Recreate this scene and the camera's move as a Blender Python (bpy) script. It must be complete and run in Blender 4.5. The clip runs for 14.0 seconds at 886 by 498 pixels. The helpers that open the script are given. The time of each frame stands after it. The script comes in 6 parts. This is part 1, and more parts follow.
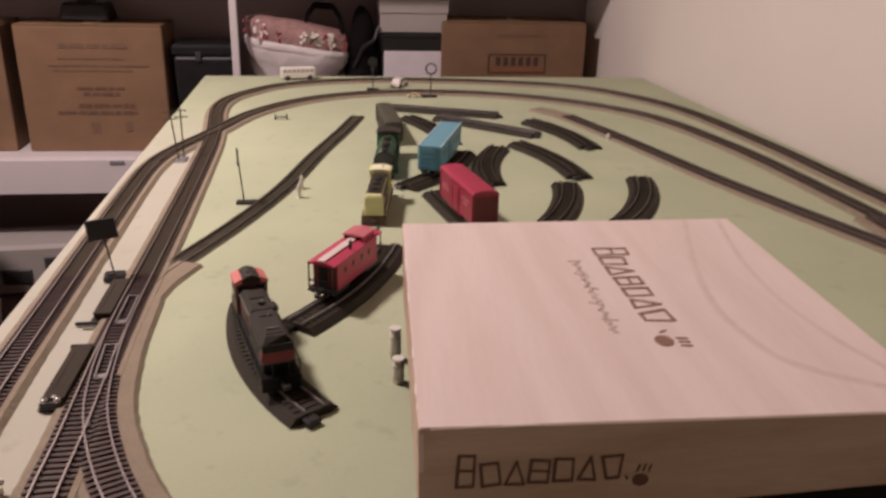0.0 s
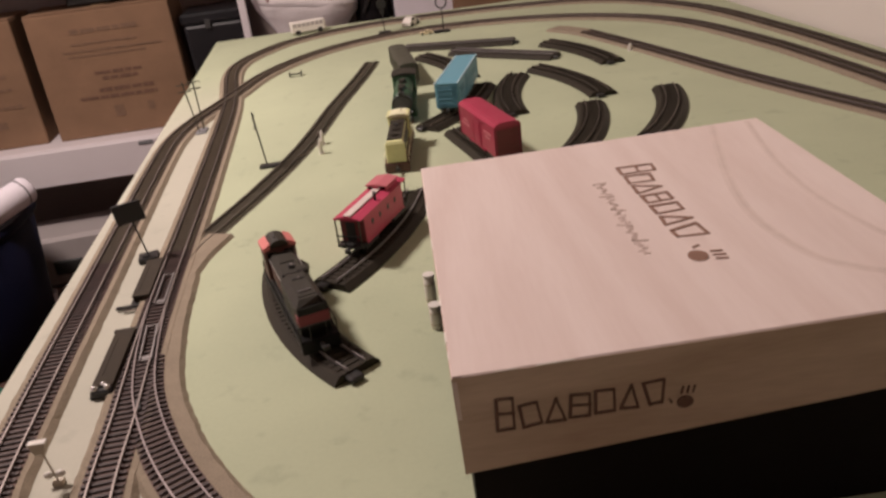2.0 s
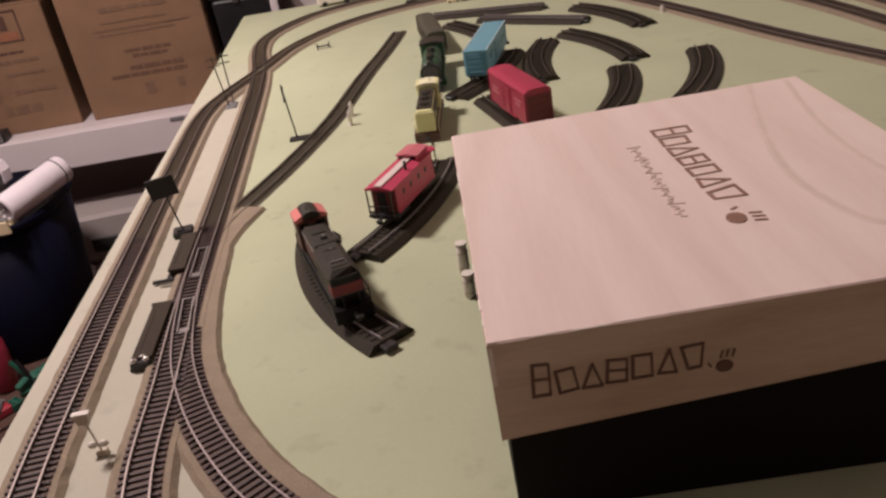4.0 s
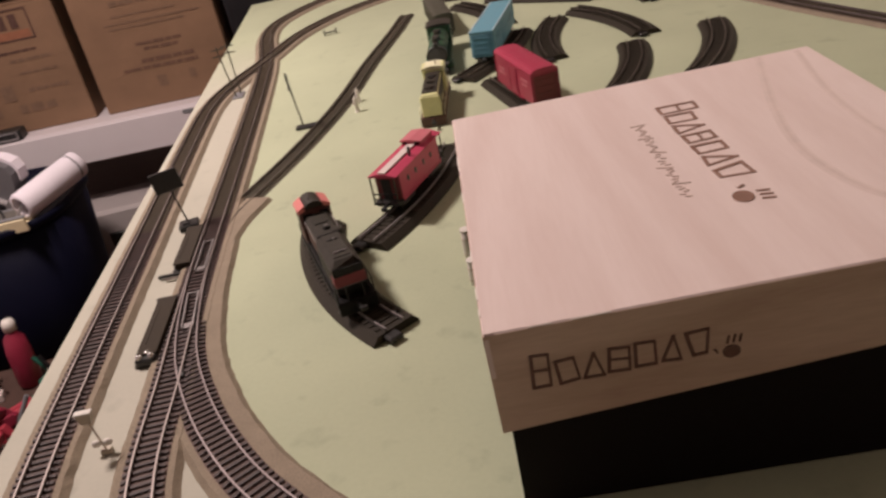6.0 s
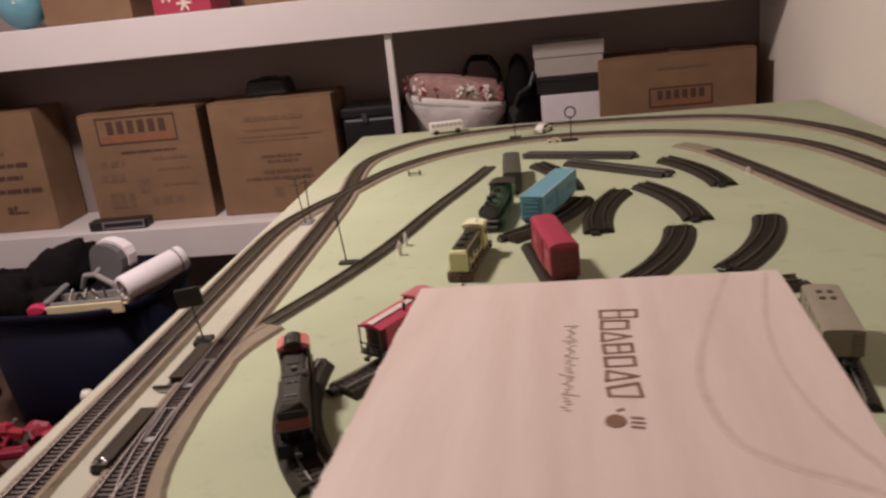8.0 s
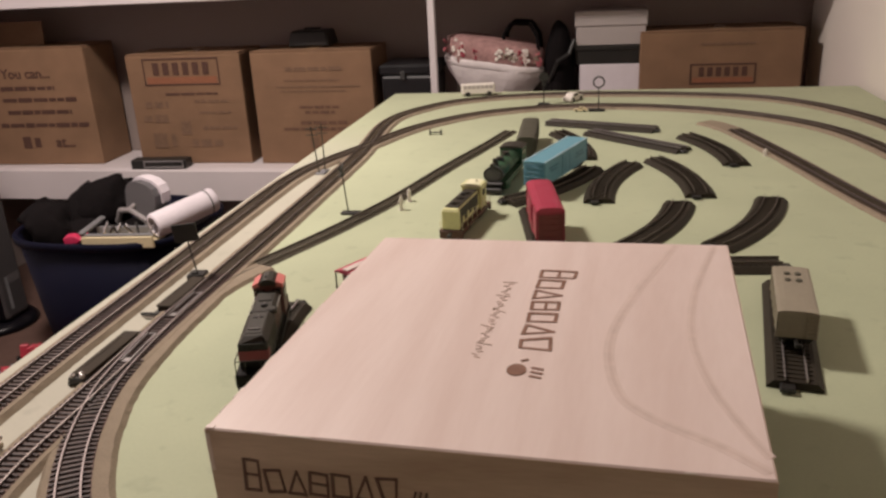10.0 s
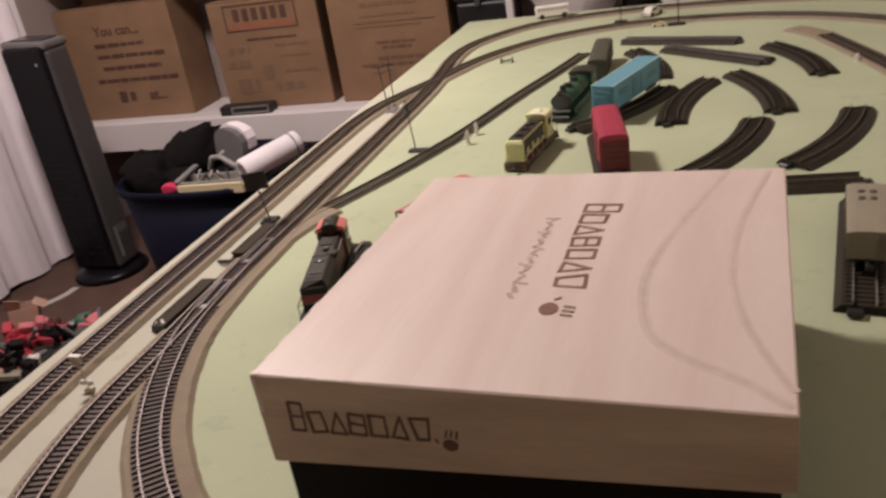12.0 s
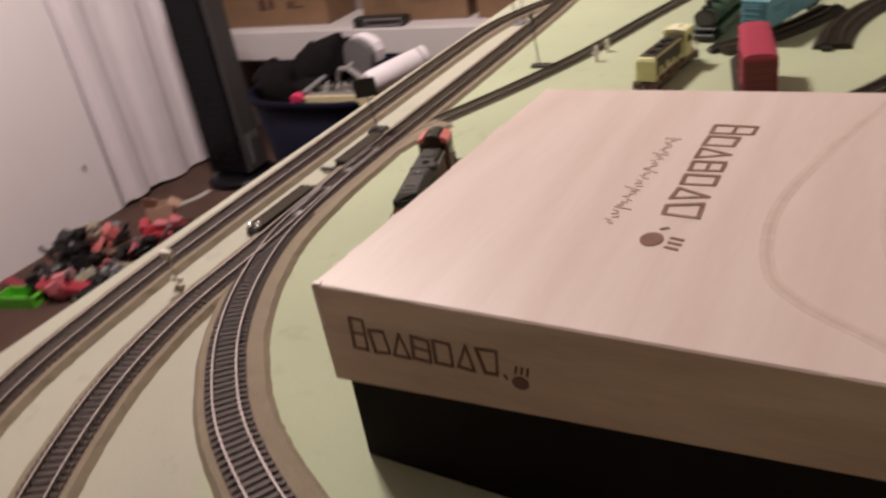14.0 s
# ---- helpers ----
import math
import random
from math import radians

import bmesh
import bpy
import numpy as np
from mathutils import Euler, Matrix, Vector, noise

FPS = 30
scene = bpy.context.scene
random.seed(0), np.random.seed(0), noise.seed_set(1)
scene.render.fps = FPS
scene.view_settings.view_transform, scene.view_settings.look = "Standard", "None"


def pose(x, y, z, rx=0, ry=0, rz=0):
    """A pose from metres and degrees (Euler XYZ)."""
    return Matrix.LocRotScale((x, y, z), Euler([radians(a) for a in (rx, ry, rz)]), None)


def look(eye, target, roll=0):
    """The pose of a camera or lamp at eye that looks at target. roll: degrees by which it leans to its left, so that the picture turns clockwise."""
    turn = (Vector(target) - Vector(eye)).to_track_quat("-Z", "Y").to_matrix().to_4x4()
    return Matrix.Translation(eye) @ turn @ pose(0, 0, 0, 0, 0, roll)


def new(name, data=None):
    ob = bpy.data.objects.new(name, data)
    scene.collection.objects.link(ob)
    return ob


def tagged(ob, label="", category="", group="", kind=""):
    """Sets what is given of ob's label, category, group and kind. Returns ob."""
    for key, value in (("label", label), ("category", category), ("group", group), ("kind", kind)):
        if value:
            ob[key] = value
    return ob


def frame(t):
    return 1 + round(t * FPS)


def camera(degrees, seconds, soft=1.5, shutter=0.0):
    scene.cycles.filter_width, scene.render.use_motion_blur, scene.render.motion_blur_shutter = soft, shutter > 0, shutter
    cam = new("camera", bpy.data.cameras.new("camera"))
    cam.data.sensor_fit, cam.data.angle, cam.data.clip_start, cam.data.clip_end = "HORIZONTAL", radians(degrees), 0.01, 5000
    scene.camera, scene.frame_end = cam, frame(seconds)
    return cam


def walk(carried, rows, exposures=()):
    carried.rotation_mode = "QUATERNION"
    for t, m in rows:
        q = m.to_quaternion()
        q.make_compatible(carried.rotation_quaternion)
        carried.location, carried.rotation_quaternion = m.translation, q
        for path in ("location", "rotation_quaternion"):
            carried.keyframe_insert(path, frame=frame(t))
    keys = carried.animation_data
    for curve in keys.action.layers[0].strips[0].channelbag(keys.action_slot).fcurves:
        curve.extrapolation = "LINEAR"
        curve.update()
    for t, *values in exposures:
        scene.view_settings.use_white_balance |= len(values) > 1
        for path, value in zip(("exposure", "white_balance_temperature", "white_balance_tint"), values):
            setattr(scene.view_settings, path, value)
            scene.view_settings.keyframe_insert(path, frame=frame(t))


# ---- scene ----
cam = camera(58.0, 14.0, soft=2.6, shutter=0.6)
PATH = [
    (0, (0.332, 0.206, 1.116), (0.611, 2.048, 0.387), 1.7),
    (0.5, (0.334, 0.208, 1.114), (0.54, 2.032, 0.321), -1.4),
    (1, (0.344, 0.215, 1.121), (0.502, 2.04, 0.319), -5.2),
    (1.5, (0.352, 0.219, 1.118), (0.51, 2.031, 0.286), -7.1),
    (2, (0.35, 0.218, 1.114), (0.505, 2.013, 0.245), -7.2),
    (2.5, (0.343, 0.219, 1.108), (0.463, 1.992, 0.19), -6.8),
    (3, (0.346, 0.217, 1.112), (0.439, 2.002, 0.214), -8.4),
    (3.2, (0.344, 0.217, 1.111), (0.416, 1.998, 0.205), -8.4),
    (5.5, (0.363, 0.23, 1.109), (0.422, 1.996, 0.173), -12.0),
    (6, (0.364, 0.232, 1.104), (0.37, 1.993, 0.155), -12.0),
    (6.5, (0.367, 0.243, 1.093), (0.351, 2.025, 0.184), -8.0),
    (7, (0.336, 0.23, 1.104), (0.613, 2.067, 0.363), 0.9),
    (7.5, (0.41, 0.241, 1.118), (0.261, 2.092, 0.377), -2.7),
    (7.7, (0.463, 0.234, 1.124), (0.216, 2.122, 0.512), -6.2),
    (9.8, (0.585, 0.207, 1.118), (0.205, 2.046, 0.429), -2.8),
    (10, (0.587, 0.208, 1.117), (0.208, 2.046, 0.426), -2.9),
    (10.5, (0.597, 0.218, 1.114), (0.202, 2.024, 0.349), -3.8),
    (11, (0.606, 0.219, 1.13), (0.193, 2.031, 0.391), -3.0),
    (11.5, (0.619, 0.226, 1.126), (0.109, 1.991, 0.337), -5.2),
    (12, (0.629, 0.217, 1.124), (0.014, 1.928, 0.29), -8.9),
    (12.5, (0.618, 0.22, 1.118), (-0.128, 1.853, 0.237), -10.3),
    (13, (0.62, 0.229, 1.113), (-0.2, 1.811, 0.205), -13.5),
    (13.5, (0.597, 0.256, 1.089), (-0.146, 1.87, 0.171), -12.3),
    (14, (0.632, 0.269, 1.089), (-0.269, 1.782, 0.139), -9.5),
]
walk(cam, [(t, look(eye, target, roll)) for t, eye, target, roll in PATH],
     [(0.0, -0.20, 6600, 13), (0.5, -0.20, 6600, 10), (1.5, -0.20, 6650, 8), (2.5, -0.20, 6550, 10), (5.5, -0.18, 6580, 12), (6.5, -0.16, 6600, 9), (7.0, -0.12, 6500, 11), (7.5, -0.28, 6620, 9), (10.0, -0.07, 6580, 3), (11.5, -0.05, 6500, 4), (12.5, -0.14, 6500, 4), (14.0, -0.07, 6500, 3)])

# ---- world, lights, exposure ----
world = bpy.data.worlds.new("World")
scene.world = world
world.use_nodes = True
world.node_tree.nodes["Background"].inputs[0].default_value = (0.30, 0.24, 0.23, 1)
world.node_tree.nodes["Background"].inputs[1].default_value = 0.025
# unseen source, placed from cast shadows and the brightness balance
LAMP_AT = (-0.58, 1.50, 2.30)
lamp_data = bpy.data.lights.new("room_lamp", "AREA")
lamp_data.shape, lamp_data.size, lamp_data.energy, lamp_data.color = "DISK", 0.30, 51.0, (1.0, 0.83, 0.79)
lamp = new("room_lamp", lamp_data)
lamp.matrix_world = pose(*LAMP_AT)

T = 0.75          # table top
CEIL = 2.40
WEST, EAST, NORTH, SOUTH = -1.74, 1.25, 3.05, -1.6


# ---- materials ----
def mat(name, col, rough=0.6, metal=0.0, var=0.12, scale=18.0, fine=0.08, fine_scale=220.0, bump=0.15, bump_scale=160.0,
        depth=0.0006, coat=0.0, rand=0.0, stretch=(1, 1, 1), spec=0.5, alpha=1.0, trans=0.0):
    m = bpy.data.materials.new(name)
    m.use_nodes = True
    nt = m.node_tree
    n, l = nt.nodes, nt.links
    bsdf = n["Principled BSDF"]
    tc = n.new("ShaderNodeTexCoord")
    mp = n.new("ShaderNodeMapping")
    mp.inputs["Scale"].default_value = stretch
    l.new(tc.outputs["Object"], mp.inputs["Vector"])
    n1 = n.new("ShaderNodeTexNoise")
    n1.inputs["Scale"].default_value, n1.inputs["Detail"].default_value = scale, 4
    n2 = n.new("ShaderNodeTexNoise")
    n2.inputs["Scale"].default_value, n2.inputs["Detail"].default_value = fine_scale, 3
    l.new(mp.outputs[0], n1.inputs["Vector"])
    l.new(mp.outputs[0], n2.inputs["Vector"])
    add = n.new("ShaderNodeMath")
    add.operation = "MULTIPLY_ADD"
    add.inputs[1].default_value, add.inputs[2].default_value = 2 * var, 1 - var
    l.new(n1.outputs["Fac"], add.inputs[0])
    add2 = n.new("ShaderNodeMath")
    add2.operation = "MULTIPLY_ADD"
    add2.inputs[1].default_value, add2.inputs[2].default_value = 2 * fine, 1 - fine
    l.new(n2.outputs["Fac"], add2.inputs[0])
    mul = n.new("ShaderNodeMath")
    mul.operation = "MULTIPLY"
    l.new(add.outputs[0], mul.inputs[0])
    l.new(add2.outputs[0], mul.inputs[1])
    last = mul
    if rand:
        oi = n.new("ShaderNodeObjectInfo")
        r = n.new("ShaderNodeMath")
        r.operation = "MULTIPLY_ADD"
        r.inputs[1].default_value, r.inputs[2].default_value = 2 * rand, 1 - rand
        l.new(oi.outputs["Random"], r.inputs[0])
        m2 = n.new("ShaderNodeMath")
        m2.operation = "MULTIPLY"
        l.new(mul.outputs[0], m2.inputs[0])
        l.new(r.outputs[0], m2.inputs[1])
        last = m2
    sc = n.new("ShaderNodeVectorMath")
    sc.operation = "SCALE"
    sc.inputs[0].default_value = col
    l.new(last.outputs[0], sc.inputs["Scale"])
    l.new(sc.outputs[0], bsdf.inputs["Base Color"])
    rr = n.new("ShaderNodeMath")
    rr.operation = "MULTIPLY_ADD"
    rr.inputs[1].default_value, rr.inputs[2].default_value = 0.25, rough - 0.125
    rr.use_clamp = True
    l.new(n1.outputs["Fac"], rr.inputs[0])
    l.new(rr.outputs[0], bsdf.inputs["Roughness"])
    bsdf.inputs["Metallic"].default_value = metal
    bsdf.inputs["Coat Weight"].default_value = coat
    bsdf.inputs["Specular IOR Level"].default_value = spec
    bsdf.inputs["Transmission Weight"].default_value = trans
    bsdf.inputs["Alpha"].default_value = alpha
    if bump:
        n3 = n.new("ShaderNodeTexNoise")
        n3.inputs["Scale"].default_value, n3.inputs["Detail"].default_value = bump_scale, 4
        l.new(mp.outputs[0], n3.inputs["Vector"])
        b = n.new("ShaderNodeBump")
        b.inputs["Strength"].default_value, b.inputs["Distance"].default_value = bump, depth
        l.new(n3.outputs["Fac"], b.inputs["Height"])
        l.new(b.outputs[0], bsdf.inputs["Normal"])
    m["made"] = "procedural"
    return m


def grain(name, light, dark, rough, along, bands=5.0):
    """Printed wood: fine fibres, broad wandering bands and blotches; along is the scale of x, y, z (small along the grain)."""
    m = bpy.data.materials.new(name)
    m.use_nodes = True
    nt = m.node_tree
    n, l = nt.nodes, nt.links
    bsdf = n["Principled BSDF"]
    tc = n.new("ShaderNodeTexCoord")
    mp = n.new("ShaderNodeMapping")
    mp.inputs["Scale"].default_value = along
    mp.inputs["Rotation"].default_value = (0, 0, radians(5))
    l.new(tc.outputs["Object"], mp.inputs["Vector"])
    warp = n.new("ShaderNodeTexNoise")
    warp.inputs["Scale"].default_value, warp.inputs["Detail"].default_value = 3.5, 2
    l.new(mp.outputs[0], warp.inputs["Vector"])
    push = n.new("ShaderNodeVectorMath")
    push.operation = "MULTIPLY_ADD"
    push.inputs[1].default_value = (0.22, 0.10, 0.10)
    l.new(warp.outputs["Color"], push.inputs[0])
    l.new(mp.outputs[0], push.inputs[2])
    total = None
    for scale, detail, weight in ((bands * 2.2, 2, 0.32), (bands * 14, 4, 0.40), (bands * 60, 3, 0.28)):
        t = n.new("ShaderNodeTexNoise")
        t.inputs["Scale"].default_value, t.inputs["Detail"].default_value = scale, detail
        l.new(push.outputs[0], t.inputs["Vector"])
        s = n.new("ShaderNodeMath")
        s.operation = "MULTIPLY_ADD"
        s.inputs[1].default_value = weight
        l.new(t.outputs["Fac"], s.inputs[0])
        if total:
            l.new(total.outputs[0], s.inputs[2])
        else:
            s.inputs[2].default_value = 0.0
        total = s
    arcs = n.new("ShaderNodeTexWave")
    arcs.wave_type, arcs.rings_direction = "RINGS", "Z"
    arcs.inputs["Scale"].default_value, arcs.inputs["Distortion"].default_value = bands * 1.6, 5.0
    arcs.inputs["Detail"].default_value, arcs.inputs["Detail Scale"].default_value = 2, 1.4
    l.new(push.outputs[0], arcs.inputs["Vector"])
    s = n.new("ShaderNodeMath")
    s.operation = "MULTIPLY_ADD"
    s.inputs[1].default_value = 0.17
    l.new(arcs.outputs["Fac"], s.inputs[0])
    l.new(total.outputs[0], s.inputs[2])
    total = s
    spread = n.new("ShaderNodeMapRange")
    spread.inputs["From Min"].default_value, spread.inputs["From Max"].default_value = 0.40, 0.79
    l.new(total.outputs[0], spread.inputs["Value"])
    mix = n.new("ShaderNodeMix")
    mix.data_type = "RGBA"
    mix.inputs["A"].default_value = (*light, 1)
    mix.inputs["B"].default_value = (*dark, 1)
    l.new(spread.outputs[0], mix.inputs["Factor"])
    l.new(mix.outputs["Result"], bsdf.inputs["Base Color"])
    bsdf.inputs["Roughness"].default_value = rough
    bsdf.inputs["Specular IOR Level"].default_value = 0.85
    return m


def table_paint():
    """Green paint over a cream board: the strip along the west edge was left cream."""
    m = bpy.data.materials.new("table_paint")
    m.use_nodes = True
    nt = m.node_tree
    n, l = nt.nodes, nt.links
    bsdf = n["Principled BSDF"]
    tc = n.new("ShaderNodeTexCoord")
    sep = n.new("ShaderNodeSeparateXYZ")
    l.new(tc.outputs["Object"], sep.inputs[0])
    south = n.new("ShaderNodeMath")
    south.operation, south.use_clamp = "SUBTRACT", True
    south.inputs[0].default_value = 0.78
    l.new(sep.outputs["Y"], south.inputs[1])
    shift = n.new("ShaderNodeMath")
    shift.operation = "MULTIPLY_ADD"
    shift.inputs[1].default_value = -0.62
    l.new(south.outputs[0], shift.inputs[0])
    l.new(sep.outputs["X"], shift.inputs[2])
    ragged = n.new("ShaderNodeTexNoise")
    ragged.inputs["Scale"].default_value = 30
    l.new(tc.outputs["Object"], ragged.inputs["Vector"])
    off = n.new("ShaderNodeMath")
    off.operation = "MULTIPLY_ADD"
    off.inputs[1].default_value = 0.02
    l.new(ragged.outputs["Fac"], off.inputs[0])
    l.new(shift.outputs[0], off.inputs[2])
    ramp = n.new("ShaderNodeMapRange")
    ramp.inputs["From Min"].default_value, ramp.inputs["From Max"].default_value = 0.122, 0.142
    l.new(off.outputs[0], ramp.inputs["Value"])
    far = n.new("ShaderNodeMapRange")
    far.inputs["From Min"].default_value, far.inputs["From Max"].default_value = 1.55, 2.0
    l.new(sep.outputs["Y"], far.inputs["Value"])
    top = n.new("ShaderNodeMath")
    top.operation = "MAXIMUM"
    l.new(ramp.outputs[0], top.inputs[0])
    l.new(far.outputs[0], top.inputs[1])
    mix = n.new("ShaderNodeMix")
    mix.data_type = "RGBA"
    mix.inputs["A"].default_value = (0.47, 0.455, 0.375, 1)
    mix.inputs["B"].default_value = (0.451, 0.492, 0.336, 1)
    l.new(top.outputs[0], mix.inputs["Factor"])
    st = n.new("ShaderNodeTexNoise")
    st.inputs["Scale"].default_value, st.inputs["Detail"].default_value = 7, 6
    l.new(tc.outputs["Object"], st.inputs["Vector"])
    fi = n.new("ShaderNodeTexNoise")
    fi.inputs["Scale"].default_value, fi.inputs["Detail"].default_value = 260, 4
    l.new(tc.outputs["Object"], fi.inputs["Vector"])
    a = n.new("ShaderNodeMath")
    a.operation = "MULTIPLY_ADD"
    a.inputs[1].default_value, a.inputs[2].default_value = 0.26, 0.82
    l.new(st.outputs["Fac"], a.inputs[0])
    b = n.new("ShaderNodeMath")
    b.operation = "MULTIPLY_ADD"
    b.inputs[1].default_value = 0.10
    l.new(fi.outputs["Fac"], b.inputs[0])
    l.new(a.outputs[0], b.inputs[2])
    spots = n.new("ShaderNodeTexNoise")
    spots.inputs["Scale"].default_value, spots.inputs["Detail"].default_value = 42, 3
    l.new(tc.outputs["Object"], spots.inputs["Vector"])
    smudge = n.new("ShaderNodeMapRange")
    smudge.inputs["From Min"].default_value, smudge.inputs["From Max"].default_value = 0.62, 0.78
    smudge.inputs["To Min"].default_value, smudge.inputs["To Max"].default_value = 1.0, 0.86
    l.new(spots.outputs["Fac"], smudge.inputs["Value"])
    wide = n.new("ShaderNodeTexNoise")
    wide.inputs["Scale"].default_value, wide.inputs["Detail"].default_value = 2.6, 3
    l.new(tc.outputs["Object"], wide.inputs["Vector"])
    worn = n.new("ShaderNodeMath")
    worn.operation = "MULTIPLY_ADD"
    worn.inputs[1].default_value, worn.inputs[2].default_value = 0.16, 0.92
    l.new(wide.outputs["Fac"], worn.inputs[0])
    dirt = n.new("ShaderNodeMath")
    dirt.operation = "MULTIPLY"
    l.new(smudge.outputs[0], dirt.inputs[0])
    l.new(worn.outputs[0], dirt.inputs[1])
    both = n.new("ShaderNodeMath")
    both.operation = "MULTIPLY"
    l.new(b.outputs[0], both.inputs[0])
    l.new(dirt.outputs[0], both.inputs[1])
    sc = n.new("ShaderNodeVectorMath")
    sc.operation = "SCALE"
    l.new(mix.outputs["Result"], sc.inputs[0])
    l.new(both.outputs[0], sc.inputs["Scale"])
    l.new(sc.outputs[0], bsdf.inputs["Base Color"])
    bsdf.inputs["Roughness"].default_value = 0.72
    bsdf.inputs["Specular IOR Level"].default_value = 0.3
    bp = n.new("ShaderNodeBump")
    bp.inputs["Strength"].default_value, bp.inputs["Distance"].default_value = 0.25, 0.0006
    l.new(fi.outputs["Fac"], bp.inputs["Height"])
    l.new(bp.outputs[0], bsdf.inputs["Normal"])
    return m


M_TABLE = table_paint()
M_TABLE_WOOD = mat("table_timber", (0.42, 0.31, 0.19), 0.7, stretch=(1, 8, 1))
M_WALL = mat("wall_paint", (0.86, 0.80, 0.84), 0.85, var=0.05, scale=3, fine=0.03, bump=0.2, bump_scale=90, depth=0.001)
M_WALL_WARM = mat("cream_wall_paint", (0.82, 0.765, 0.70), 0.85, var=0.06, scale=3, fine=0.03, bump=0.2, bump_scale=90, depth=0.001)
# grey chosen to weaken the fill bounced off the unseen ceiling
M_CEIL = mat("greyed_ceiling_paint", (0.60, 0.56, 0.53), 0.9, var=0.04, scale=4, bump=0.3, bump_scale=70, depth=0.002)
# darkened brown: holds shelf and closet shade, and cuts bounce off the south wall
M_BACK = mat("darkened_wall_paint", (0.30, 0.245, 0.225), 0.9, var=0.08, scale=3, fine=0.04)
M_CARPET = mat("carpet", (0.108, 0.066, 0.054), 0.97, var=0.35, scale=12, fine=0.45, fine_scale=420, bump=0.9, bump_scale=420, depth=0.004, spec=0.1)
M_SHELF = mat("shelf_white_paint", (0.69, 0.64, 0.655), 0.5, var=0.05, scale=6, fine=0.04)
M_CORK = mat("cork_roadbed", (0.292, 0.241, 0.180), 0.95, var=0.2, scale=60, fine=0.4, fine_scale=700, bump=0.8, bump_scale=700, depth=0.0008, spec=0.2)
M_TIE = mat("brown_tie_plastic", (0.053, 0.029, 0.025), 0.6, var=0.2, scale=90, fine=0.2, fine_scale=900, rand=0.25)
# far ties lightened: bloom over distance is put into their colour
M_TIE_FAR = mat("bloomed_tie_plastic", (0.086, 0.067, 0.043), 0.7, var=0.2, scale=90, fine=0.2, fine_scale=900)
# colour holds both dirt and the shade between the ties
M_WEB = mat("dirty_shaded_cork", (0.178, 0.124, 0.106), 0.95, var=0.25, scale=60, fine=0.4, fine_scale=700, bump=0.6, bump_scale=700)
M_LOCOSIDE = mat("loco_side_paint", (0.095, 0.034, 0.029), 0.5, var=0.3, scale=70)
M_PALEGREY = mat("dim_grey_plastic", (0.085, 0.085, 0.088), 0.45, var=0.15, scale=20)
M_SPUR = mat("olive_track_plastic", (0.092, 0.079, 0.053), 0.7, var=0.25, scale=60, fine=0.3, fine_scale=500)
M_RAIL_BROWN = mat("brown_rail_metal", (0.25, 0.215, 0.200), 0.55, metal=1.0, var=0.25, scale=30, fine=0.12, bump=0)
M_RAIL = mat("nickel_rail", (0.235, 0.200, 0.194), 0.58, metal=1.0, var=0.18, scale=30, fine=0.12, bump=0)
M_POINT = mat("bright_rail_metal", (0.36, 0.335, 0.33), 0.42, metal=0.7, var=0.15, scale=60, bump=0)
M_RAIL_DULL = mat("dull_rail", (0.22, 0.195, 0.165), 0.5, metal=1.0, var=0.25, scale=30, bump=0)
M_BED = mat("black_track_base", (0.033, 0.027, 0.019), 0.65, var=0.3, scale=50, fine=0.3, fine_scale=600, bump=0.5, bump_scale=600, spec=0.22)
M_BLACK = mat("black_plastic", (0.018, 0.017, 0.016), 0.45, var=0.25, scale=40)
M_DARK = mat("dark_grey_plastic", (0.05, 0.05, 0.048), 0.5, var=0.2, scale=40)
M_STEEL = mat("chrome", (0.75, 0.74, 0.72), 0.16, metal=1.0, var=0.08, bump=0)
M_WHEEL = mat("wheel_metal", (0.13, 0.12, 0.11), 0.4, metal=0.8)
M_ORANGE = mat("coral_paint", (0.70, 0.225, 0.205), 0.45, var=0.1, scale=60)
M_LOCO = mat("loco_black_paint", (0.031, 0.027, 0.019), 0.5, var=0.25, scale=70)
M_RED = mat("red_plastic", (0.38, 0.036, 0.076), 0.42, var=0.1, scale=50)
M_CABOOSE = mat("caboose_red_plastic", (0.51, 0.060, 0.120), 0.42, var=0.12, scale=50)
M_PINKPRINT = mat("worn_pink_print", (0.42, 0.13, 0.15), 0.5, var=0.4, scale=200)
M_BLUEEND = mat("dark_blue_plastic", (0.070, 0.205, 0.275), 0.5, var=0.25, scale=50)
M_PALEBLUE = mat("pale_blue_plastic", (0.42, 0.58, 0.64), 0.5, var=0.3, scale=120)
M_PALE_EDGE = mat("pale_edge_paper", (0.84, 0.77, 0.70), 0.8, var=0.1, scale=80)
M_REDEND = mat("dark_red_plastic", (0.16, 0.028, 0.030), 0.5, var=0.2, scale=50)
M_RED_DEEP = mat("deep_red_plastic", (0.285, 0.022, 0.052), 0.45, var=0.12, scale=50)
M_BLUE = mat("blue_plastic", (0.138, 0.330, 0.415), 0.45, var=0.1, scale=50)
M_CABROOF = mat("pale_cream_paint", (0.80, 0.79, 0.54), 0.45, var=0.08, scale=50)
M_MACHINE = mat("olive_black_plastic", (0.050, 0.040, 0.030), 0.85, var=0.25, scale=60)
M_MACHINE.node_tree.nodes["Principled BSDF"].inputs["Specular IOR Level"].default_value = 0.2
M_STRIPE = mat("dull_red_paint", (0.25, 0.050, 0.060), 0.5, var=0.2, scale=60)
M_YELLOW = mat("yellow_cream_paint", (0.70, 0.70, 0.36), 0.45, var=0.1, scale=60)
M_GREEN = mat("dark_green_paint", (0.040, 0.102, 0.052), 0.45, var=0.25, scale=60)
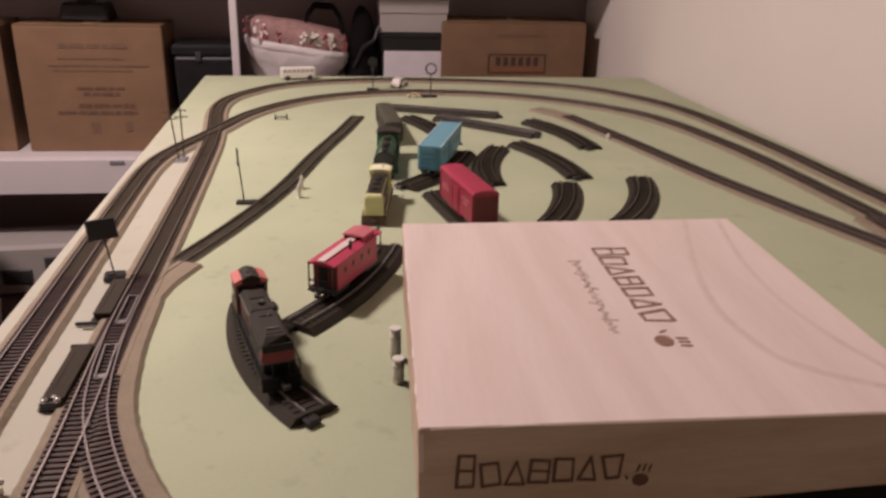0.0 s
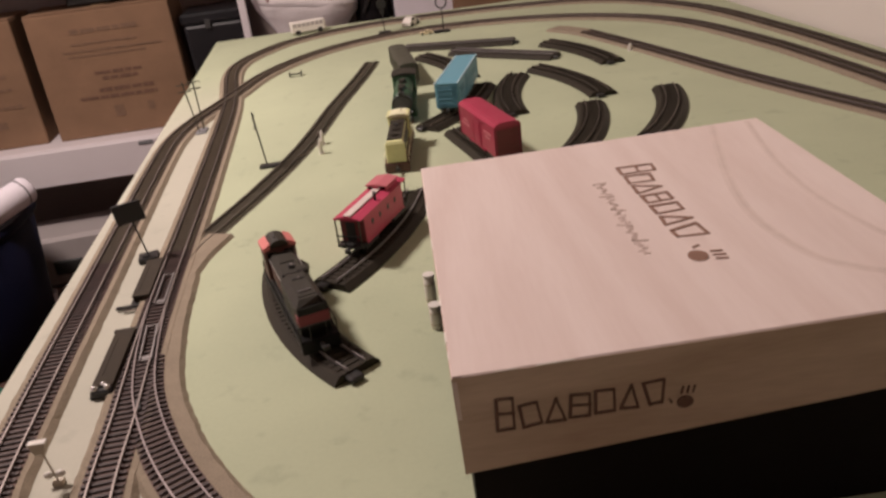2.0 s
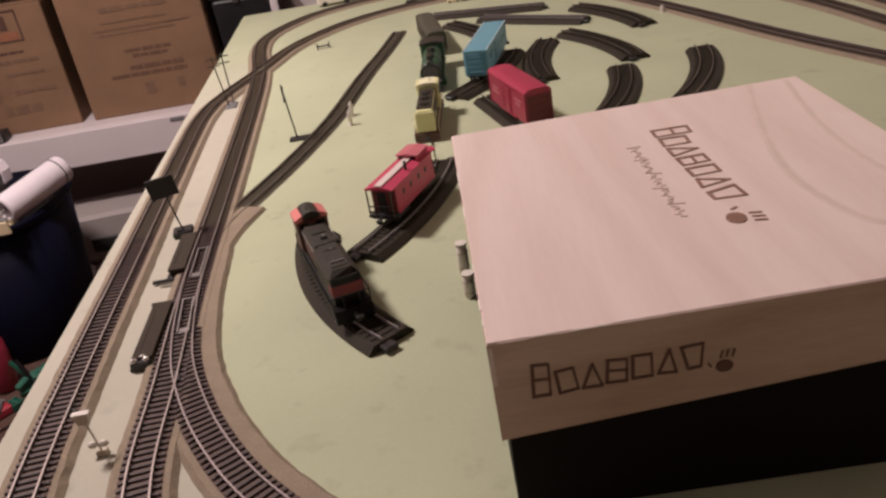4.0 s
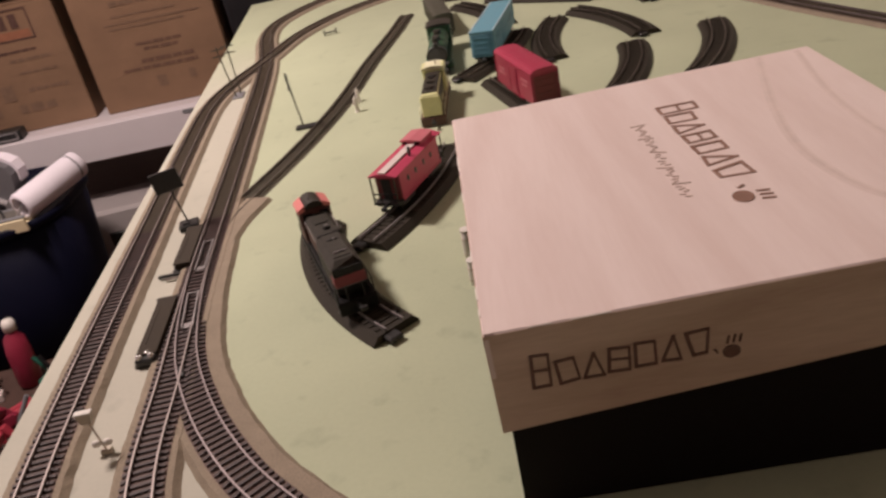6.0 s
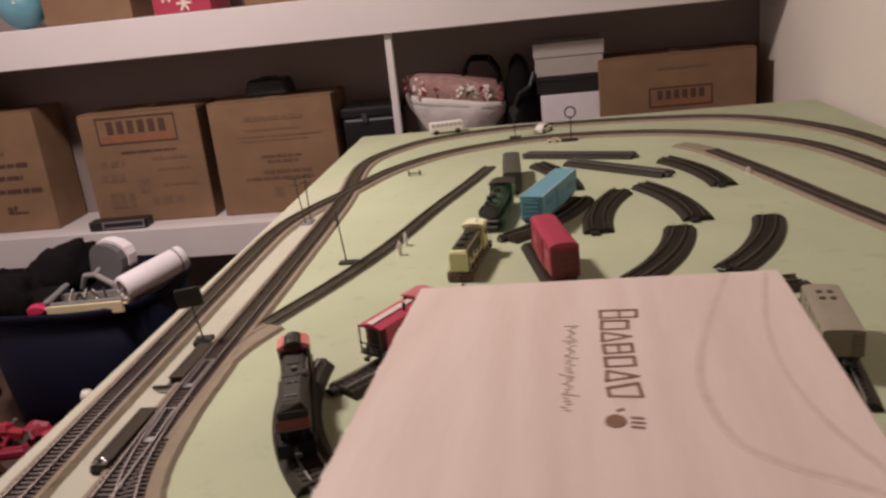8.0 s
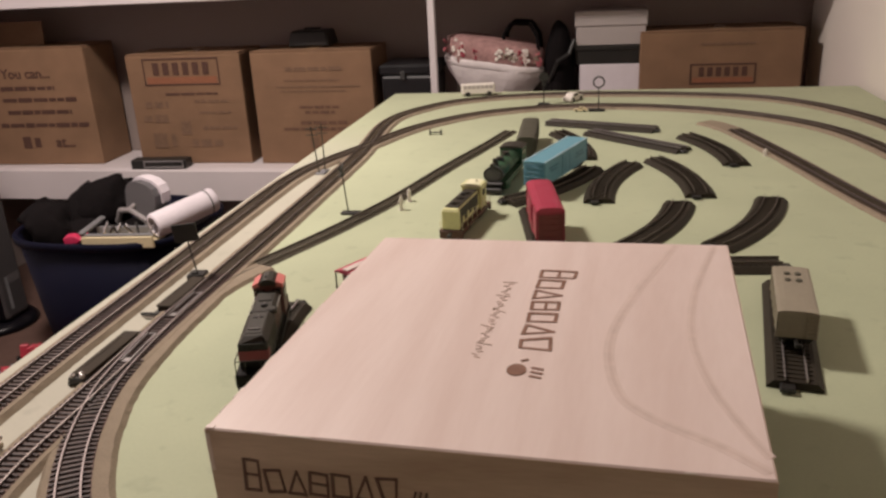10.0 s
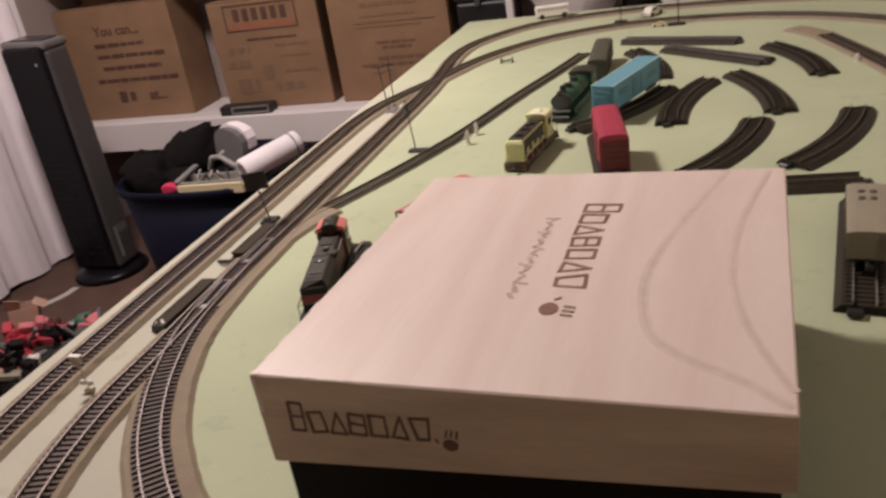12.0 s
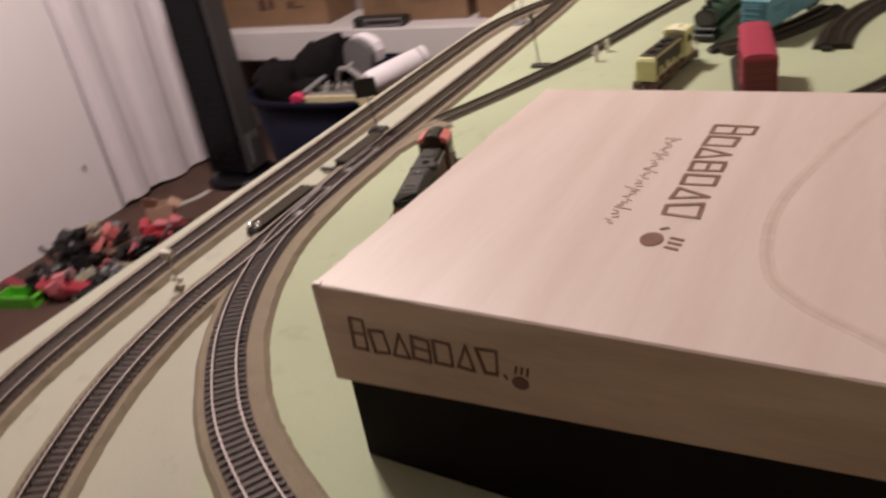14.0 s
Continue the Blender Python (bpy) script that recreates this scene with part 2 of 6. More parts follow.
M_GREYCAR = mat("grey_car_paint", (0.30, 0.268, 0.205), 0.55, var=0.15, scale=50)
M_GREYDARK = mat("weathered_grey_paint", (0.074, 0.071, 0.050), 0.6, var=0.2, scale=50)
M_WHITE = mat("white_plastic", (0.74, 0.70, 0.64), 0.4, var=0.06, scale=40)
M_CREAM = mat("cream_plastic", (0.72, 0.62, 0.40), 0.45, var=0.06, scale=30)
M_LAMPSHADE = mat("pale_shade_plastic", (0.52, 0.46, 0.36), 0.45, var=0.08, scale=60)
M_WINDOW = mat("dark_window", (0.012, 0.012, 0.014), 0.2, var=0.05, bump=0)
M_CARTON = mat("cardboard", (0.238, 0.145, 0.089), 0.85, var=0.24, scale=8, fine=0.12, fine_scale=240, bump=0.3, bump_scale=120, stretch=(1, 1, 1.3), spec=0.2, rand=0.06)
M_TAPE = mat("packing_tape", (0.42, 0.27, 0.16), 0.25, var=0.08, scale=12)
M_PRINT = mat("brown_print", (0.085, 0.040, 0.028), 0.75, var=0.3, scale=80, fine=0.3)
M_PRINT_FAINT = mat("faint_print", (0.175, 0.105, 0.065), 0.8, var=0.3, scale=60, fine=0.3)
M_PRINT_MID = mat("worn_print", (0.140, 0.076, 0.048), 0.8, var=0.4, scale=70, fine=0.4)
M_PRINT_ORANGE = mat("orange_print", (0.26, 0.105, 0.055), 0.8, var=0.25, scale=60)
M_LID = grain("printed_wood_paper", (0.82, 0.692, 0.648), (0.735, 0.595, 0.548), 0.42, (1.0, 0.10, 1.0), 5.0)
# skirt print set darker than the top: the sides' shade is in the colour
M_LID_SIDE = grain("shaded_wood_side", (0.64, 0.475, 0.365), (0.44, 0.290, 0.205), 0.42, (0.10, 1.0, 1.0), 8.0)
M_LID_FAINT = mat("faint_grain_print", (0.725, 0.598, 0.548), 0.37, var=0.12, scale=60)
M_LID_LINE = mat("grain_line_print", (0.675, 0.545, 0.495), 0.37, var=0.15, scale=60)
M_LID_TOPPRINT = mat("faded_brown_print", (0.26, 0.145, 0.105), 0.45, var=0.25, scale=90)
M_LID_SCRIPT = mat("pale_script_print", (0.59, 0.46, 0.40), 0.45, var=0.2, scale=90)
M_LID_PRINT = mat("logo_brown_print", (0.135, 0.060, 0.045), 0.5, var=0.2, scale=120)
M_BOXBASE = mat("black_shoebox_card", (0.0115, 0.0080, 0.0070), 0.7, var=0.2, scale=20, spec=0.12)
M_TUB = mat("navy_tub_plastic", (0.0028, 0.0034, 0.0140), 0.6, var=0.2, scale=10, spec=0.14)
M_FANBODY = mat("charcoal_plastic", (0.058, 0.053, 0.055), 0.45, var=0.15, scale=14)
M_GLOSS = mat("glossy_black_plastic", (0.0045, 0.004, 0.006), 0.30, var=0.2, scale=8, bump=0, spec=0.18)
M_FANGREY = mat("mid_grey_plastic", (0.115, 0.11, 0.112), 0.45, var=0.12, scale=14)
M_FANSIDE = mat("dark_grey_grille", (0.105, 0.096, 0.098), 0.45, var=0.3, scale=40, fine=0.3)
M_LILAC = mat("white_foam", (0.74, 0.69, 0.74), 0.8, var=0.10, scale=14, bump=0.4, bump_scale=60, depth=0.002)
M_DIMCARD = mat("grey_white_card", (0.42, 0.38, 0.37), 0.7, var=0.08, scale=10)
M_CLOTH = mat("black_cloth", (0.008, 0.0065, 0.007), 0.95, var=0.4, scale=20, fine=0.4, bump=0.8, depth=0.003, spec=0.1)
M_CURTAIN = mat("white_curtain_cloth", (0.82, 0.755, 0.815), 0.9, var=0.06, scale=8, fine=0.1, fine_scale=500, bump=0.3, bump_scale=500, spec=0.2)
M_FLORAL = mat("floral_pink_cloth", (0.36, 0.215, 0.205), 0.9, var=0.6, scale=38, fine=0.3, fine_scale=90, spec=0.2)
M_PETAL = mat("pale_petal_print", (0.66, 0.56, 0.52), 0.9, var=0.2, scale=60)
M_BAGWHITE = mat("white_bag_cloth", (0.74, 0.69, 0.69), 0.85, var=0.1, scale=12, bump=0.6, bump_scale=25, depth=0.01)
M_BIN = mat("dark_storage_bin", (0.012, 0.012, 0.014), 0.4, var=0.25, scale=12)
M_GREY = mat("grey_plastic", (0.19, 0.19, 0.20), 0.45, var=0.1, scale=20)
M_HELMET = mat("slate_grey_plastic", (0.115, 0.112, 0.118), 0.45, var=0.12, scale=20)
M_SILVER = mat("silver_plastic", (0.36, 0.34, 0.34), 0.35, metal=0.5, var=0.1, scale=30)
M_PINK = mat("pink_plastic", (0.55, 0.03, 0.10), 0.4, var=0.1)
M_TEAL = mat("teal_plastic", (0.02, 0.11, 0.075), 0.4, var=0.15)
M_LIME = mat("lime_plastic", (0.12, 0.46, 0.035), 0.4, var=0.1)
M_TOYRED = mat("toy_red_plastic", (0.42, 0.040, 0.065), 0.4, var=0.12)
M_TOYORANGE = mat("toy_coral_plastic", (0.60, 0.165, 0.165), 0.4, var=0.12)
M_TOYPINK = mat("toy_pink_plastic", (0.55, 0.16, 0.19), 0.4, var=0.15)
M_TOYBLACK = mat("toy_black_plastic", (0.007, 0.006, 0.006), 0.5, var=0.25, scale=40, spec=0.2)
M_TOYTAN = mat("toy_tan_plastic", (0.46, 0.29, 0.22), 0.6, var=0.2)
M_TOYBROWN = mat("toy_brown_plastic", (0.10, 0.045, 0.03), 0.5, var=0.2)
M_LAMPGLASS = mat("frosted_glass", (0.85, 0.80, 0.72), 0.4, var=0.03, bump=0)


# ---- mesh helpers ----
def box(bm, c, s, bevel=0.0, m=None, taper=1.0, segs=1):
    """A bevelled block of size s round c; taper scales its top in x and y."""
    r = bmesh.ops.create_cube(bm, size=1.0)
    vs = r["verts"]
    for v in vs:
        k = taper if v.co.z > 0 else 1.0
        v.co = Vector((v.co.x * s[0] * k, v.co.y * s[1] * k, v.co.z * s[2]))
    if bevel:
        es = list({e for v in vs for e in v.link_edges})
        r = bmesh.ops.bevel(bm, geom=es, offset=bevel, segments=segs, affect="EDGES", profile=0.5)
        vs = list({v for f in r["faces"] for v in f.verts} | {v for v in vs if v.is_valid})
    mm = Matrix.Translation(c) @ m if m else Matrix.Translation(c)
    bmesh.ops.transform(bm, matrix=mm, verts=vs)
    return vs


def cyl(bm, c, r, h, axis="z", segs=14, r2=None, m=None):
    res = bmesh.ops.create_cone(bm, cap_ends=True, segments=segs, radius1=r, radius2=r if r2 is None else r2, depth=h)
    rot = {"z": Matrix(), "x": Matrix.Rotation(radians(90), 4, "Y"), "y": Matrix.Rotation(radians(-90), 4, "X")}[axis]
    mm = Matrix.Translation(c) @ (m if m else Matrix()) @ rot
    bmesh.ops.transform(bm, matrix=mm, verts=res["verts"])
    return res["verts"]


def ball(bm, c, s, sub=2, m=None):
    res = bmesh.ops.create_icosphere(bm, subdivisions=sub, radius=1.0)
    mm = Matrix.Translation(c) @ (m if m else Matrix()) @ Matrix.Diagonal((*s, 1))
    bmesh.ops.transform(bm, matrix=mm, verts=res["verts"])
    return res["verts"]


def rod(bm, a, b, r, segs=8):
    a, b = Vector(a), Vector(b)
    d = b - a
    res = bmesh.ops.create_cone(bm, cap_ends=True, segments=segs, radius1=r, radius2=r, depth=d.length)
    mm = Matrix.Translation((a + b) / 2) @ d.to_track_quat("Z", "Y").to_matrix().to_4x4()
    bmesh.ops.transform(bm, matrix=mm, verts=res["verts"])


def prism(bm, outline, depth, m=None):
    """A flat outline in x, z drawn out along y by depth, centred."""
    n = len(outline)
    a = [bm.verts.new((x, -depth / 2, z)) for x, z in outline]
    b = [bm.verts.new((x, depth / 2, z)) for x, z in outline]
    bm.faces.new(a)
    bm.faces.new(list(reversed(b)))
    for i in range(n):
        j = (i + 1) % n
        bm.faces.new((a[j], a[i], b[i], b[j]))
    if m:
        bmesh.ops.transform(bm, matrix=m, verts=a + b)
    return a + b


def lathe(bm, profile, segs=28, sx=1.0, sy=1.0, power=2.0):
    """Turns (r, z) pairs round z; power above 2 makes the round section squarer."""
    rings = []
    for r, z in profile:
        ring = []
        for i in range(segs):
            a = 2 * math.pi * i / segs
            c, s = math.cos(a), math.sin(a)
            k = (abs(c) ** power + abs(s) ** power) ** (-1 / power)
            ring.append(bm.verts.new((r * c * k * sx, r * s * k * sy, z)))
        rings.append(ring)
    for u, v in zip(rings, rings[1:]):
        for i in range(segs):
            j = (i + 1) % segs
            bm.faces.new((u[i], u[j], v[j], v[i]))
    return rings


def mesh_of(name, bm, material, smooth=False):
    bmesh.ops.recalc_face_normals(bm, faces=bm.faces)
    me = bpy.data.meshes.new(name)
    bm.to_mesh(me)
    bm.free()
    me.materials.append(material)
    if smooth:
        for p in me.polygons:
            p.use_smooth = True
    return me


def part(name, bm, material, parent, label="", smooth=False):
    ob = new(name, mesh_of(name, bm, material, smooth))
    ob.parent = parent
    if label:
        ob["label"] = label
    return ob


def thing(name, bm, material, label, category, kind="", group="", at=None, smooth=False):
    ob = new(name, mesh_of(name, bm, material, smooth))
    if at is not None:
        ob.matrix_basis = at
    return tagged(ob, label, category, group, kind)


def holder(name, label, category, at, kind="", group=""):
    ob = new(name)
    ob.empty_display_size = 0.02
    ob.matrix_basis = at
    return tagged(ob, label, category, group, kind)


def one(maker, *a, **k):
    bm = bmesh.new()
    maker(bm, *a, **k)
    return bm


def blocks(*items):
    """One bmesh out of (centre, size, bevel) blocks."""
    bm = bmesh.new()
    for c, s, *b in items:
        box(bm, c, s, b[0] if b else 0.0)
    return bm


def tray(bm, w, d, h, t):
    """An open card tray in one piece, with walls t thick."""
    rings = []
    for k, z in ((1.0, 0.0), (1.0, h), (0.0, h), (0.0, t)):
        a, b = w / 2 - (1 - k) * t, d / 2 - (1 - k) * t
        rings.append([bm.verts.new((x, y, z)) for x, y in ((-a, -b), (a, -b), (a, b), (-a, b))])
    for u, v in zip(rings, rings[1:]):
        for i in range(4):
            j = (i + 1) % 4
            bm.faces.new((u[i], u[j], v[j], v[i]))
    bm.faces.new(rings[0])
    bm.faces.new(rings[-1])


def spline(points, step):
    """An even walk along a smooth curve through the points: (place, heading) pairs."""
    P = [Vector((x, y, 0)) for x, y in points]
    P = [2 * P[0] - P[1]] + P + [2 * P[-1] - P[-2]]
    dense = []
    for i in range(1, len(P) - 2):
        a, b, c, d = P[i - 1:i + 3]
        for k in range(24):
            u = k / 24
            dense.append(0.5 * ((2 * b) + (c - a) * u + (2 * a - 5 * b + 4 * c - d) * u * u + (3 * b - a - 3 * c + d) * u ** 3))
    dense.append(P[-2])
    for _ in range(14):
        dense = [dense[0]] + [(dense[i - 1] + dense[i] * 2 + dense[i + 1]) / 4 for i in range(1, len(dense) - 1)] + [dense[-1]]
    out, run, want = [], 0.0, 0.0
    for a, b in zip(dense, dense[1:]):
        d = (b - a).length
        while want <= run + d and d > 0:
            out.append((a.lerp(b, (want - run) / d), (b - a).normalized()))
            want += step
        run += d
    return out


def sweep(bm, path, profile, z0=0.0, close=True, rough=0.0):
    """Draws a profile of (sideways, up) pairs along a path."""
    rings = []
    for i, (p, h) in enumerate(path):
        side = Vector((h.y, -h.x, 0))
        ring = []
        for k, (s, z) in enumerate(profile):
            j = rough * (noise.noise(Vector((p.x * 90, p.y * 90, k * 7.3))) + 0.5 * noise.noise(Vector((p.x * 300, p.y * 300, k * 3.1))))
            ring.append(bm.verts.new(p + side * (s + j) + Vector((0, 0, z0 + z))))
        rings.append(ring)
    n = len(profile)
    for u, v in zip(rings, rings[1:]):
        for k in range(n if close else n - 1):
            j = (k + 1) % n
            bm.faces.new((u[k], u[j], v[j], v[k]))
    if close and rings:
        bm.faces.new(rings[0])
        bm.faces.new(list(reversed(rings[-1])))


def turned(p, h, z=0.0):
    """The pose of a thing at p whose y axis runs along the heading h."""
    return Matrix.Translation((p[0], p[1], z)) @ Matrix.Rotation(math.atan2(-h[0], h[1]), 4, "Z")


def heading(a, b):
    d = Vector((b[0] - a[0], b[1] - a[1], 0))
    return d.normalized()


# ---- structure ----
W = 0.10
thing("floor", blocks((((WEST + EAST) / 2 - 0.25, (SOUTH + NORTH) / 2, -0.05), (EAST - WEST + 0.9, NORTH - SOUTH + 0.4, 0.10))), M_CARPET,
      "dark brown carpet floor strewn with toys", "floor", "structure")
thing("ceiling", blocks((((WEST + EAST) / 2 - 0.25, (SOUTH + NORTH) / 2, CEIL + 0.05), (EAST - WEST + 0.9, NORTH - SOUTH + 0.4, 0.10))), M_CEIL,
      "unseen ceiling of the room, greyed to cut bounced light", "ceiling", "structure")
thing("wall_east", blocks(((EAST + W / 2, (SOUTH + NORTH) / 2, CEIL / 2), (W, NORTH - SOUTH, CEIL))), M_WALL_WARM,
      "cream white painted wall beside the layout", "wall", "structure")
# shadow of the upper shelf is put into this wall's colour
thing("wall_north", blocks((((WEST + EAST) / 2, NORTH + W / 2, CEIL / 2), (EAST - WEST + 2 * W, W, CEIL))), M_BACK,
      "wall behind the shelves, shelf shade put into its brown", "wall", "structure")
# unseen wall; its brown is there to lower the fill light
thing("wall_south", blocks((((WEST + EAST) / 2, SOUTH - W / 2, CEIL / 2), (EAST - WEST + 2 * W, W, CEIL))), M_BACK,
      "unseen wall closing the room, browned to cut bounced light", "wall", "structure")
D0, D1, DTOP = 2.045, 2.62, 2.05
thing("wall_west", blocks(((WEST - W / 2, (SOUTH + D0) / 2, CEIL / 2), (W, D0 - SOUTH, CEIL)),
                          ((WEST - W / 2, (D0 + D1) / 2, (DTOP + CEIL) / 2), (W, D1 - D0, CEIL - DTOP))), M_WALL,
      "off-white painted wall with a curtained opening", "wall", "structure")
# under-shelf and closet shade is put into these walls' colour
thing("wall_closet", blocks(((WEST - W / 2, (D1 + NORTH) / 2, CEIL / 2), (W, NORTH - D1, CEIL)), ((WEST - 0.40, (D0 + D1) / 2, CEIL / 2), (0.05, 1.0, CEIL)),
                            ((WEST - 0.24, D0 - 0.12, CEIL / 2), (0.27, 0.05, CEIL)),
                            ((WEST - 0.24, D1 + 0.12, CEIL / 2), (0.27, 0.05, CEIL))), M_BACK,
      "closet walls behind curtain and shelving, shade put into their brown", "wall", "structure")

# shelving along the north wall
SHELF_Y, SHELF_Z, UPPER_Z = 2.745, 0.443, 1.135
shelving = holder("shelving", "white painted wooden shelving along the wall", "shelving", pose(0, 0, 0), "structure")
mid_x, wide = (WEST + EAST) / 2, EAST - WEST - 0.006
for z, h in ((SHELF_Z, 0.112), (UPPER_Z, 0.125)):
    part("shelf_board", blocks(((mid_x, (SHELF_Y + NORTH) / 2 + 0.008, z - 0.010), (wide, NORTH - SHELF_Y - 0.022, 0.020), 0.002)), M_SHELF, shelving)
    part("fascia", blocks(((mid_x, SHELF_Y, z - h / 2), (wide, 0.018, h), 0.003)), M_SHELF, shelving, "white painted front board")
part("post", blocks(((0.060, SHELF_Y + 0.022, (UPPER_Z - 0.125) / 2), (0.022, 0.022, UPPER_Z - 0.127), 0.002)), M_SHELF, shelving, "white upright post")
part("label_plate", blocks(((-0.318, SHELF_Y - 0.0105, SHELF_Z - 0.012), (0.045, 0.003, 0.012), 0.001)), M_GREY, shelving, "small grey plate")

# stand-in ceiling lamp fixture, unseen, hung at the inferred source
lampfix = holder("ceiling_light", "round stand-in ceiling light, unseen, placed from cast shadows", "ceiling light", pose(LAMP_AT[0], LAMP_AT[1], CEIL))
bm = bmesh.new()
cyl(bm, (0, 0, -0.010), 0.19, 0.020, "z", 32)
part("base_plate", bm, M_WHITE, lampfix)
bm = bmesh.new()
lathe(bm, [(0.185, -0.021), (0.183, -0.05), (0.165, -0.072), (0.155, -0.074), (0.155, -0.06), (0.170, -0.045), (0.172, -0.021)], 32)
part("glass_rim", bm, M_LAMPGLASS, lampfix, smooth=True)

# curtain in the opening
bm = bmesh.new()
cols, rowsn = 150, 30
grid = []
for i in range(cols):
    u = i / (cols - 1)
    line = []
    for k in range(rowsn):
        v = (0.0, 0.0008, 0.0030, 0.0090)[k] if k < 4 else (k - 3) / (rowsn - 4)
        ph = u * 27 + 1.6 * math.sin(u * 7 + 0.6) + 0.5 * math.sin(v * 3.1 + u * 4)
        fold = 0.014 * math.tanh(2.0 * math.sin(ph + 2.4)) + 0.004 * math.sin(0.5 * ph) + 0.0012 * math.sin(u * 71 + 1.3) * (1 - 0.5 * v)
        z = 0.014 + 0.006 * math.sin(u * 9) * (1 - v) + v * 2.036
        line.append(bm.verts.new((WEST + 0.024 + fold * (0.95 + 0.05 * v), D0 - 0.020 + 0.012 * (1 - v) ** 1.5 * (1 - u) + u * 0.63 + 0.004 * math.sin(v * 9 + u * 6), z)))
    grid.append(line)
for a, b in zip(grid, grid[1:]):
    for k in range(rowsn - 1):
        bm.faces.new((a[k], b[k], b[k + 1], a[k + 1]))
curtain = holder("curtain", "white pleated cloth curtain hanging in a doorway", "curtain", pose(0, 0, 0))
cloth = part("cloth", bm, M_CURTAIN, curtain, smooth=True)
sol = cloth.modifiers.new("thick", "SOLIDIFY")
sol.thickness = 0.003
bm = bmesh.new()
rod(bm, (WEST + 0.03, D0 - 0.05, 2.075), (WEST + 0.03, D1 + 0.08, 2.075), 0.010, 12)
part("curtain_rod", bm, M_WHITE, curtain)

bm = bmesh.new()
cyl(bm, (0, 0, 0), 0.005, 0.006, "x", 12)
box(bm, (0.004, 0, -0.006), (0.004, 0.004, 0.016), 0.001)
thing("wall_hook", bm, M_DARK, "tiny dark hook screwed into the wall", "hook", at=pose(WEST + 0.003, 1.949, 0.205))

# ---- the table ----
TX, TY = 1.235, 2.44
table = holder("train_table", "large plywood train table painted pale green", "table", pose(0, 0, 0))
part("tabletop", blocks(((TX / 2 + 0.005, TY / 2, T - 0.009), (TX - 0.010, TY, 0.018), 0.0015)), M_TABLE, table)
for c, s in (((TX / 2, 0.03, T - 0.064), (TX - 0.04, 0.038, 0.089)), ((TX / 2, TY - 0.03, T - 0.064), (TX - 0.04, 0.038, 0.089)),
             ((0.035, TY / 2, T - 0.064), (0.038, TY - 0.10, 0.089)), ((TX - 0.035, TY / 2, T - 0.064), (0.038, TY - 0.10, 0.089))):
    part("apron", blocks((c, s, 0.002)), M_TABLE_WOOD, table)
for x in (0.10, TX - 0.10):
    for y in (0.10, TY / 2, TY - 0.10):
        part("leg", blocks(((x, y, (T - 0.019) / 2), (0.085, 0.040, T - 0.020), 0.003)), M_TABLE_WOOD, table)

# ---- railway lines on cork ----
CORK = 0.0050
bm = blocks(((0, 0, 0.0009), (0.0300, 0.0027, 0.0018)), ((-0.0106, 0, 0.0020), (0.0030, 0.0020, 0.0006)), ((0.0106, 0, 0.0020), (0.0030, 0.0020, 0.0006)))
TIE = mesh_of("tie", bm, M_TIE)
RAILS = [(-0.0005, 0.0), (-0.0004, 0.0016), (-0.0007, 0.0018), (-0.0007, 0.0026), (0.0007, 0.0026), (0.0007, 0.0018), (0.0004, 0.0016), (0.0005, 0.0)]
ACROSS = random.Random(4)


def line(name, label, points, lift, cork=True, near=None, rail=M_RAIL, tie_from=0.0, inner=0.0250):
    """A railway line: cork bed, two rails, and ties; near(p) picks the stretch whose ties stand singly."""
    own = holder(name, label, "model railway track", pose(0, 0, T), group="railway lines on the table")
    base = lift + (CORK if cork else 0.0004)
    if cork:
        bm = bmesh.new()
        sweep(bm, spline(points, 0.005), [(-inner, 0.0), (-inner + 0.0045, CORK), (0.0205, CORK), (0.0250, 0.0)], lift - 0.0002, rough=0.0010)
        part("roadbed", bm, M_CORK, own, "crumbly tan cork roadbed")
        bm = bmesh.new()
        sweep(bm, spline(points, 0.010), [(-0.0158, 0.0), (-0.0155, 0.0004), (0.0155, 0.0004), (0.0158, 0.0)], lift + CORK - 0.0003, rough=0.0007)
        part("track_web", bm, M_WEB, own, "dirty brown strip under the ties, their shade in its colour")
    else:
        bm = bmesh.new()
        sweep(bm, spline(points, 0.008), [(-0.0175, -0.0002), (-0.0170, 0.0007), (0.0170, 0.0007), (0.0175, -0.0002)], lift, rough=0.0006)
        part("roadbed", bm, M_SPUR, own, "thin dark track underlay")
    fine = spline(points, 0.006)
    for s in (-0.0089, 0.0089):
        bm = bmesh.new()
        sweep(bm, [(p + Vector((h.y, -h.x, 0)) * s, h) for p, h in fine], RAILS, base + 0.0018)
        part("rail", bm, rail, own, "thin metal rail")
    rest = bmesh.new()
    run = 0.0
    for p, h in spline(points, 0.0068):
        run += 0.0068
        if run < tie_from:
            continue
        m = turned(p, h, base) @ Matrix.Rotation(ACROSS.uniform(-0.02, 0.02), 4, "Z")
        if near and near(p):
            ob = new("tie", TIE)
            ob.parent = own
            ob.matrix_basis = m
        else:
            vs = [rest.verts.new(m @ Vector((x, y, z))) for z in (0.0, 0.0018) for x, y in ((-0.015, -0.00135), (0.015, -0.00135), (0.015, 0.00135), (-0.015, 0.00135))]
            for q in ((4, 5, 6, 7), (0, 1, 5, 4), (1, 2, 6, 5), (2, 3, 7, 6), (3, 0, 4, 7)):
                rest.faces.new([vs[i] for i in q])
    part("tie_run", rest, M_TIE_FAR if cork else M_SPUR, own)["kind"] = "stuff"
    return own


def close_by(p):
    return p.x < 0.36 and 0.46 < p.y < 1.06


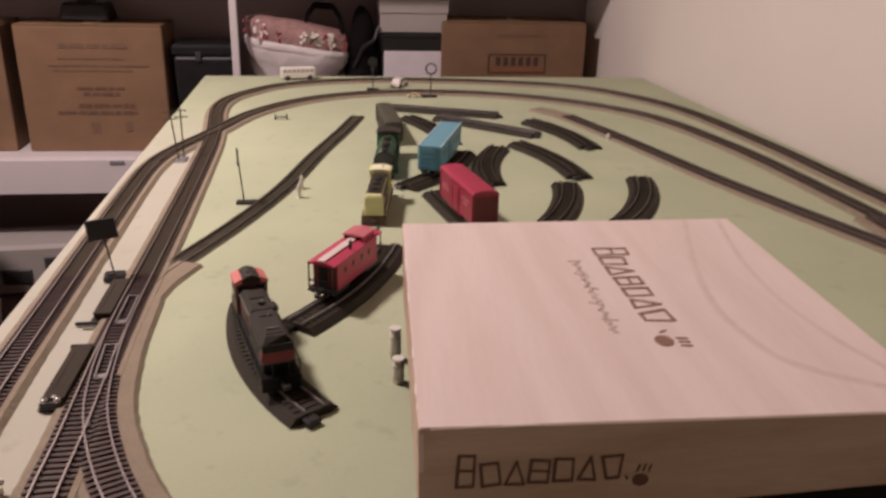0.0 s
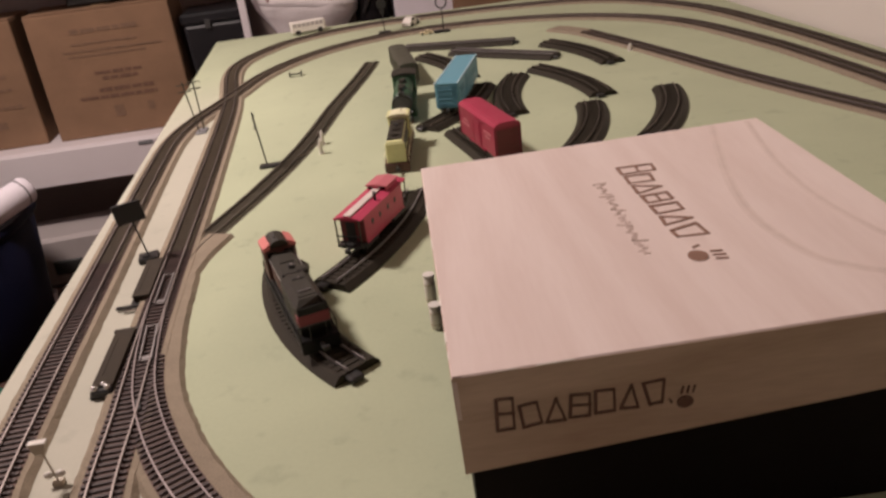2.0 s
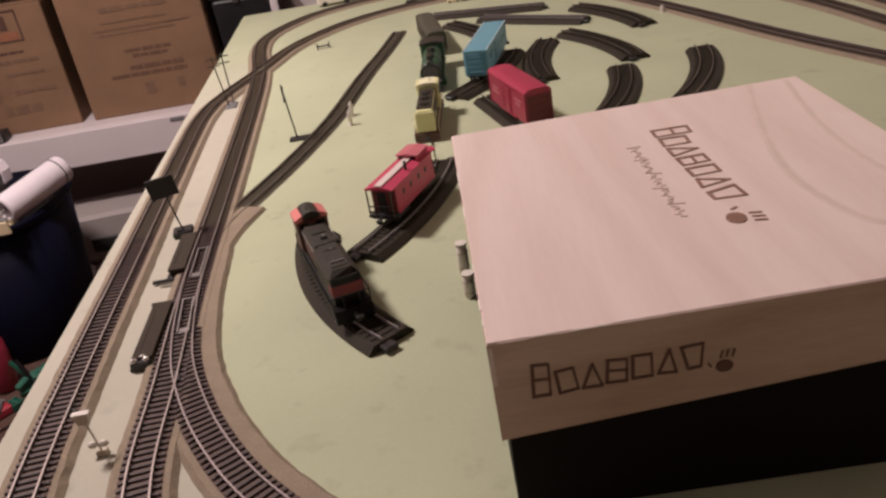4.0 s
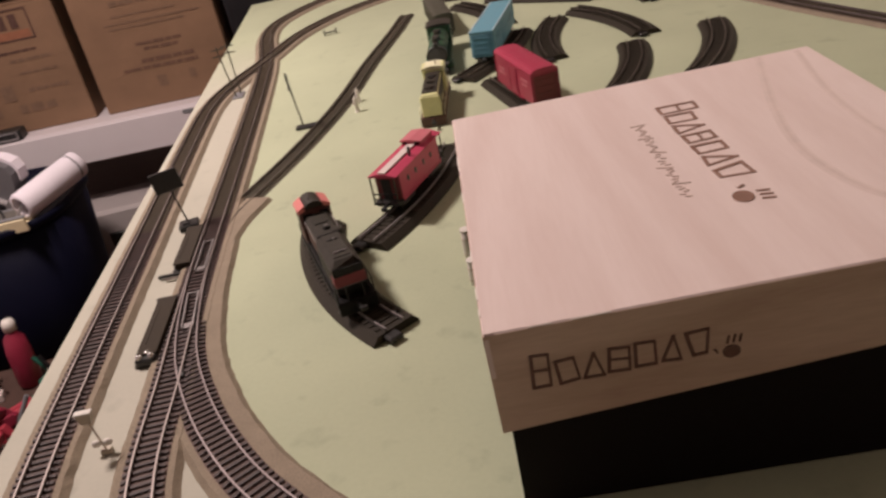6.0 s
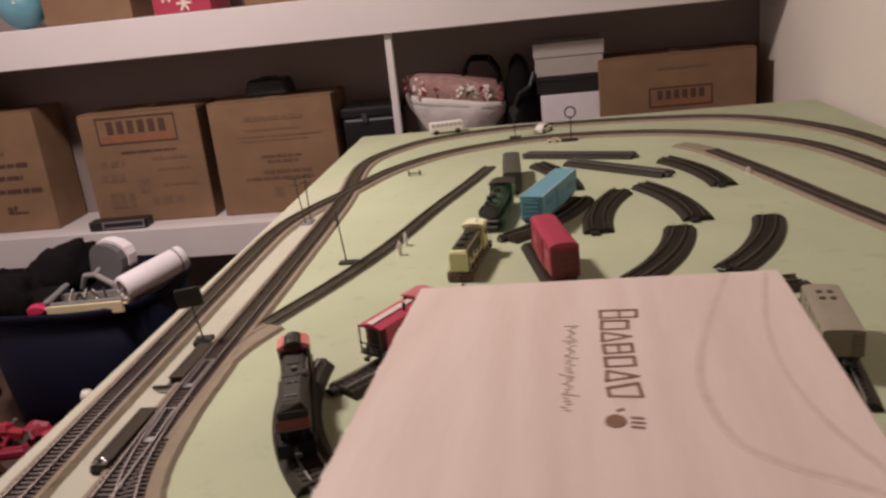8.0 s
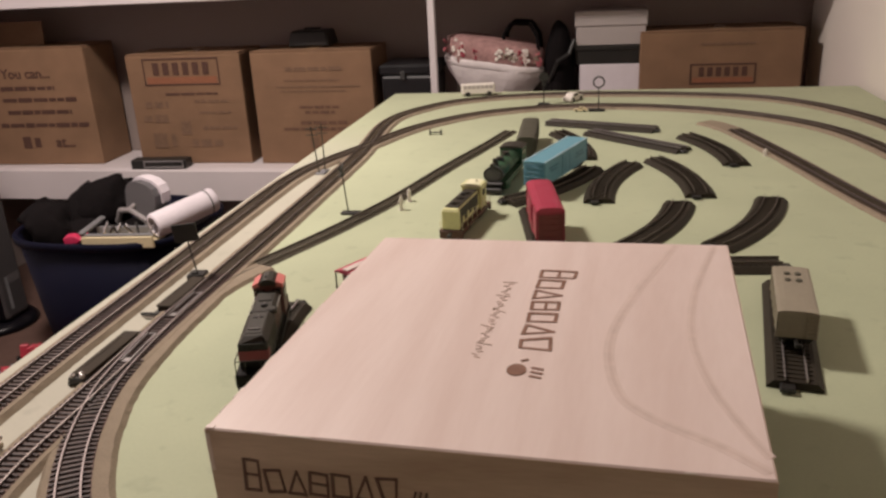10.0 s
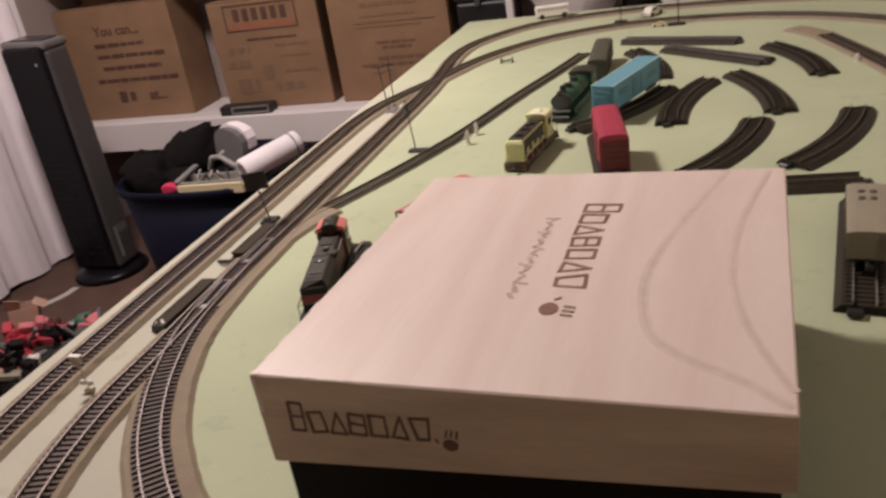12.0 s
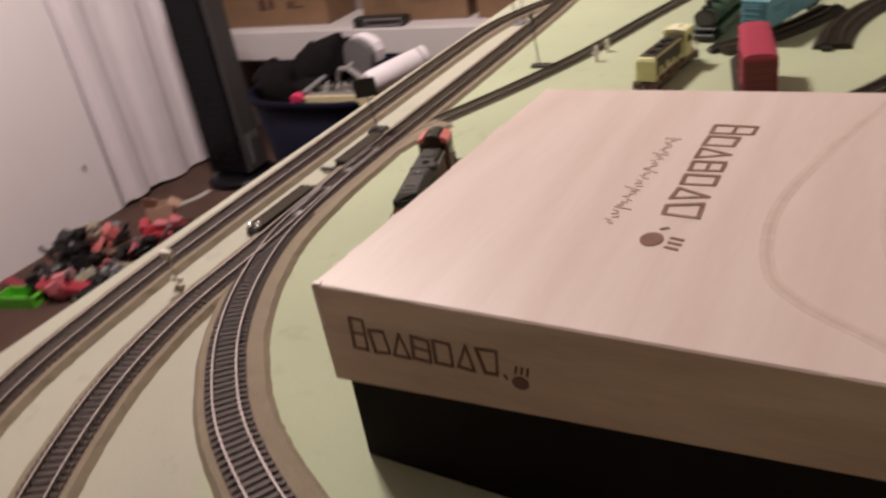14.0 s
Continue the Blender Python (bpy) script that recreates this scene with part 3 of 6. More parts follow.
OUTER = [(0.62, 0.10), (0.38, 0.15), (0.18, 0.31), (0.084, 0.50), (0.059, 0.65), (0.052, 0.80), (0.049, 1.0), (0.046, 1.2), (0.044, 1.4), (0.047, 1.52),
         (0.066, 1.62), (0.118, 1.765), (0.182, 1.945), (0.31, 2.10), (0.50, 2.178), (0.71, 2.160), (0.90, 2.066), (1.044, 1.890), (1.102, 1.62),
         (1.117, 1.35), (1.117, 1.0), (1.09, 0.65), (0.99, 0.42), (0.84, 0.28), (0.62, 0.22)]
INNER = [(0.62, 0.22), (0.40, 0.26), (0.245, 0.39), (0.170, 0.52), (0.139, 0.64), (0.134, 0.76), (0.129, 0.87), (0.127, 0.98), (0.127, 1.15), (0.126, 1.40),
         (0.123, 1.65), (0.114, 1.80), (0.100, 1.95), (0.104, 2.06), (0.138, 2.155), (0.220, 2.268), (0.365, 2.338), (0.55, 2.356), (0.82, 2.320),
         (1.02, 2.226), (1.148, 1.983), (1.183, 1.65), (1.187, 1.38), (1.187, 0.80), (1.12, 0.45), (0.95, 0.20), (0.62, 0.10)]
LOOP = [(0.127, 1.0), (0.129, 0.91), (0.137, 0.82), (0.151, 0.757), (0.182, 0.680), (0.228, 0.607), (0.30, 0.535), (0.42, 0.470), (0.60, 0.445),
        (0.80, 0.500), (0.97, 0.64), (1.06, 0.85), (1.095, 1.02), (1.112, 1.20)]
SPUR = [(0.131, 1.03), (0.143, 1.08), (0.163, 1.125), (0.214, 1.25), (0.266, 1.405), (0.315, 1.605), (0.365, 1.785), (0.397, 1.915)]
SIDING = [(0.858, 1.895), (0.911, 1.68), (0.966, 1.42), (1.010, 1.253), (1.049, 1.119), (1.090, 0.98), (1.112, 0.85)]

line("railway_line", "outer oval of model track on tan cork", OUTER, 0.0004, near=close_by, rail=M_RAIL_BROWN)
line("railway_line", "second oval of model track on tan cork", INNER, 0.0000, near=close_by, rail=M_RAIL_BROWN)
line("railway_line", "inner curve of model track branching off a turnout", LOOP, -0.0004, near=close_by, tie_from=0.165, inner=0.0325)
line("railway_line", "dark spur of model track laid straight on the board", SPUR, 0.0, cork=False, rail=M_RAIL_DULL, tie_from=0.03)
line("railway_line", "siding of model track on tan cork", SIDING, -0.0008, tie_from=0.0)
bm = bmesh.new()
sweep(bm, spline([(0.808, 1.985), (0.835, 1.945), (0.857, 1.897)], 0.005), [(-0.0245, 0), (-0.020, 0.0046), (0.020, 0.0046), (0.0245, 0)], T, rough=0.002)
thing("cork_strip", bm, M_CORK, "bare end of tan cork roadbed on the board", "cork strip")
bm = bmesh.new()
sweep(bm, spline([(0.134, 0.965), (0.138, 1.0), (0.149, 1.05), (0.170, 1.102)], 0.004), [(-0.016, 0), (-0.014, 0.0042), (0.0145, 0.0042), (0.0185, 0)], T, rough=0.001)
thing("cork_strip", bm, M_CORK, "tan cork wedge beside the turnout", "cork strip")


def point_rails(p, h, length):
    """The bright moving rails inside a turnout, tied by two cross bars."""
    own = holder("turnout_points", "bright metal point rails of a turnout", "turnout", turned(p, h, T + CORK + 0.0030), group="turnouts")
    for s in (-0.0048, 0.0048):
        part("point_rail", blocks(((s, 0, 0.0012), (0.0012, length, 0.0024))), M_POINT, own)
    for s in (-0.5, 0.5):
        part("cross_bar", blocks(((0, s * length, 0.0006), (0.0108, 0.0016, 0.0014))), M_POINT, own)
    part("throw_plate", blocks(((0, -0.42 * length, 0.0004), (0.0100, 0.0050, 0.0010))), M_POINT, own)


point_rails((0.1335, 0.8610), heading((0.137, 0.82), (0.130, 0.90)), 0.061)
point_rails((0.1290, 0.9670), heading((0.128, 0.92), (0.127, 0.98)), 0.064)
bm = bmesh.new()
box(bm, (0, 0, 0), (0.0045, 0.014, 0.0024), 0.0008)
thing("turnout_frog", bm, M_DARK, "dark plastic frog where rails cross", "turnout frog", at=turned((0.1425, 0.765), heading((0.151, 0.757), (0.137, 0.82)), T + CORK + 0.0026))


def switch_machine(a, b, knob):
    """A long black box beside a turnout with a ribbed lid and a lever."""
    h = heading(a, b)
    n = (Vector((*b, 0)) - Vector((*a, 0))).length
    own = holder("switch_machine", "black plastic switch machine beside the track", "switch machine", turned(((a[0] + b[0]) / 2, (a[1] + b[1]) / 2), h, T), group="switch machines")
    bm = bmesh.new()
    box(bm, (0, 0, 0.0015), (0.021, n, 0.003), 0.0008)
    part("base_plate", bm, M_BLACK, own)
    bm = bmesh.new()
    box(bm, (0.001, -0.002, 0.0060), (0.016, n * 0.86, 0.0065), 0.0012)
    part("housing", bm, M_MACHINE, own)
    part("cover", blocks(((0.001, -0.002, 0.0098), (0.0175, n * 0.88, 0.0014), 0.0004)), M_MACHINE, own, "flat dark cover")
    part("cover_rib", blocks(((-0.0025, -0.002, 0.0106), (0.0010, n * 0.60, 0.0006))), M_MACHINE, own)
    part("crossbar", blocks(((0, n * 0.49, 0.004), (0.026, 0.004, 0.004), 0.0006)), M_BLACK, own)
    if knob:
        part("terminal_block", blocks(((0, -n * 0.46, 0.0045), (0.018, 0.011, 0.0075), 0.0016)), M_BLACK, own)
        for x, y in ((-0.0050, -0.47), (0.0050, -0.47), (0.0012, -0.43)):
            bm = bmesh.new()
            ball(bm, (x, n * y, 0.0088), (0.0032, 0.0032, 0.0028), 2)
            part("contact_screw", bm, M_STEEL, own, "shiny chrome screw head", smooth=True)
    else:
        part("lever", blocks(((-0.008, -n * 0.53, 0.003), (0.030, 0.004, 0.003), 0.0006)), M_BLACK, own)
        part("slide", blocks(((-0.004, -n * 0.60, 0.002), (0.022, 0.003, 0.002), 0.0004)), M_STEEL, own)


switch_machine((0.106, 0.795), (0.106, 0.900), True)
switch_machine((0.106, 0.952), (0.106, 1.050), False)


# ---- loose track pieces ----
SLEEPER = mesh_of("sleeper", blocks(((0, 0, 0), (0.0290, 0.0032, 0.0014))), M_BED)


def loose_track(a, b, turn, label, rail=M_RAIL_DULL):
    """A loose piece of black roadbed track from a to b that bends by turn degrees (left is plus)."""
    a, b = Vector((*a, 0)), Vector((*b, 0))
    c = (b - a).length
    own = holder("track_piece", label, "track piece", turned(a, (b - a).normalized(), T), group="loose track pieces")
    n, path = 28, []
    for i in range(n + 1):
        u = i / n
        if abs(turn) < 0.1:
            path.append((Vector((0, c * u, 0)), Vector((0, 1, 0))))
        else:
            th = radians(abs(turn))
            r = c / (2 * math.sin(th / 2))
            ang = -th / 2 + th * u
            x = r * (math.cos(ang) - math.cos(th / 2)) * (1 if turn > 0 else -1)
            path.append((Vector((x, c / 2 + r * math.sin(ang), 0)), Vector((-math.sin(ang) * (1 if turn > 0 else -1), math.cos(ang), 0))))
    bm = bmesh.new()
    sweep(bm, path, [(-0.0235, 0.0004), (-0.0235, 0.0020), (-0.0175, 0.0078), (0.0175, 0.0078), (0.0235, 0.0020), (0.0235, 0.0004)])
    part("roadbed", bm, M_BED, own)
    for s in (-0.0089, 0.0089):
        bm = bmesh.new()
        sweep(bm, [(p + Vector((h.y, -h.x, 0)) * s, h) for p, h in path], RAILS, 0.0088)
        part("rail", bm, rail, own, "thin metal rail")
    for i in range(1, 29):
        u = i / 29 * n
        k = min(int(u), n - 1)
        ob = new("sleeper", SLEEPER)
        ob.parent = own
        ob.matrix_basis = turned(path[k][0].lerp(path[k + 1][0], u - k), path[k][1], 0.0081)
    for (p, h), d in ((path[0], -1), (path[-1], 1)):
        m = turned(p, h) @ Matrix.Translation((0.0065 * d, 0.0045 * d, 0.0038))
        bm = bmesh.new()
        box(bm, (0, 0, 0), (0.013, 0.012, 0.0050), 0.0012, m)
        part("connector", bm, M_BLACK, own)
    return own


# M_POINT on five pieces puts their rails' shine into a brighter metal
CURVED = "loose curved piece of black roadbed track lying on the board"
STRAIGHT = "loose straight piece of black roadbed track lying on the board"
loose_track((0.588, 1.393), (0.643, 1.620), -30, CURVED)
loose_track((0.685, 1.652), (0.740, 1.425), -30, CURVED)
loose_track((0.612, 1.178), (0.705, 1.387), 30, CURVED)
loose_track((0.735, 1.202), (0.838, 1.412), 30, CURVED)
loose_track((0.756, 1.845), (0.821, 1.618), -30, CURVED)
loose_track((0.568, 1.885), (0.742, 1.722), 0, STRAIGHT, M_POINT)
loose_track((0.476, 1.992), (0.702, 1.905), 0, STRAIGHT, M_POINT)
loose_track((0.502, 1.885), (0.560, 1.660), -30, CURVED)
loose_track((0.449, 1.385), (0.573, 1.590), 30, "curved piece of black track under the blue boxcar")
loose_track((0.535, 1.125), (0.493, 1.352), 0, "straight piece of black track under the red boxcar")
loose_track((0.580, 1.128), (0.800, 1.145), 0, STRAIGHT)
loose_track((0.757, 0.855), (0.793, 1.085), 0, "straight piece of black track under the grey car", M_POINT)
loose_track((0.250, 0.985), (0.316, 0.765), 38, "curved piece of black track under the black locomotive", M_POINT)
loose_track((0.296, 0.922), (0.404, 1.130), 26, "curved piece of black track under the red caboose", M_POINT)


# ---- rolling stock ----
RAILTOP = 0.0114


def bogie(own, y, n=2, gap=0.020):
    """A truck: side frames and wheelsets, each wheel a part of its own."""
    truck = part("truck", blocks(((-0.0125, y, 0.0055), (0.0022, gap + 0.016, 0.0048), 0.0006), ((0.0125, y, 0.0055), (0.0022, gap + 0.016, 0.0048), 0.0006),
                                 ((0, y, 0.0080), (0.025, 0.006, 0.003))), M_BLACK, own)
    for k in range(n):
        yy = y + (k - (n - 1) / 2) * gap
        for x in (-0.0088, 0.0088):
            bm = bmesh.new()
            cyl(bm, (x, yy, 0.0052), 0.0052, 0.0024, "x", 16)
            cyl(bm, (x * 0.88, yy, 0.0052), 0.0060, 0.0008, "x", 16)
            part("wheel", bm, M_WHEEL, truck)


def couplers(own, half, z=0.0095):
    for s in (-1, 1):
        part("coupler", blocks(((0, s * (half + 0.006), z), (0.0032, 0.014, 0.0030), 0.0005), ((0.0018, s * (half + 0.013), z), (0.0060, 0.0036, 0.0044), 0.0006)), M_BLACK, own)


def boxcar(a, b, z, length, body, roof, label, name="boxcar", height=0.043, wide=0.0335, ribs=9, door=True, hatch=False, posts=2, ends=None, print_at=None, crown=0.0035, edge=None):
    h = heading(a, b)
    own = holder(name, label, "model train car", turned(((a[0] + b[0]) / 2, (a[1] + b[1]) / 2), h, z), group="model train on the table")
    half, z0, ends = length / 2, 0.0105, ends or body
    part("body", blocks(((0, 0, z0 + height / 2), (wide, length, height), 0.0008)), body, own)
    part("underframe", blocks(((0, 0, z0 - 0.0010), (wide * 0.86, length * 0.98, 0.0035), 0.0004), ((0, 0, z0 - 0.004), (0.008, length * 0.6, 0.005))), M_BLACK, own)
    bm = bmesh.new()
    w = wide / 2 + 0.0006
    prism(bm, [(-w, -0.0006), (-w, 0.0006), (-w * 0.86, crown * 0.62), (-w * 0.55, crown * 0.92), (0, crown), (w * 0.55, crown * 0.92), (w * 0.86, crown * 0.62), (w, 0.0006), (w, -0.0006)],
          length + 0.0012, Matrix.Translation((0, 0, z0 + height)))
    top = part("roof", bm, roof, own)
    for k in range(ribs):
        y = -half + length * (k + 0.5) / ribs
        part("roof_rib", one(prism, [(-w * 0.8, crown * 0.5), (-w * 0.55, crown * 0.92 + 0.0003), (0, crown + 0.0003), (w * 0.55, crown * 0.92 + 0.0003), (w * 0.8, crown * 0.5)], 0.0010, Matrix.Translation((0, y, z0 + height))), roof, top)
    for s in (-1, 1):
        x = s * (wide / 2 + 0.0004)
        if edge:
            part("roof_edge", blocks(((s * (w - 0.0004), 0, z0 + height + 0.0010), (0.0022, length + 0.0014, 0.0014), 0.0003)), edge, top, "pale roof edge")
        if door:
            part("sliding_door", blocks(((x, 0, z0 + height * 0.48), (0.0012, length * 0.22, height * 0.86), 0.0003),
                                        ((x, 0.010, z0 + height * 0.46), (0.0022, 0.0016, height * 0.7)), ((x, -0.010, z0 + height * 0.46), (0.0022, 0.0016, height * 0.7))), body, own)
            for zz in (0.001, height - 0.0014):
                part("door_rail", blocks(((x, 0, z0 + zz), (0.0018, length * 0.46, 0.0014))), body, own)
        for k in range(posts + 1):
            y = -half + length * k / posts
            if not door or abs(y) > length * 0.12:
                part("side_post", blocks(((x, y * 0.985, z0 + height / 2), (0.0010, 0.0012, height * 0.98))), body, own)
        bm = bmesh.new()
        for k in range(6):
            box(bm, (wide * 0.36, s * (half + 0.0008), z0 + 0.004 + k * height * 0.16), (wide * 0.22, 0.0008, 0.0007))
        box(bm, (wide * 0.25, s * (half + 0.0008), z0 + height / 2), (0.0007, 0.0008, height * 0.9))
        box(bm, (wide * 0.47, s * (half + 0.0008), z0 + height / 2), (0.0007, 0.0008, height * 0.9))
        part("ladder", bm, ends, own)
        if ends is not body:
            panel = part("end_panel", blocks(((0, s * (half + 0.0002), z0 + height * 0.47), (wide * 0.86, 0.0008, height * 0.86), 0.0003)), ends, own, "darker end panel")
            for k in range(4):
                part("end_rib", blocks(((0, s * (half + 0.0006), z0 + height * (0.17 + 0.20 * k)), (wide * 0.80, 0.0010, height * 0.035), 0.0003)), ends, panel)
    if print_at:
        for s in (-1, 1):
            for y, n, zz in ((-0.30, 0.20, 0.66), (-0.30, 0.13, 0.52), (0.31, 0.16, 0.60), (0.31, 0.22, 0.46)):
                part("print_bar", blocks(((s * (wide / 2 + 0.0003), y * length, z0 + height * zz), (0.0006, n * length, height * 0.07))), print_at, own)
    if hatch:
        for x in (-0.0050, 0.0050):
            for y in (length * 0.16, length * 0.31):
                bm = bmesh.new()
                cyl(bm, (x, y, z0 + height + crown + 0.0004), 0.0030, 0.0016, "z", 14)
                part("hatch", bm, M_GREYDARK, own, "dark round roof hatch")
    for s in (-1, 1):
        bogie(own, s * (half - 0.024))
    couplers(own, half)
    return own


boxcar((0.486, 1.405), (0.552, 1.595), T + RAILTOP, 0.184, M_BLUE, M_BLUE, "long light blue plastic boxcar on a loose track piece", height=0.0375, wide=0.035, ribs=0, ends=M_BLUEEND, print_at=M_BLUEEND, crown=0.0012, edge=M_PALEBLUE)
boxcar((0.529, 1.160), (0.506, 1.285), T + RAILTOP, 0.132, M_RED_DEEP, M_RED, "red plastic boxcar on a loose track piece", height=0.040, wide=0.0345, ribs=0, ends=M_REDEND, print_at=M_PINKPRINT, crown=0.0055)
boxcar((0.767, 0.911), (0.7825, 1.023), T + RAILTOP, 0.112, M_GREYCAR, M_GREYCAR, "pale grey plastic covered hopper on a loose track piece", "hopper_car", height=0.0250, wide=0.034, ribs=0, door=False, hatch=True, posts=5, crown=0.0026)
boxcar((0.454, 1.652), (0.448, 1.842), T, 0.182, M_GREYDARK, M_GREYDARK, "weathered grey-brown boxcar standing on the board", height=0.0305, wide=0.0325, ribs=6, posts=8, crown=0.0045)


def caboose(a, b):
    h = heading(a, b)
    length, wide, height, z0 = 0.094, 0.0288, 0.0292, 0.0096
    half = length / 2
    own = holder("caboose", "bright red plastic caboose with a cupola and pale roof walkway", "model train car", turned(((a[0] + b[0]) / 2, (a[1] + b[1]) / 2), h, T + RAILTOP), group="model train on the table")
    part("body", blocks(((0, 0, z0 + height / 2), (wide, length, height), 0.0007)), M_CABOOSE, own)
    part("underframe", blocks(((0, 0, z0 - 0.001), (wide * 0.86, length + 0.020, 0.003), 0.0004), ((0, 0, z0 - 0.004), (0.010, length * 0.6, 0.005))), M_BLACK, own)
    bm = bmesh.new()
    w = wide / 2 + 0.0015
    prism(bm, [(-w, 0), (-w, 0.0010), (-w * 0.5, 0.0030), (0, 0.0038), (w * 0.5, 0.0030), (w, 0.0010), (w, 0)], length + 0.020, Matrix.Translation((0, 0, z0 + height)))
    part("roof", bm, M_CABOOSE, own)
    part("roof_walk", blocks(((0, -0.0205, z0 + height + 0.0046), (0.0085, length * 0.76, 0.0012))), M_PETAL, own, "pale roof walkway")
    cy = half * 0.64
    part("cupola", blocks(((0, cy, z0 + height + 0.0045), (wide * 0.80, 0.028, 0.0072), 0.0006)), M_CABOOSE, own)
    bm = bmesh.new()
    w = wide * 0.44
    prism(bm, [(-w, 0), (-w, 0.0010), (0, 0.0026), (w, 0.0010), (w, 0)], 0.031, Matrix.Translation((0, cy, z0 + height + 0.0077)))
    part("cupola_roof", bm, M_TOYPINK, own, "pink cupola roof")
    for s in (-1, 1):
        for x in (-0.007, 0.007):
            part("cupola_window", blocks(((x, cy + s * 0.0141, z0 + height + 0.0058), (0.006, 0.0006, 0.0036))), M_WINDOW, own)
        for y in (-0.030, -0.012, 0.008, 0.026):
            part("window", blocks(((s * (wide / 2 + 0.0002), y, z0 + height * 0.60), (0.0008, 0.0038, 0.0058), 0.0002)), M_WINDOW, own)
        part("side_sill", blocks(((s * (wide / 2 + 0.0003), 0, z0 + 0.001), (0.0012, length, 0.0022))), M_CABOOSE, own)
        # end walls darker than the sides: their shade is in the colour
        part("end_wall", blocks(((0, s * (half + 0.0003), z0 + height * 0.50), (wide * 0.96, 0.0010, height * 0.98), 0.0003)), M_REDEND, own, "end wall, its shade put into a dark red")
        part("end_door", blocks(((-wide * 0.08, s * (half + 0.0009), z0 + height * 0.40), (wide * 0.36, 0.0008, height * 0.78), 0.0002)), M_BLACK, own, "black end door")
        part("platform", blocks(((0, s * (half + 0.006), z0 + 0.0008), (wide, 0.012, 0.0018))), M_BLACK, own)
        for x in (-wide / 2 + 0.001, wide / 2 - 0.001):
            part("corner_post", blocks(((x, s * (half + 0.0105), z0 + height / 2), (0.0012, 0.0012, height))), M_GREYDARK, own, "thin dark post")
        part("railing", blocks(((0, s * (half + 0.0112), z0 + 0.012), (wide, 0.0010, 0.0012)), ((0, s * (half + 0.0112), z0 + 0.006), (wide, 0.0010, 0.0010)),
                               ((-0.005, s * (half + 0.0112), z0 + 0.006), (0.001, 0.001, 0.012)), ((0.005, s * (half + 0.0112), z0 + 0.006), (0.001, 0.001, 0.012))), M_BLACK, own, "black end railing")
        bogie(own, s * (half - 0.012), gap=0.015)
    bm = bmesh.new()
    cyl(bm, (0.009, -0.008, z0 + height + 0.007), 0.0016, 0.010, "z", 10)
    part("chimney", bm, M_BLACK, own)
    couplers(own, half + 0.008)


caboose((0.3235, 0.9705), (0.3745, 1.0625))


def railing(own, name, spots, top, paint):
    """Upright posts at the spots, joined by one hand rail."""
    bm = bmesh.new()
    for x, y, z in spots:
        rod(bm, (x, y, z), (x, y, z + top), 0.0005, 6)
    rod(bm, (spots[0][0], spots[0][1], spots[0][2] + top), (spots[-1][0], spots[-1][1], spots[-1][2] + top), 0.0005, 6)
    part(name, bm, paint, own)


def chamfered(bm, w, h, y0, y1, z, cut, slope0=0.0, slope1=0.0):
    """A long hood: its roof edges are cut off by cut, and its ends slope in by slope0 and slope1 at the top."""
    rings = []
    for y, dy in ((y0, slope0), (y1, -slope1)):
        rings.append([bm.verts.new((sx * x, y + dy * k, z + zz)) for sx, x, zz, k in
                      ((-1, w / 2, 0, 0), (1, w / 2, 0, 0), (1, w / 2, h - cut, 0), (1, w / 2 - cut, h, 1), (-1, w / 2 - cut, h, 1), (-1, w / 2, h - cut, 0))])
    for k in range(6):
        bm.faces.new((rings[0][k], rings[0][(k + 1) % 6], rings[1][(k + 1) % 6], rings[1][k]))
    for r in rings:
        bm.faces.new(r)


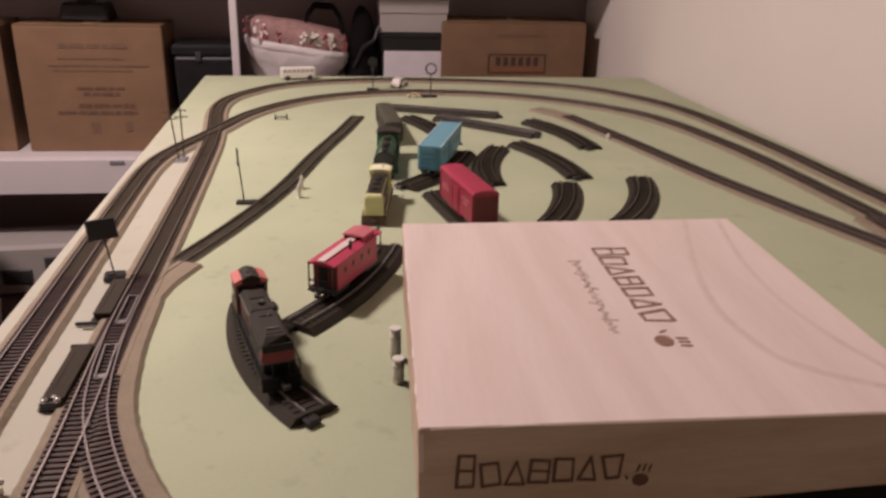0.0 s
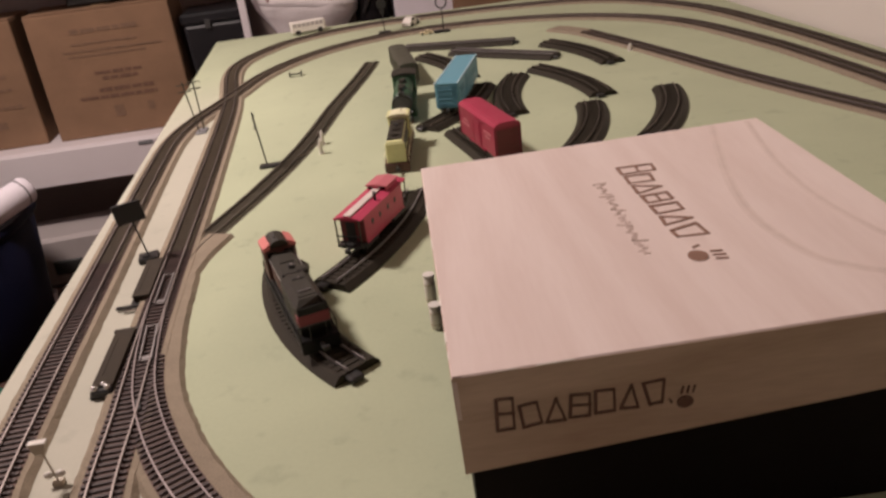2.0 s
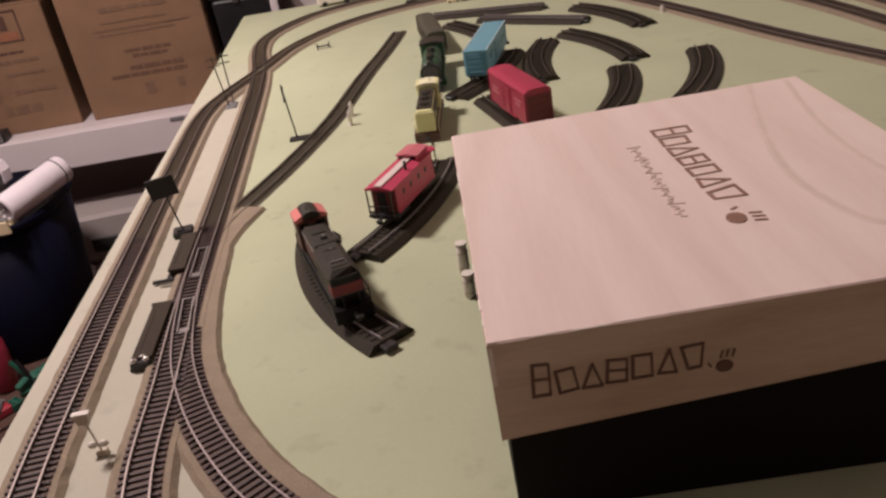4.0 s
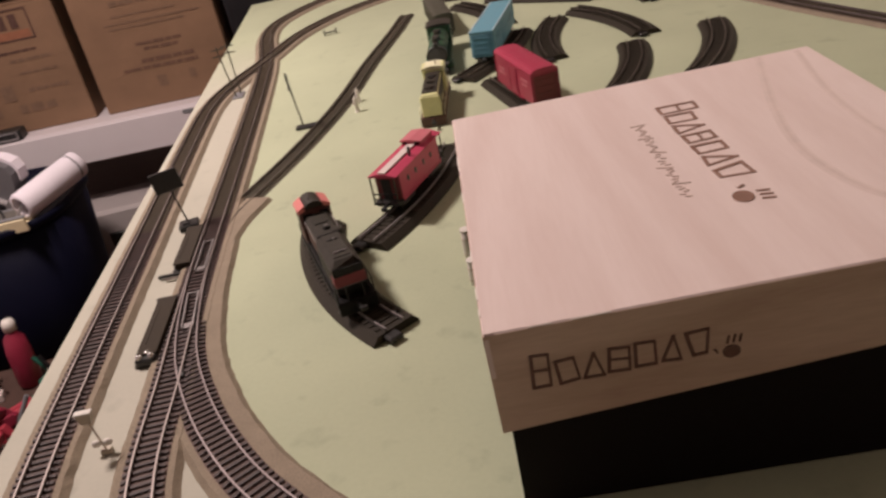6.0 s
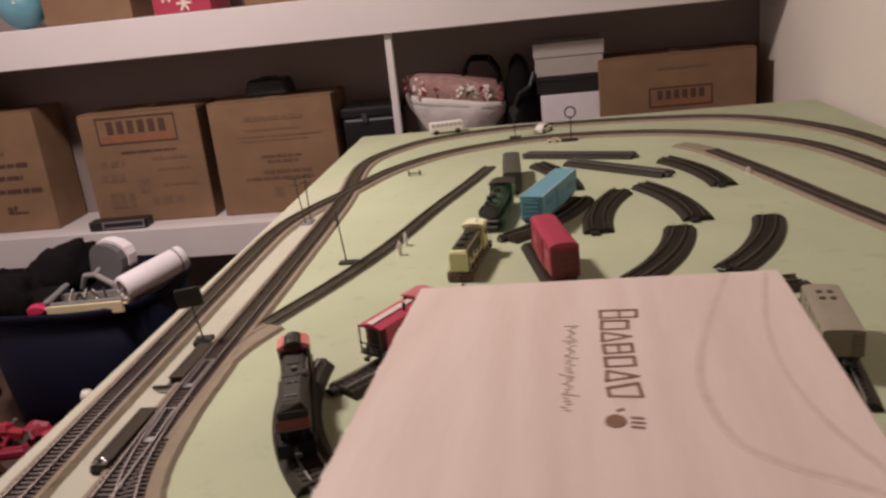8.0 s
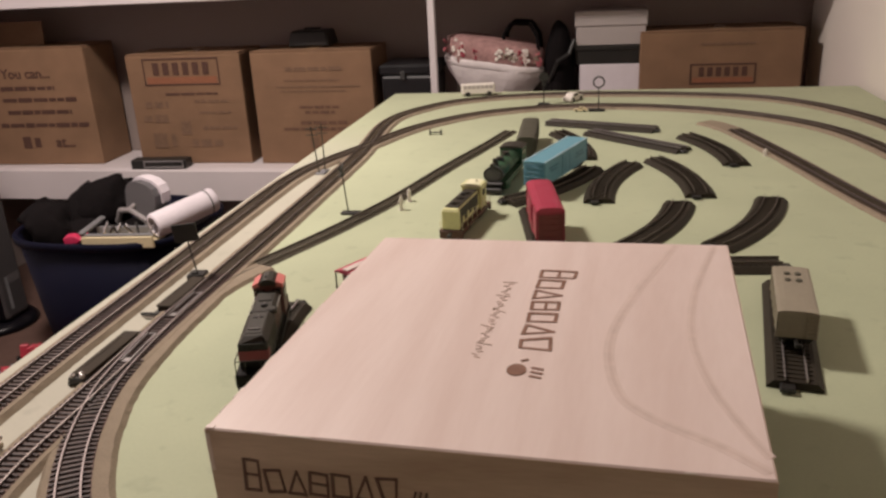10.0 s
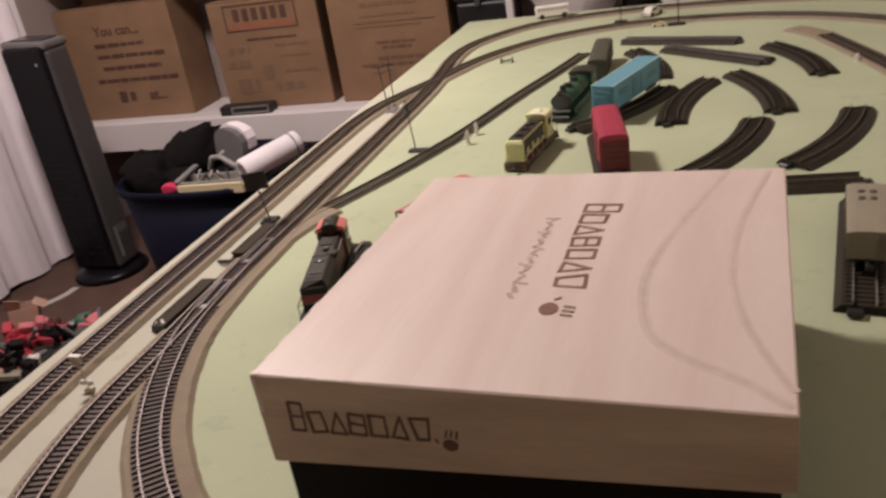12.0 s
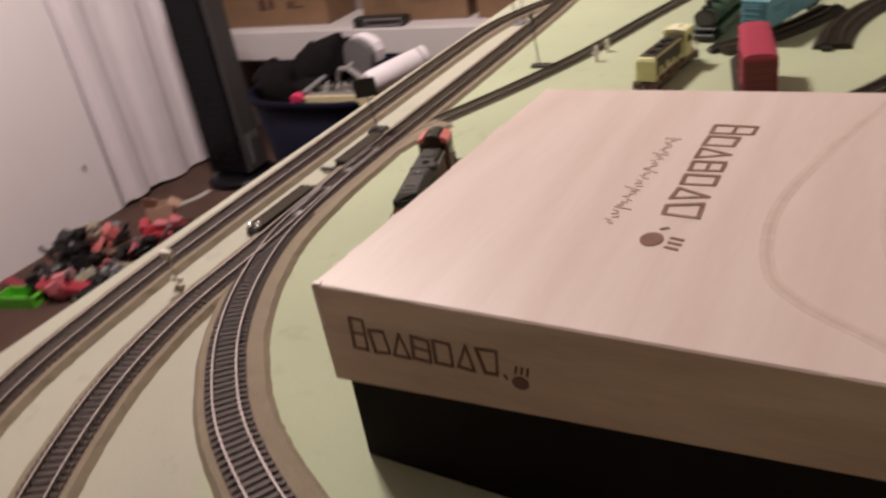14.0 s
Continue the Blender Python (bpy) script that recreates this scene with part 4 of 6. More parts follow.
def switcher(a, b):
    """A black hood diesel: rounded cab with coral roof sides at one end, a stepped long hood with a grille and a coral band at the other."""
    length, z0 = 0.174, 0.0125
    half = length / 2
    own = holder("locomotive", "black model diesel locomotive with coral cab sides on loose track", "model locomotive",
                 turned(((a[0] + b[0]) / 2, (a[1] + b[1]) / 2), heading(a, b), T + RAILTOP), group="model train on the table")
    own.scale = (1.0, 0.86, 1.0)
    part("walkway", blocks(((0, 0, z0 - 0.001), (0.0335, length, 0.0045), 0.0006)), M_TOYBLACK, own)
    part("fuel_tank", blocks(((0, 0, 0.0078), (0.022, length * 0.26, 0.0085), 0.0020)), M_BLACK, own)
    # the narrow hood behind the cab, with dull red doors
    base = z0 + 0.0012
    part("long_hood", one(chamfered, 0.0225, 0.0285, -0.006, 0.0568, base, 0.0030), M_LOCO, own)
    for s in (-1, 1):
        for k in range(5):
            part("hood_door", blocks(((s * 0.0114, 0.002 + 0.0115 * k, base + 0.0135), (0.0008, 0.0100, 0.0165), 0.0002)), M_LOCOSIDE, own, "dull red hood door")
        part("grab_rail", blocks(((s * 0.0125, 0.024, base + 0.0250), (0.0007, 0.056, 0.0007))), M_SILVER, own)
    part("roof_hatch", blocks(((0, 0.036, base + 0.0290), (0.0130, 0.020, 0.0012), 0.0004)), M_LOCO, own)
    part("roof_vent", one(cyl, (0.0015, 0.012, base + 0.0298), 0.0034, 0.0030, "z", 14), M_DARK, own)
    part("vent_cap", one(ball, (0.0015, 0.012, base + 0.0316), (0.0013, 0.0013, 0.0010), 2), M_SILVER, own, "tiny bright cap")
    part("exhaust_box", blocks(((0.0085, 0.004, base + 0.0265), (0.0120, 0.0130, 0.0060), 0.0018)), M_LOCO, own)
    part("shadow_gap", blocks(((0, -0.0052, base + 0.0292), (0.0205, 0.0018, 0.0022))), M_BLACK, own)
    # the wider radiator hood with a sloping grille over a coral band
    part("radiator_hood", one(chamfered, 0.0262, 0.0298, -0.0745, -0.0058, base, 0.0050, 0.0080), M_LOCO, own)
    part("roof_plate", blocks(((0, -0.036, base + 0.0300), (0.0150, 0.052, 0.0010), 0.0004)), M_LOCO, own)
    for y in (-0.022, -0.052):
        part("roof_slot", blocks(((0, y, base + 0.0306), (0.0105, 0.0034, 0.0010))), M_BLACK, own)
    part("slot_bar", blocks(((0, -0.0535, base + 0.0314), (0.0110, 0.0010, 0.0010))), M_SILVER, own, "thin bright bar")
    part("slot_knob", one(ball, (0.001, -0.0232, base + 0.0312), (0.0012, 0.0012, 0.0010), 2), M_SILVER, own)
    part("end_grille", blocks(((0, -0.0750, base + 0.0222), (0.0250, 0.0012, 0.0078), 0.0004)), M_TOYBLACK, own)
    for k in range(5):
        part("grille_slat", blocks(((0, -0.0757, base + 0.0190 + 0.0016 * k), (0.0240, 0.0006, 0.0005))), M_DARK, own)
    part("end_band", blocks(((0, -0.0754, base + 0.0137), (0.0268, 0.0016, 0.0100), 0.0006), ((-0.0132, -0.0690, base + 0.0137), (0.0008, 0.0110, 0.0080), 0.0003),
                            ((0.0132, -0.0690, base + 0.0137), (0.0008, 0.0110, 0.0080), 0.0003)), M_STRIPE, own, "dull red band round the hood end")
    part("lower_panel", blocks(((0, -0.0752, base + 0.0050), (0.0250, 0.0012, 0.0086), 0.0004)), M_TOYBLACK, own)
    for s in (-1, 1):
        for k in range(5):
            part("louvre", blocks(((s * 0.0133, -0.060 + 0.0115 * k, base + 0.0145), (0.0007, 0.0095, 0.0170), 0.0002)), M_LOCO, own)
    # the cab: dark rounded roof between coral sides
    cy, ch, cd = 0.0718, 0.0340, 0.0270
    part("cab", blocks(((0, cy, base + ch / 2), (0.0300, cd, ch), 0.0010)), M_LOCOSIDE, own)
    roof = [(-0.0156, 0.0000), (-0.0152, 0.0012), (-0.0085, 0.0046), (0, 0.0056), (0.0085, 0.0046), (0.0152, 0.0012), (0.0156, 0.0000)]
    part("cab_roof", one(prism, [(x * 0.58, z) for x, z in roof[1:6]] + [(0.0088, -0.0008), (-0.0088, -0.0008)], cd + 0.0030, Matrix.Translation((0, cy, base + ch + 0.0010))), M_LOCO, own, "dark rounded cab roof")
    for s in (-1, 1):
        part("roof_side", one(prism, [(s * 0.0157, -0.0028), (s * 0.0157, 0.0004), (s * 0.0084, 0.0044), (s * 0.0084, -0.0010)], cd + 0.0012, Matrix.Translation((0, cy, base + ch))), M_ORANGE, own, "coral side of the cab roof")
        part("cab_window", blocks(((s * 0.0151, cy, base + ch * 0.62), (0.0007, 0.0150, ch * 0.26), 0.0002)), M_WINDOW, own)
        for x in (-0.0080, 0.0080):
            part("windscreen", blocks(((x, cy + s * (cd / 2 + 0.0002), base + ch * 0.76), (0.0085, 0.0007, ch * 0.22), 0.0002)), M_WINDOW, own)
        part("pilot", blocks(((0, s * (half - 0.0006), 0.0068), (0.0330, 0.0022, 0.0105), 0.0004)), M_TOYBLACK, own)
        railing(own, "end_railing", [(x, s * (half - 0.002), z0) for x in (-0.0155, -0.007, 0.007, 0.0155)], 0.014, M_BLACK)
        railing(own, "side_railing", [(s * 0.0160, -half + 0.004 + 0.0235 * k, z0) for k in range(6)], 0.0135, M_BLACK)
        for y in (half - 0.004, 0.004 - half):
            part("step", blocks(((s * 0.0145, y, 0.0045), (0.005, 0.006, 0.0012))), M_BLACK, own)
        bogie(own, s * (half - 0.030), gap=0.026)
    part("horn", blocks(((-0.002, cy - 0.004, base + ch + 0.0072), (0.0014, 0.0050, 0.0016), 0.0004)), M_BLACK, own)
    couplers(own, half)


switcher((0.2914, 0.7850), (0.2498, 0.9404))


def diesel(a, b, z, length, hood, cab, trim, label, cab_at, hood_h, nose_h, doors, porch):
    """A hood diesel: walkway, long hood with fans and grilles, cab, short nose, railings."""
    h = heading(a, b)
    half, z0 = length / 2, 0.0125
    own = holder("locomotive", label, "model locomotive", turned(((a[0] + b[0]) / 2, (a[1] + b[1]) / 2), h, z), group="model train on the table")
    part("walkway", blocks(((0, 0, z0 - 0.001), (0.0335, length, 0.0045), 0.0006)), M_TOYBROWN, own)
    part("fuel_tank", blocks(((0, 0, 0.0078), (0.022, length * 0.26, 0.0085), 0.0020)), M_BLACK, own)
    cy = cab_at * half
    h0, h1 = -half + porch, cy - 0.014
    bm = bmesh.new()
    box(bm, (0, (h0 + h1) / 2, z0 + 0.002 + hood_h / 2), (0.0225, h1 - h0, hood_h), 0.0022, segs=2)
    part("long_hood", bm, hood, own)
    part("hood_roof", blocks(((0, (h0 + h1) / 2 + 0.003, z0 + 0.0030 + hood_h), (0.0200, (h1 - h0) * 0.92, 0.0022), 0.0008)), M_LOCO, own, "black hood roof")
    part("end_panel", blocks(((0, h0 + 0.0018, z0 + 0.002 + hood_h * 0.46), (0.0262, 0.0050, hood_h * 0.94), 0.0014)), trim, own, "plain pale hood end")
    for k in range(3):
        y = h0 + (h1 - h0) * (0.22 + 0.27 * k)
        bm = bmesh.new()
        cyl(bm, (0, y, z0 + 0.0050 + hood_h), 0.0066, 0.0024, "z", 18)
        cyl(bm, (0, y, z0 + 0.0064 + hood_h), 0.0040, 0.0012, "z", 14)
        part("roof_fan", bm, M_LOCO, own, "dark roof fan")
    part("exhaust_stack", blocks(((0, h0 + (h1 - h0) * 0.62, z0 + 0.0060 + hood_h), (0.006, 0.004, 0.0050), 0.0005)), M_DARK, own)
    for s in (-1, 1):
        for k in range(8):
            y = h0 + (h1 - h0) * (0.12 + 0.11 * k)
            tall = hood_h * (0.78, 0.44, 0.70, 0.40, 0.62, 0.50, 0.74, 0.60)[k]
            part("hood_door", blocks(((s * 0.0114, y, z0 + 0.001 + hood_h * 0.96 - tall / 2), (0.0007, (h1 - h0) * 0.106, tall), 0.0002)), doors, own, "black hood door")
        part("skirt_band", blocks(((s * 0.0114, (h0 + h1) / 2, z0 + 0.0040), (0.0008, (h1 - h0) * 0.96, 0.0026))), M_TOYBROWN, own)
    bm = bmesh.new()
    ch = hood_h + 0.0055
    box(bm, (0, cy, z0 + 0.002 + ch / 2), (0.0300, 0.026, ch), 0.0010)
    part("cab", bm, cab, own)
    bm = bmesh.new()
    w = 0.0162
    prism(bm, [(-w, -0.0010), (-w, 0.0006), (-w * 0.6, 0.0030), (0, 0.0038), (w * 0.6, 0.0030), (w, 0.0006), (w, -0.0010)], 0.029, Matrix.Translation((0, cy, z0 + 0.002 + ch)))
    part("cab_roof", bm, M_CABROOF, own)
    for s in (-1, 1):
        part("cab_window", blocks(((s * 0.0151, cy, z0 + ch * 0.74), (0.0007, 0.013, ch * 0.26), 0.0002)), M_WINDOW, own)
        part("cab_stripe", blocks(((s * 0.0134, cy, z0 + 0.0035 + ch * 0.93), (0.0052, 0.0262, ch * 0.20), 0.0012)), trim, own, "coloured band under the cab roof")
        for x in (-0.0075, 0.0075):
            part("windscreen", blocks(((x, cy + s * 0.0132, z0 + ch * 0.80), (0.009, 0.0007, ch * 0.22), 0.0002)), M_WINDOW, own)
    ne, n0 = half - 0.010, cy + 0.013
    bm = bmesh.new()
    box(bm, (0, (n0 + ne) / 2, z0 + 0.002 + nose_h / 2), (0.0200, abs(ne - n0), nose_h), 0.0024, segs=2)
    part("nose", bm, cab, own)
    for s in (-1, 1):
        part("pilot", blocks(((0, s * (half - 0.0006), 0.0068), (0.0330, 0.0022, 0.0105), 0.0004)), M_TOYBROWN, own)
        railing(own, "side_railing", [(s * 0.0160, -half + 0.004 + (length - 0.008) * k / 6, z0) for k in range(7)], 0.0115, M_CABROOF)
        for y in (half - 0.004, 0.004 - half):
            part("step", blocks(((s * 0.0145, y, 0.0045), (0.005, 0.006, 0.0012))), M_BLACK, own)
        part("headlight", one(cyl, (0.0028 * s, half - 0.0098, z0 + nose_h * 0.72), 0.0017, 0.0016, "y", 10), M_WHITE, own)
        bogie(own, s * (half - 0.030), gap=0.026)
    railing(own, "end_railing", [(x, half - 0.002, z0) for x in (-0.0155, -0.007, 0.007, 0.0155)], 0.014, M_TOYBROWN)
    part("horn", blocks(((0.004, cy, z0 + ch + 0.0068), (0.0015, 0.009, 0.0015), 0.0004)), M_STEEL, own)
    couplers(own, half)


diesel((0.3905, 1.2200), (0.4115, 1.3600), T, 0.142, M_YELLOW, M_YELLOW, M_YELLOW, "lemon yellow and black model diesel locomotive standing on the board", 0.56, 0.029, 0.022, M_LOCO, 0.0016)


def steam(a, b):
    """A small green steam engine: boiler with bands, domes and stack, cab, running boards, wheels and rods."""
    h = heading(a, b)
    length = 0.138
    half = length / 2
    own = holder("steam_locomotive", "dark green and black model steam locomotive standing on the board", "model locomotive", turned(((a[0] + b[0]) / 2, (a[1] + b[1]) / 2), h, T), group="model train on the table")
    own.scale = (1.22, 1.20, 0.95)
    part("frame", blocks(((0, 0, 0.0125), (0.020, length, 0.0050), 0.0006)), M_BLACK, own)
    for s in (-1, 1):
        part("running_board", blocks(((s * 0.0125, -0.006, 0.0200), (0.008, length * 0.82, 0.0016), 0.0003), ((s * 0.0155, -0.006, 0.0160), (0.0014, length * 0.80, 0.0080), 0.0003)), M_GREEN, own)
        part("cylinder_block", blocks(((s * 0.0130, -half + 0.020, 0.0110), (0.010, 0.016, 0.011), 0.0020)), M_GREEN, own)
        part("side_rod", blocks(((s * 0.0132, 0.004, 0.0080), (0.0012, 0.056, 0.0022))), M_STEEL, own)
        for y in (-0.016, 0.006, 0.028):
            bm = bmesh.new()
            cyl(bm, (s * 0.0100, y, 0.0100), 0.0100, 0.0026, "x", 20)
            part("driving_wheel", bm, M_WHEEL, own)
        for y in (-0.050, -0.038):
            bm = bmesh.new()
            cyl(bm, (s * 0.0090, y, 0.0055), 0.0055, 0.0024, "x", 14)
            part("leading_wheel", bm, M_WHEEL, own)
    bm = bmesh.new()
    cyl(bm, (0, -0.012, 0.0330), 0.0128, 0.098, "y", 24)
    part("boiler", bm, M_GREEN, own, smooth=True)
    for k in range(4):
        bm = bmesh.new()
        cyl(bm, (0, -0.048 + 0.026 * k, 0.0330), 0.0131, 0.0014, "y", 24)
        part("boiler_band", bm, M_DARK, own)
    bm = bmesh.new()
    cyl(bm, (0, -0.062, 0.0330), 0.0136, 0.006, "y", 24)
    part("smokebox_front", bm, M_DARK, own)
    for y, r, hh in ((-0.052, 0.0044, 0.014), (-0.026, 0.0060, 0.009), (0.006, 0.0060, 0.009)):
        bm = bmesh.new()
        cyl(bm, (0, y, 0.0450 + hh / 2 - 0.002), r, hh, "z", 16, r * 0.86)
        part("stack" if r < 0.005 else "dome", bm, M_LOCO, own)
    part("cab", blocks(((0, 0.052, 0.0340), (0.0320, 0.030, 0.030), 0.0010)), M_GREEN, own)
    bm = bmesh.new()
    w = 0.0172
    prism(bm, [(-w, 0), (-w, 0.0008), (-w * 0.6, 0.0034), (0, 0.0044), (w * 0.6, 0.0034), (w, 0.0008), (w, 0)], 0.034, Matrix.Translation((0, 0.052, 0.0490)))
    part("cab_roof", bm, M_LOCO, own)
    for s in (-1, 1):
        part("cab_window", blocks(((s * 0.0161, 0.050, 0.0400), (0.0008, 0.012, 0.009))), M_WINDOW, own)
    bm = bmesh.new()
    cyl(bm, (0, -0.066, 0.0500), 0.0034, 0.006, "y", 14)
    part("headlight", bm, M_DARK, own)
    part("pilot", blocks(((0, -half - 0.002, 0.0070), (0.026, 0.006, 0.010), 0.0020)), M_BLACK, own)
    part("front_deck", blocks(((0, -half + 0.004, 0.0192), (0.026, 0.014, 0.0020), 0.0004)), M_FANGREY, own, "dull grey front deck")
    part("smokebox_door", one(cyl, (0, -0.0655, 0.0330), 0.0105, 0.0016, "y", 20), M_PALEGREY, own)


steam((0.420, 1.437), (0.441, 1.604))

# ---- trackside scenery ----
def pole_set():
    own = holder("telegraph_poles", "pair of thin grey model telegraph poles with crossarms", "telegraph poles", pose(0.086, 1.572, T))
    part("base", blocks(((0, 0, 0.0012), (0.018, 0.034, 0.0024), 0.0006)), M_GREY, own)
    for x, y in ((-0.006, -0.008), (0.006, 0.008)):
        bm = bmesh.new()
        rod(bm, (x * 0.5, y, 0.002), (x * 1.2 - 0.004, y, 0.088), 0.0012, 8)
        pole = part("pole", bm, M_GREYDARK, own)
        for z in (0.072, 0.083):
            part("crossarm", blocks(((x * 1.15 - 0.0036, y, z), (0.022, 0.0013, 0.0017))), M_GREYDARK, pole)


def billboard():
    own = holder("billboard", "small black model billboard on a thin pole", "model sign", pose(0.094, 1.064, T, 0, 0, 8))
    part("base", blocks(((0, 0, 0.0035), (0.022, 0.020, 0.007), 0.0012), ((-0.002, -0.004, 0.0080), (0.008, 0.006, 0.0025), 0.0006)), M_BLACK, own)
    bm = bmesh.new()
    rod(bm, (0, 0, 0.007), (-0.006, 0.001, 0.048), 0.0010, 8)
    part("pole", bm, M_BLACK, own)
    bm = bmesh.new()
    box(bm, (-0.0075, 0.0012, 0.0595), (0.031, 0.0030, 0.0235), 0.0006, pose(0, 0, 0, 0, -6, 0))
    part("panel", bm, M_BLACK, own)


def crossbuck():
    own = holder("crossing_sign", "black model crossing sign on a thin post", "model sign", pose(0.211, 1.328, T))
    part("base", blocks(((0.004, 0, 0.0022), (0.030, 0.013, 0.0044), 0.0010)), M_BLACK, own)
    bm = bmesh.new()
    rod(bm, (0, 0, 0.004), (-0.006, 0.0, 0.082), 0.0011, 8)
    part("post", bm, M_BLACK, own)
    bm = bmesh.new()
    for a in (38, -38):
        box(bm, (-0.0052, 0, 0.0680), (0.0012, 0.026, 0.0048), 0.0003, pose(0, 0, 0, a, 0, 0))
    part("blades", bm, M_DARK, own)


def signal(x, y, hgt, ring):
    own = holder("crossing_signal", "thin black model crossing signal beside the track", "model signal", pose(x, y, T), group="crossing signals")
    part("base", blocks(((-0.004 if ring else 0, 0, 0.0025), (0.038 if ring else 0.030, 0.020, 0.005), 0.0010)), M_BLACK, own)
    bm = bmesh.new()
    rod(bm, (0, 0, 0.004), (0, 0, hgt), 0.0013, 8)
    part("post", bm, M_BLACK, own)
    bm = bmesh.new()
    if ring:
        n = 24
        for k in range(n):
            a, b = 2 * math.pi * k / n, 2 * math.pi * (k + 1) / n
            rod(bm, (0.0125 * math.cos(a), 0, hgt + 0.012 + 0.0125 * math.sin(a)), (0.0125 * math.cos(b), 0, hgt + 0.012 + 0.0125 * math.sin(b)), 0.0020, 6)
        part("ring", bm, M_DARK, own)
    else:
        cyl(bm, (0, 0, hgt + 0.008), 0.012, 0.004, "y", 18)
        box(bm, (0, 0.003, hgt - 0.010), (0.010, 0.006, 0.010), 0.001)
        part("lamp_disc", bm, M_BLACK, own)


def yard_lamp():
    own = holder("yard_lamp", "tiny beige plastic yard lamp with a broad pale shade", "model lamp", pose(0.100, 0.694, T))
    own.scale = (0.78, 0.78, 0.98)
    part("base", blocks(((0, 0, 0.0020), (0.0100, 0.0080, 0.0040), 0.0008)), M_LAMPSHADE, own, "square beige base")
    bm = bmesh.new()
    rod(bm, (0, 0, 0.003), (-0.005, 0.002, 0.030), 0.0009, 8)
    part("post", bm, M_LAMPSHADE, own)
    for s in (-1, 1):
        bm = bmesh.new()
        ball(bm, (s * 0.0052 - 0.001, 0, 0.0095), (0.0046, 0.0030, 0.0030), 2)
        part("lens", bm, M_WHITE, own, "milky plastic lens", smooth=True)
    part("shade", one(prism, [(-0.0045, 0.0), (0.0045, 0.0), (0.0075, 0.0085), (-0.0075, 0.0085)], 0.0060, Matrix.Translation((-0.0062, 0.0025, 0.0285))), M_LAMPSHADE, own, "broad pale shade")
    part("shade_rim", blocks(((-0.0062, 0.0025, 0.0374), (0.0160, 0.0070, 0.0012), 0.0004)), M_WHITE, own)


def figurine(x, y, rz, hgt):
    bm = bmesh.new()
    cyl(bm, (0, 0, 0.0006), 0.0045, 0.0012, "z", 12)
    cyl(bm, (0, 0, hgt * 0.42), 0.0026, hgt * 0.80, "z", 10, 0.0032)
    cyl(bm, (0, 0, hgt * 0.90), 0.0017, hgt * 0.16, "z", 10, 0.0014)
    rod(bm, (0.003, 0, hgt * 0.66), (0.0062, 0.001, hgt * 0.40), 0.0009, 6)
    rod(bm, (-0.003, 0, hgt * 0.66), (-0.0060, -0.001, hgt * 0.44), 0.0009, 6)
    thing("figurine", bm, M_WHITE, "tiny plain white plastic figurine standing on the board", "figurine", group="figurines", at=pose(x, y, T, 0, 0, rz))


def bench():
    own = holder("bench", "tiny black model bench on the board", "model bench", pose(0.237, 1.890, T, 0, 0, 4))
    for s in (-1, 1):
        part("end_frame", blocks(((s * 0.012, 0, 0.0055), (0.0026, 0.009, 0.011), 0.0004)), M_BLACK, own)
    part("seat", blocks(((0, 0, 0.0052), (0.024, 0.006, 0.0018))), M_BLACK, own)


def car(x, y, rz, paint, label):
    own = holder("toy_car", label, "toy car", pose(x, y, T, 0, 0, rz), group="toy vehicles")
    bm = bmesh.new()
    prism(bm, [(-0.025, 0.003), (-0.0255, 0.008), (-0.022, 0.0105), (0.022, 0.0095), (0.0255, 0.0075), (0.025, 0.003)], 0.019)
    part("body", bm, paint, own)
    bm = bmesh.new()
    prism(bm, [(-0.019, 0.0100), (-0.013, 0.0160), (0.004, 0.0165), (0.012, 0.0100)], 0.0165)
    part("cabin", bm, paint, own)
    for s in (-1, 1):
        part("side_window", blocks(((-0.004, s * 0.0083, 0.0132), (0.016, 0.0006, 0.0038))), M_WINDOW, own)
        for x0 in (-0.015, 0.015):
            bm = bmesh.new()
            cyl(bm, (x0, s * 0.0090, 0.0042), 0.0042, 0.0028, "y", 14)
            part("wheel", bm, M_BLACK, own)
    bm = bmesh.new()
    box(bm, (0.0088, 0, 0.0132), (0.0008, 0.014, 0.0068), 0.0, pose(0, 0, 0, 0, -50, 0))
    part("windscreen", bm, M_WINDOW, own)
    return own


def bus(x, y, rz):
    own = holder("toy_bus", "cream white toy bus parked by the outer track", "toy bus", pose(x, y, T, 0, 0, rz), group="toy vehicles")
    own.scale = (1.3, 1.15, 1.15)
    part("body", blocks(((0, 0, 0.0165), (0.070, 0.022, 0.024), 0.0025)), M_WHITE, own)
    for s in (-1, 1):
        for k in range(7):
            part("side_window", blocks(((-0.0270 + 0.009 * k, s * 0.0111, 0.0215), (0.0068, 0.0006, 0.0070))), M_DIMCARD, own)
        for x0 in (-0.022, 0.023):
            bm = bmesh.new()
            cyl(bm, (x0, s * 0.0098, 0.0055), 0.0055, 0.0030, "y", 16)
            part("wheel", bm, M_BLACK, own)


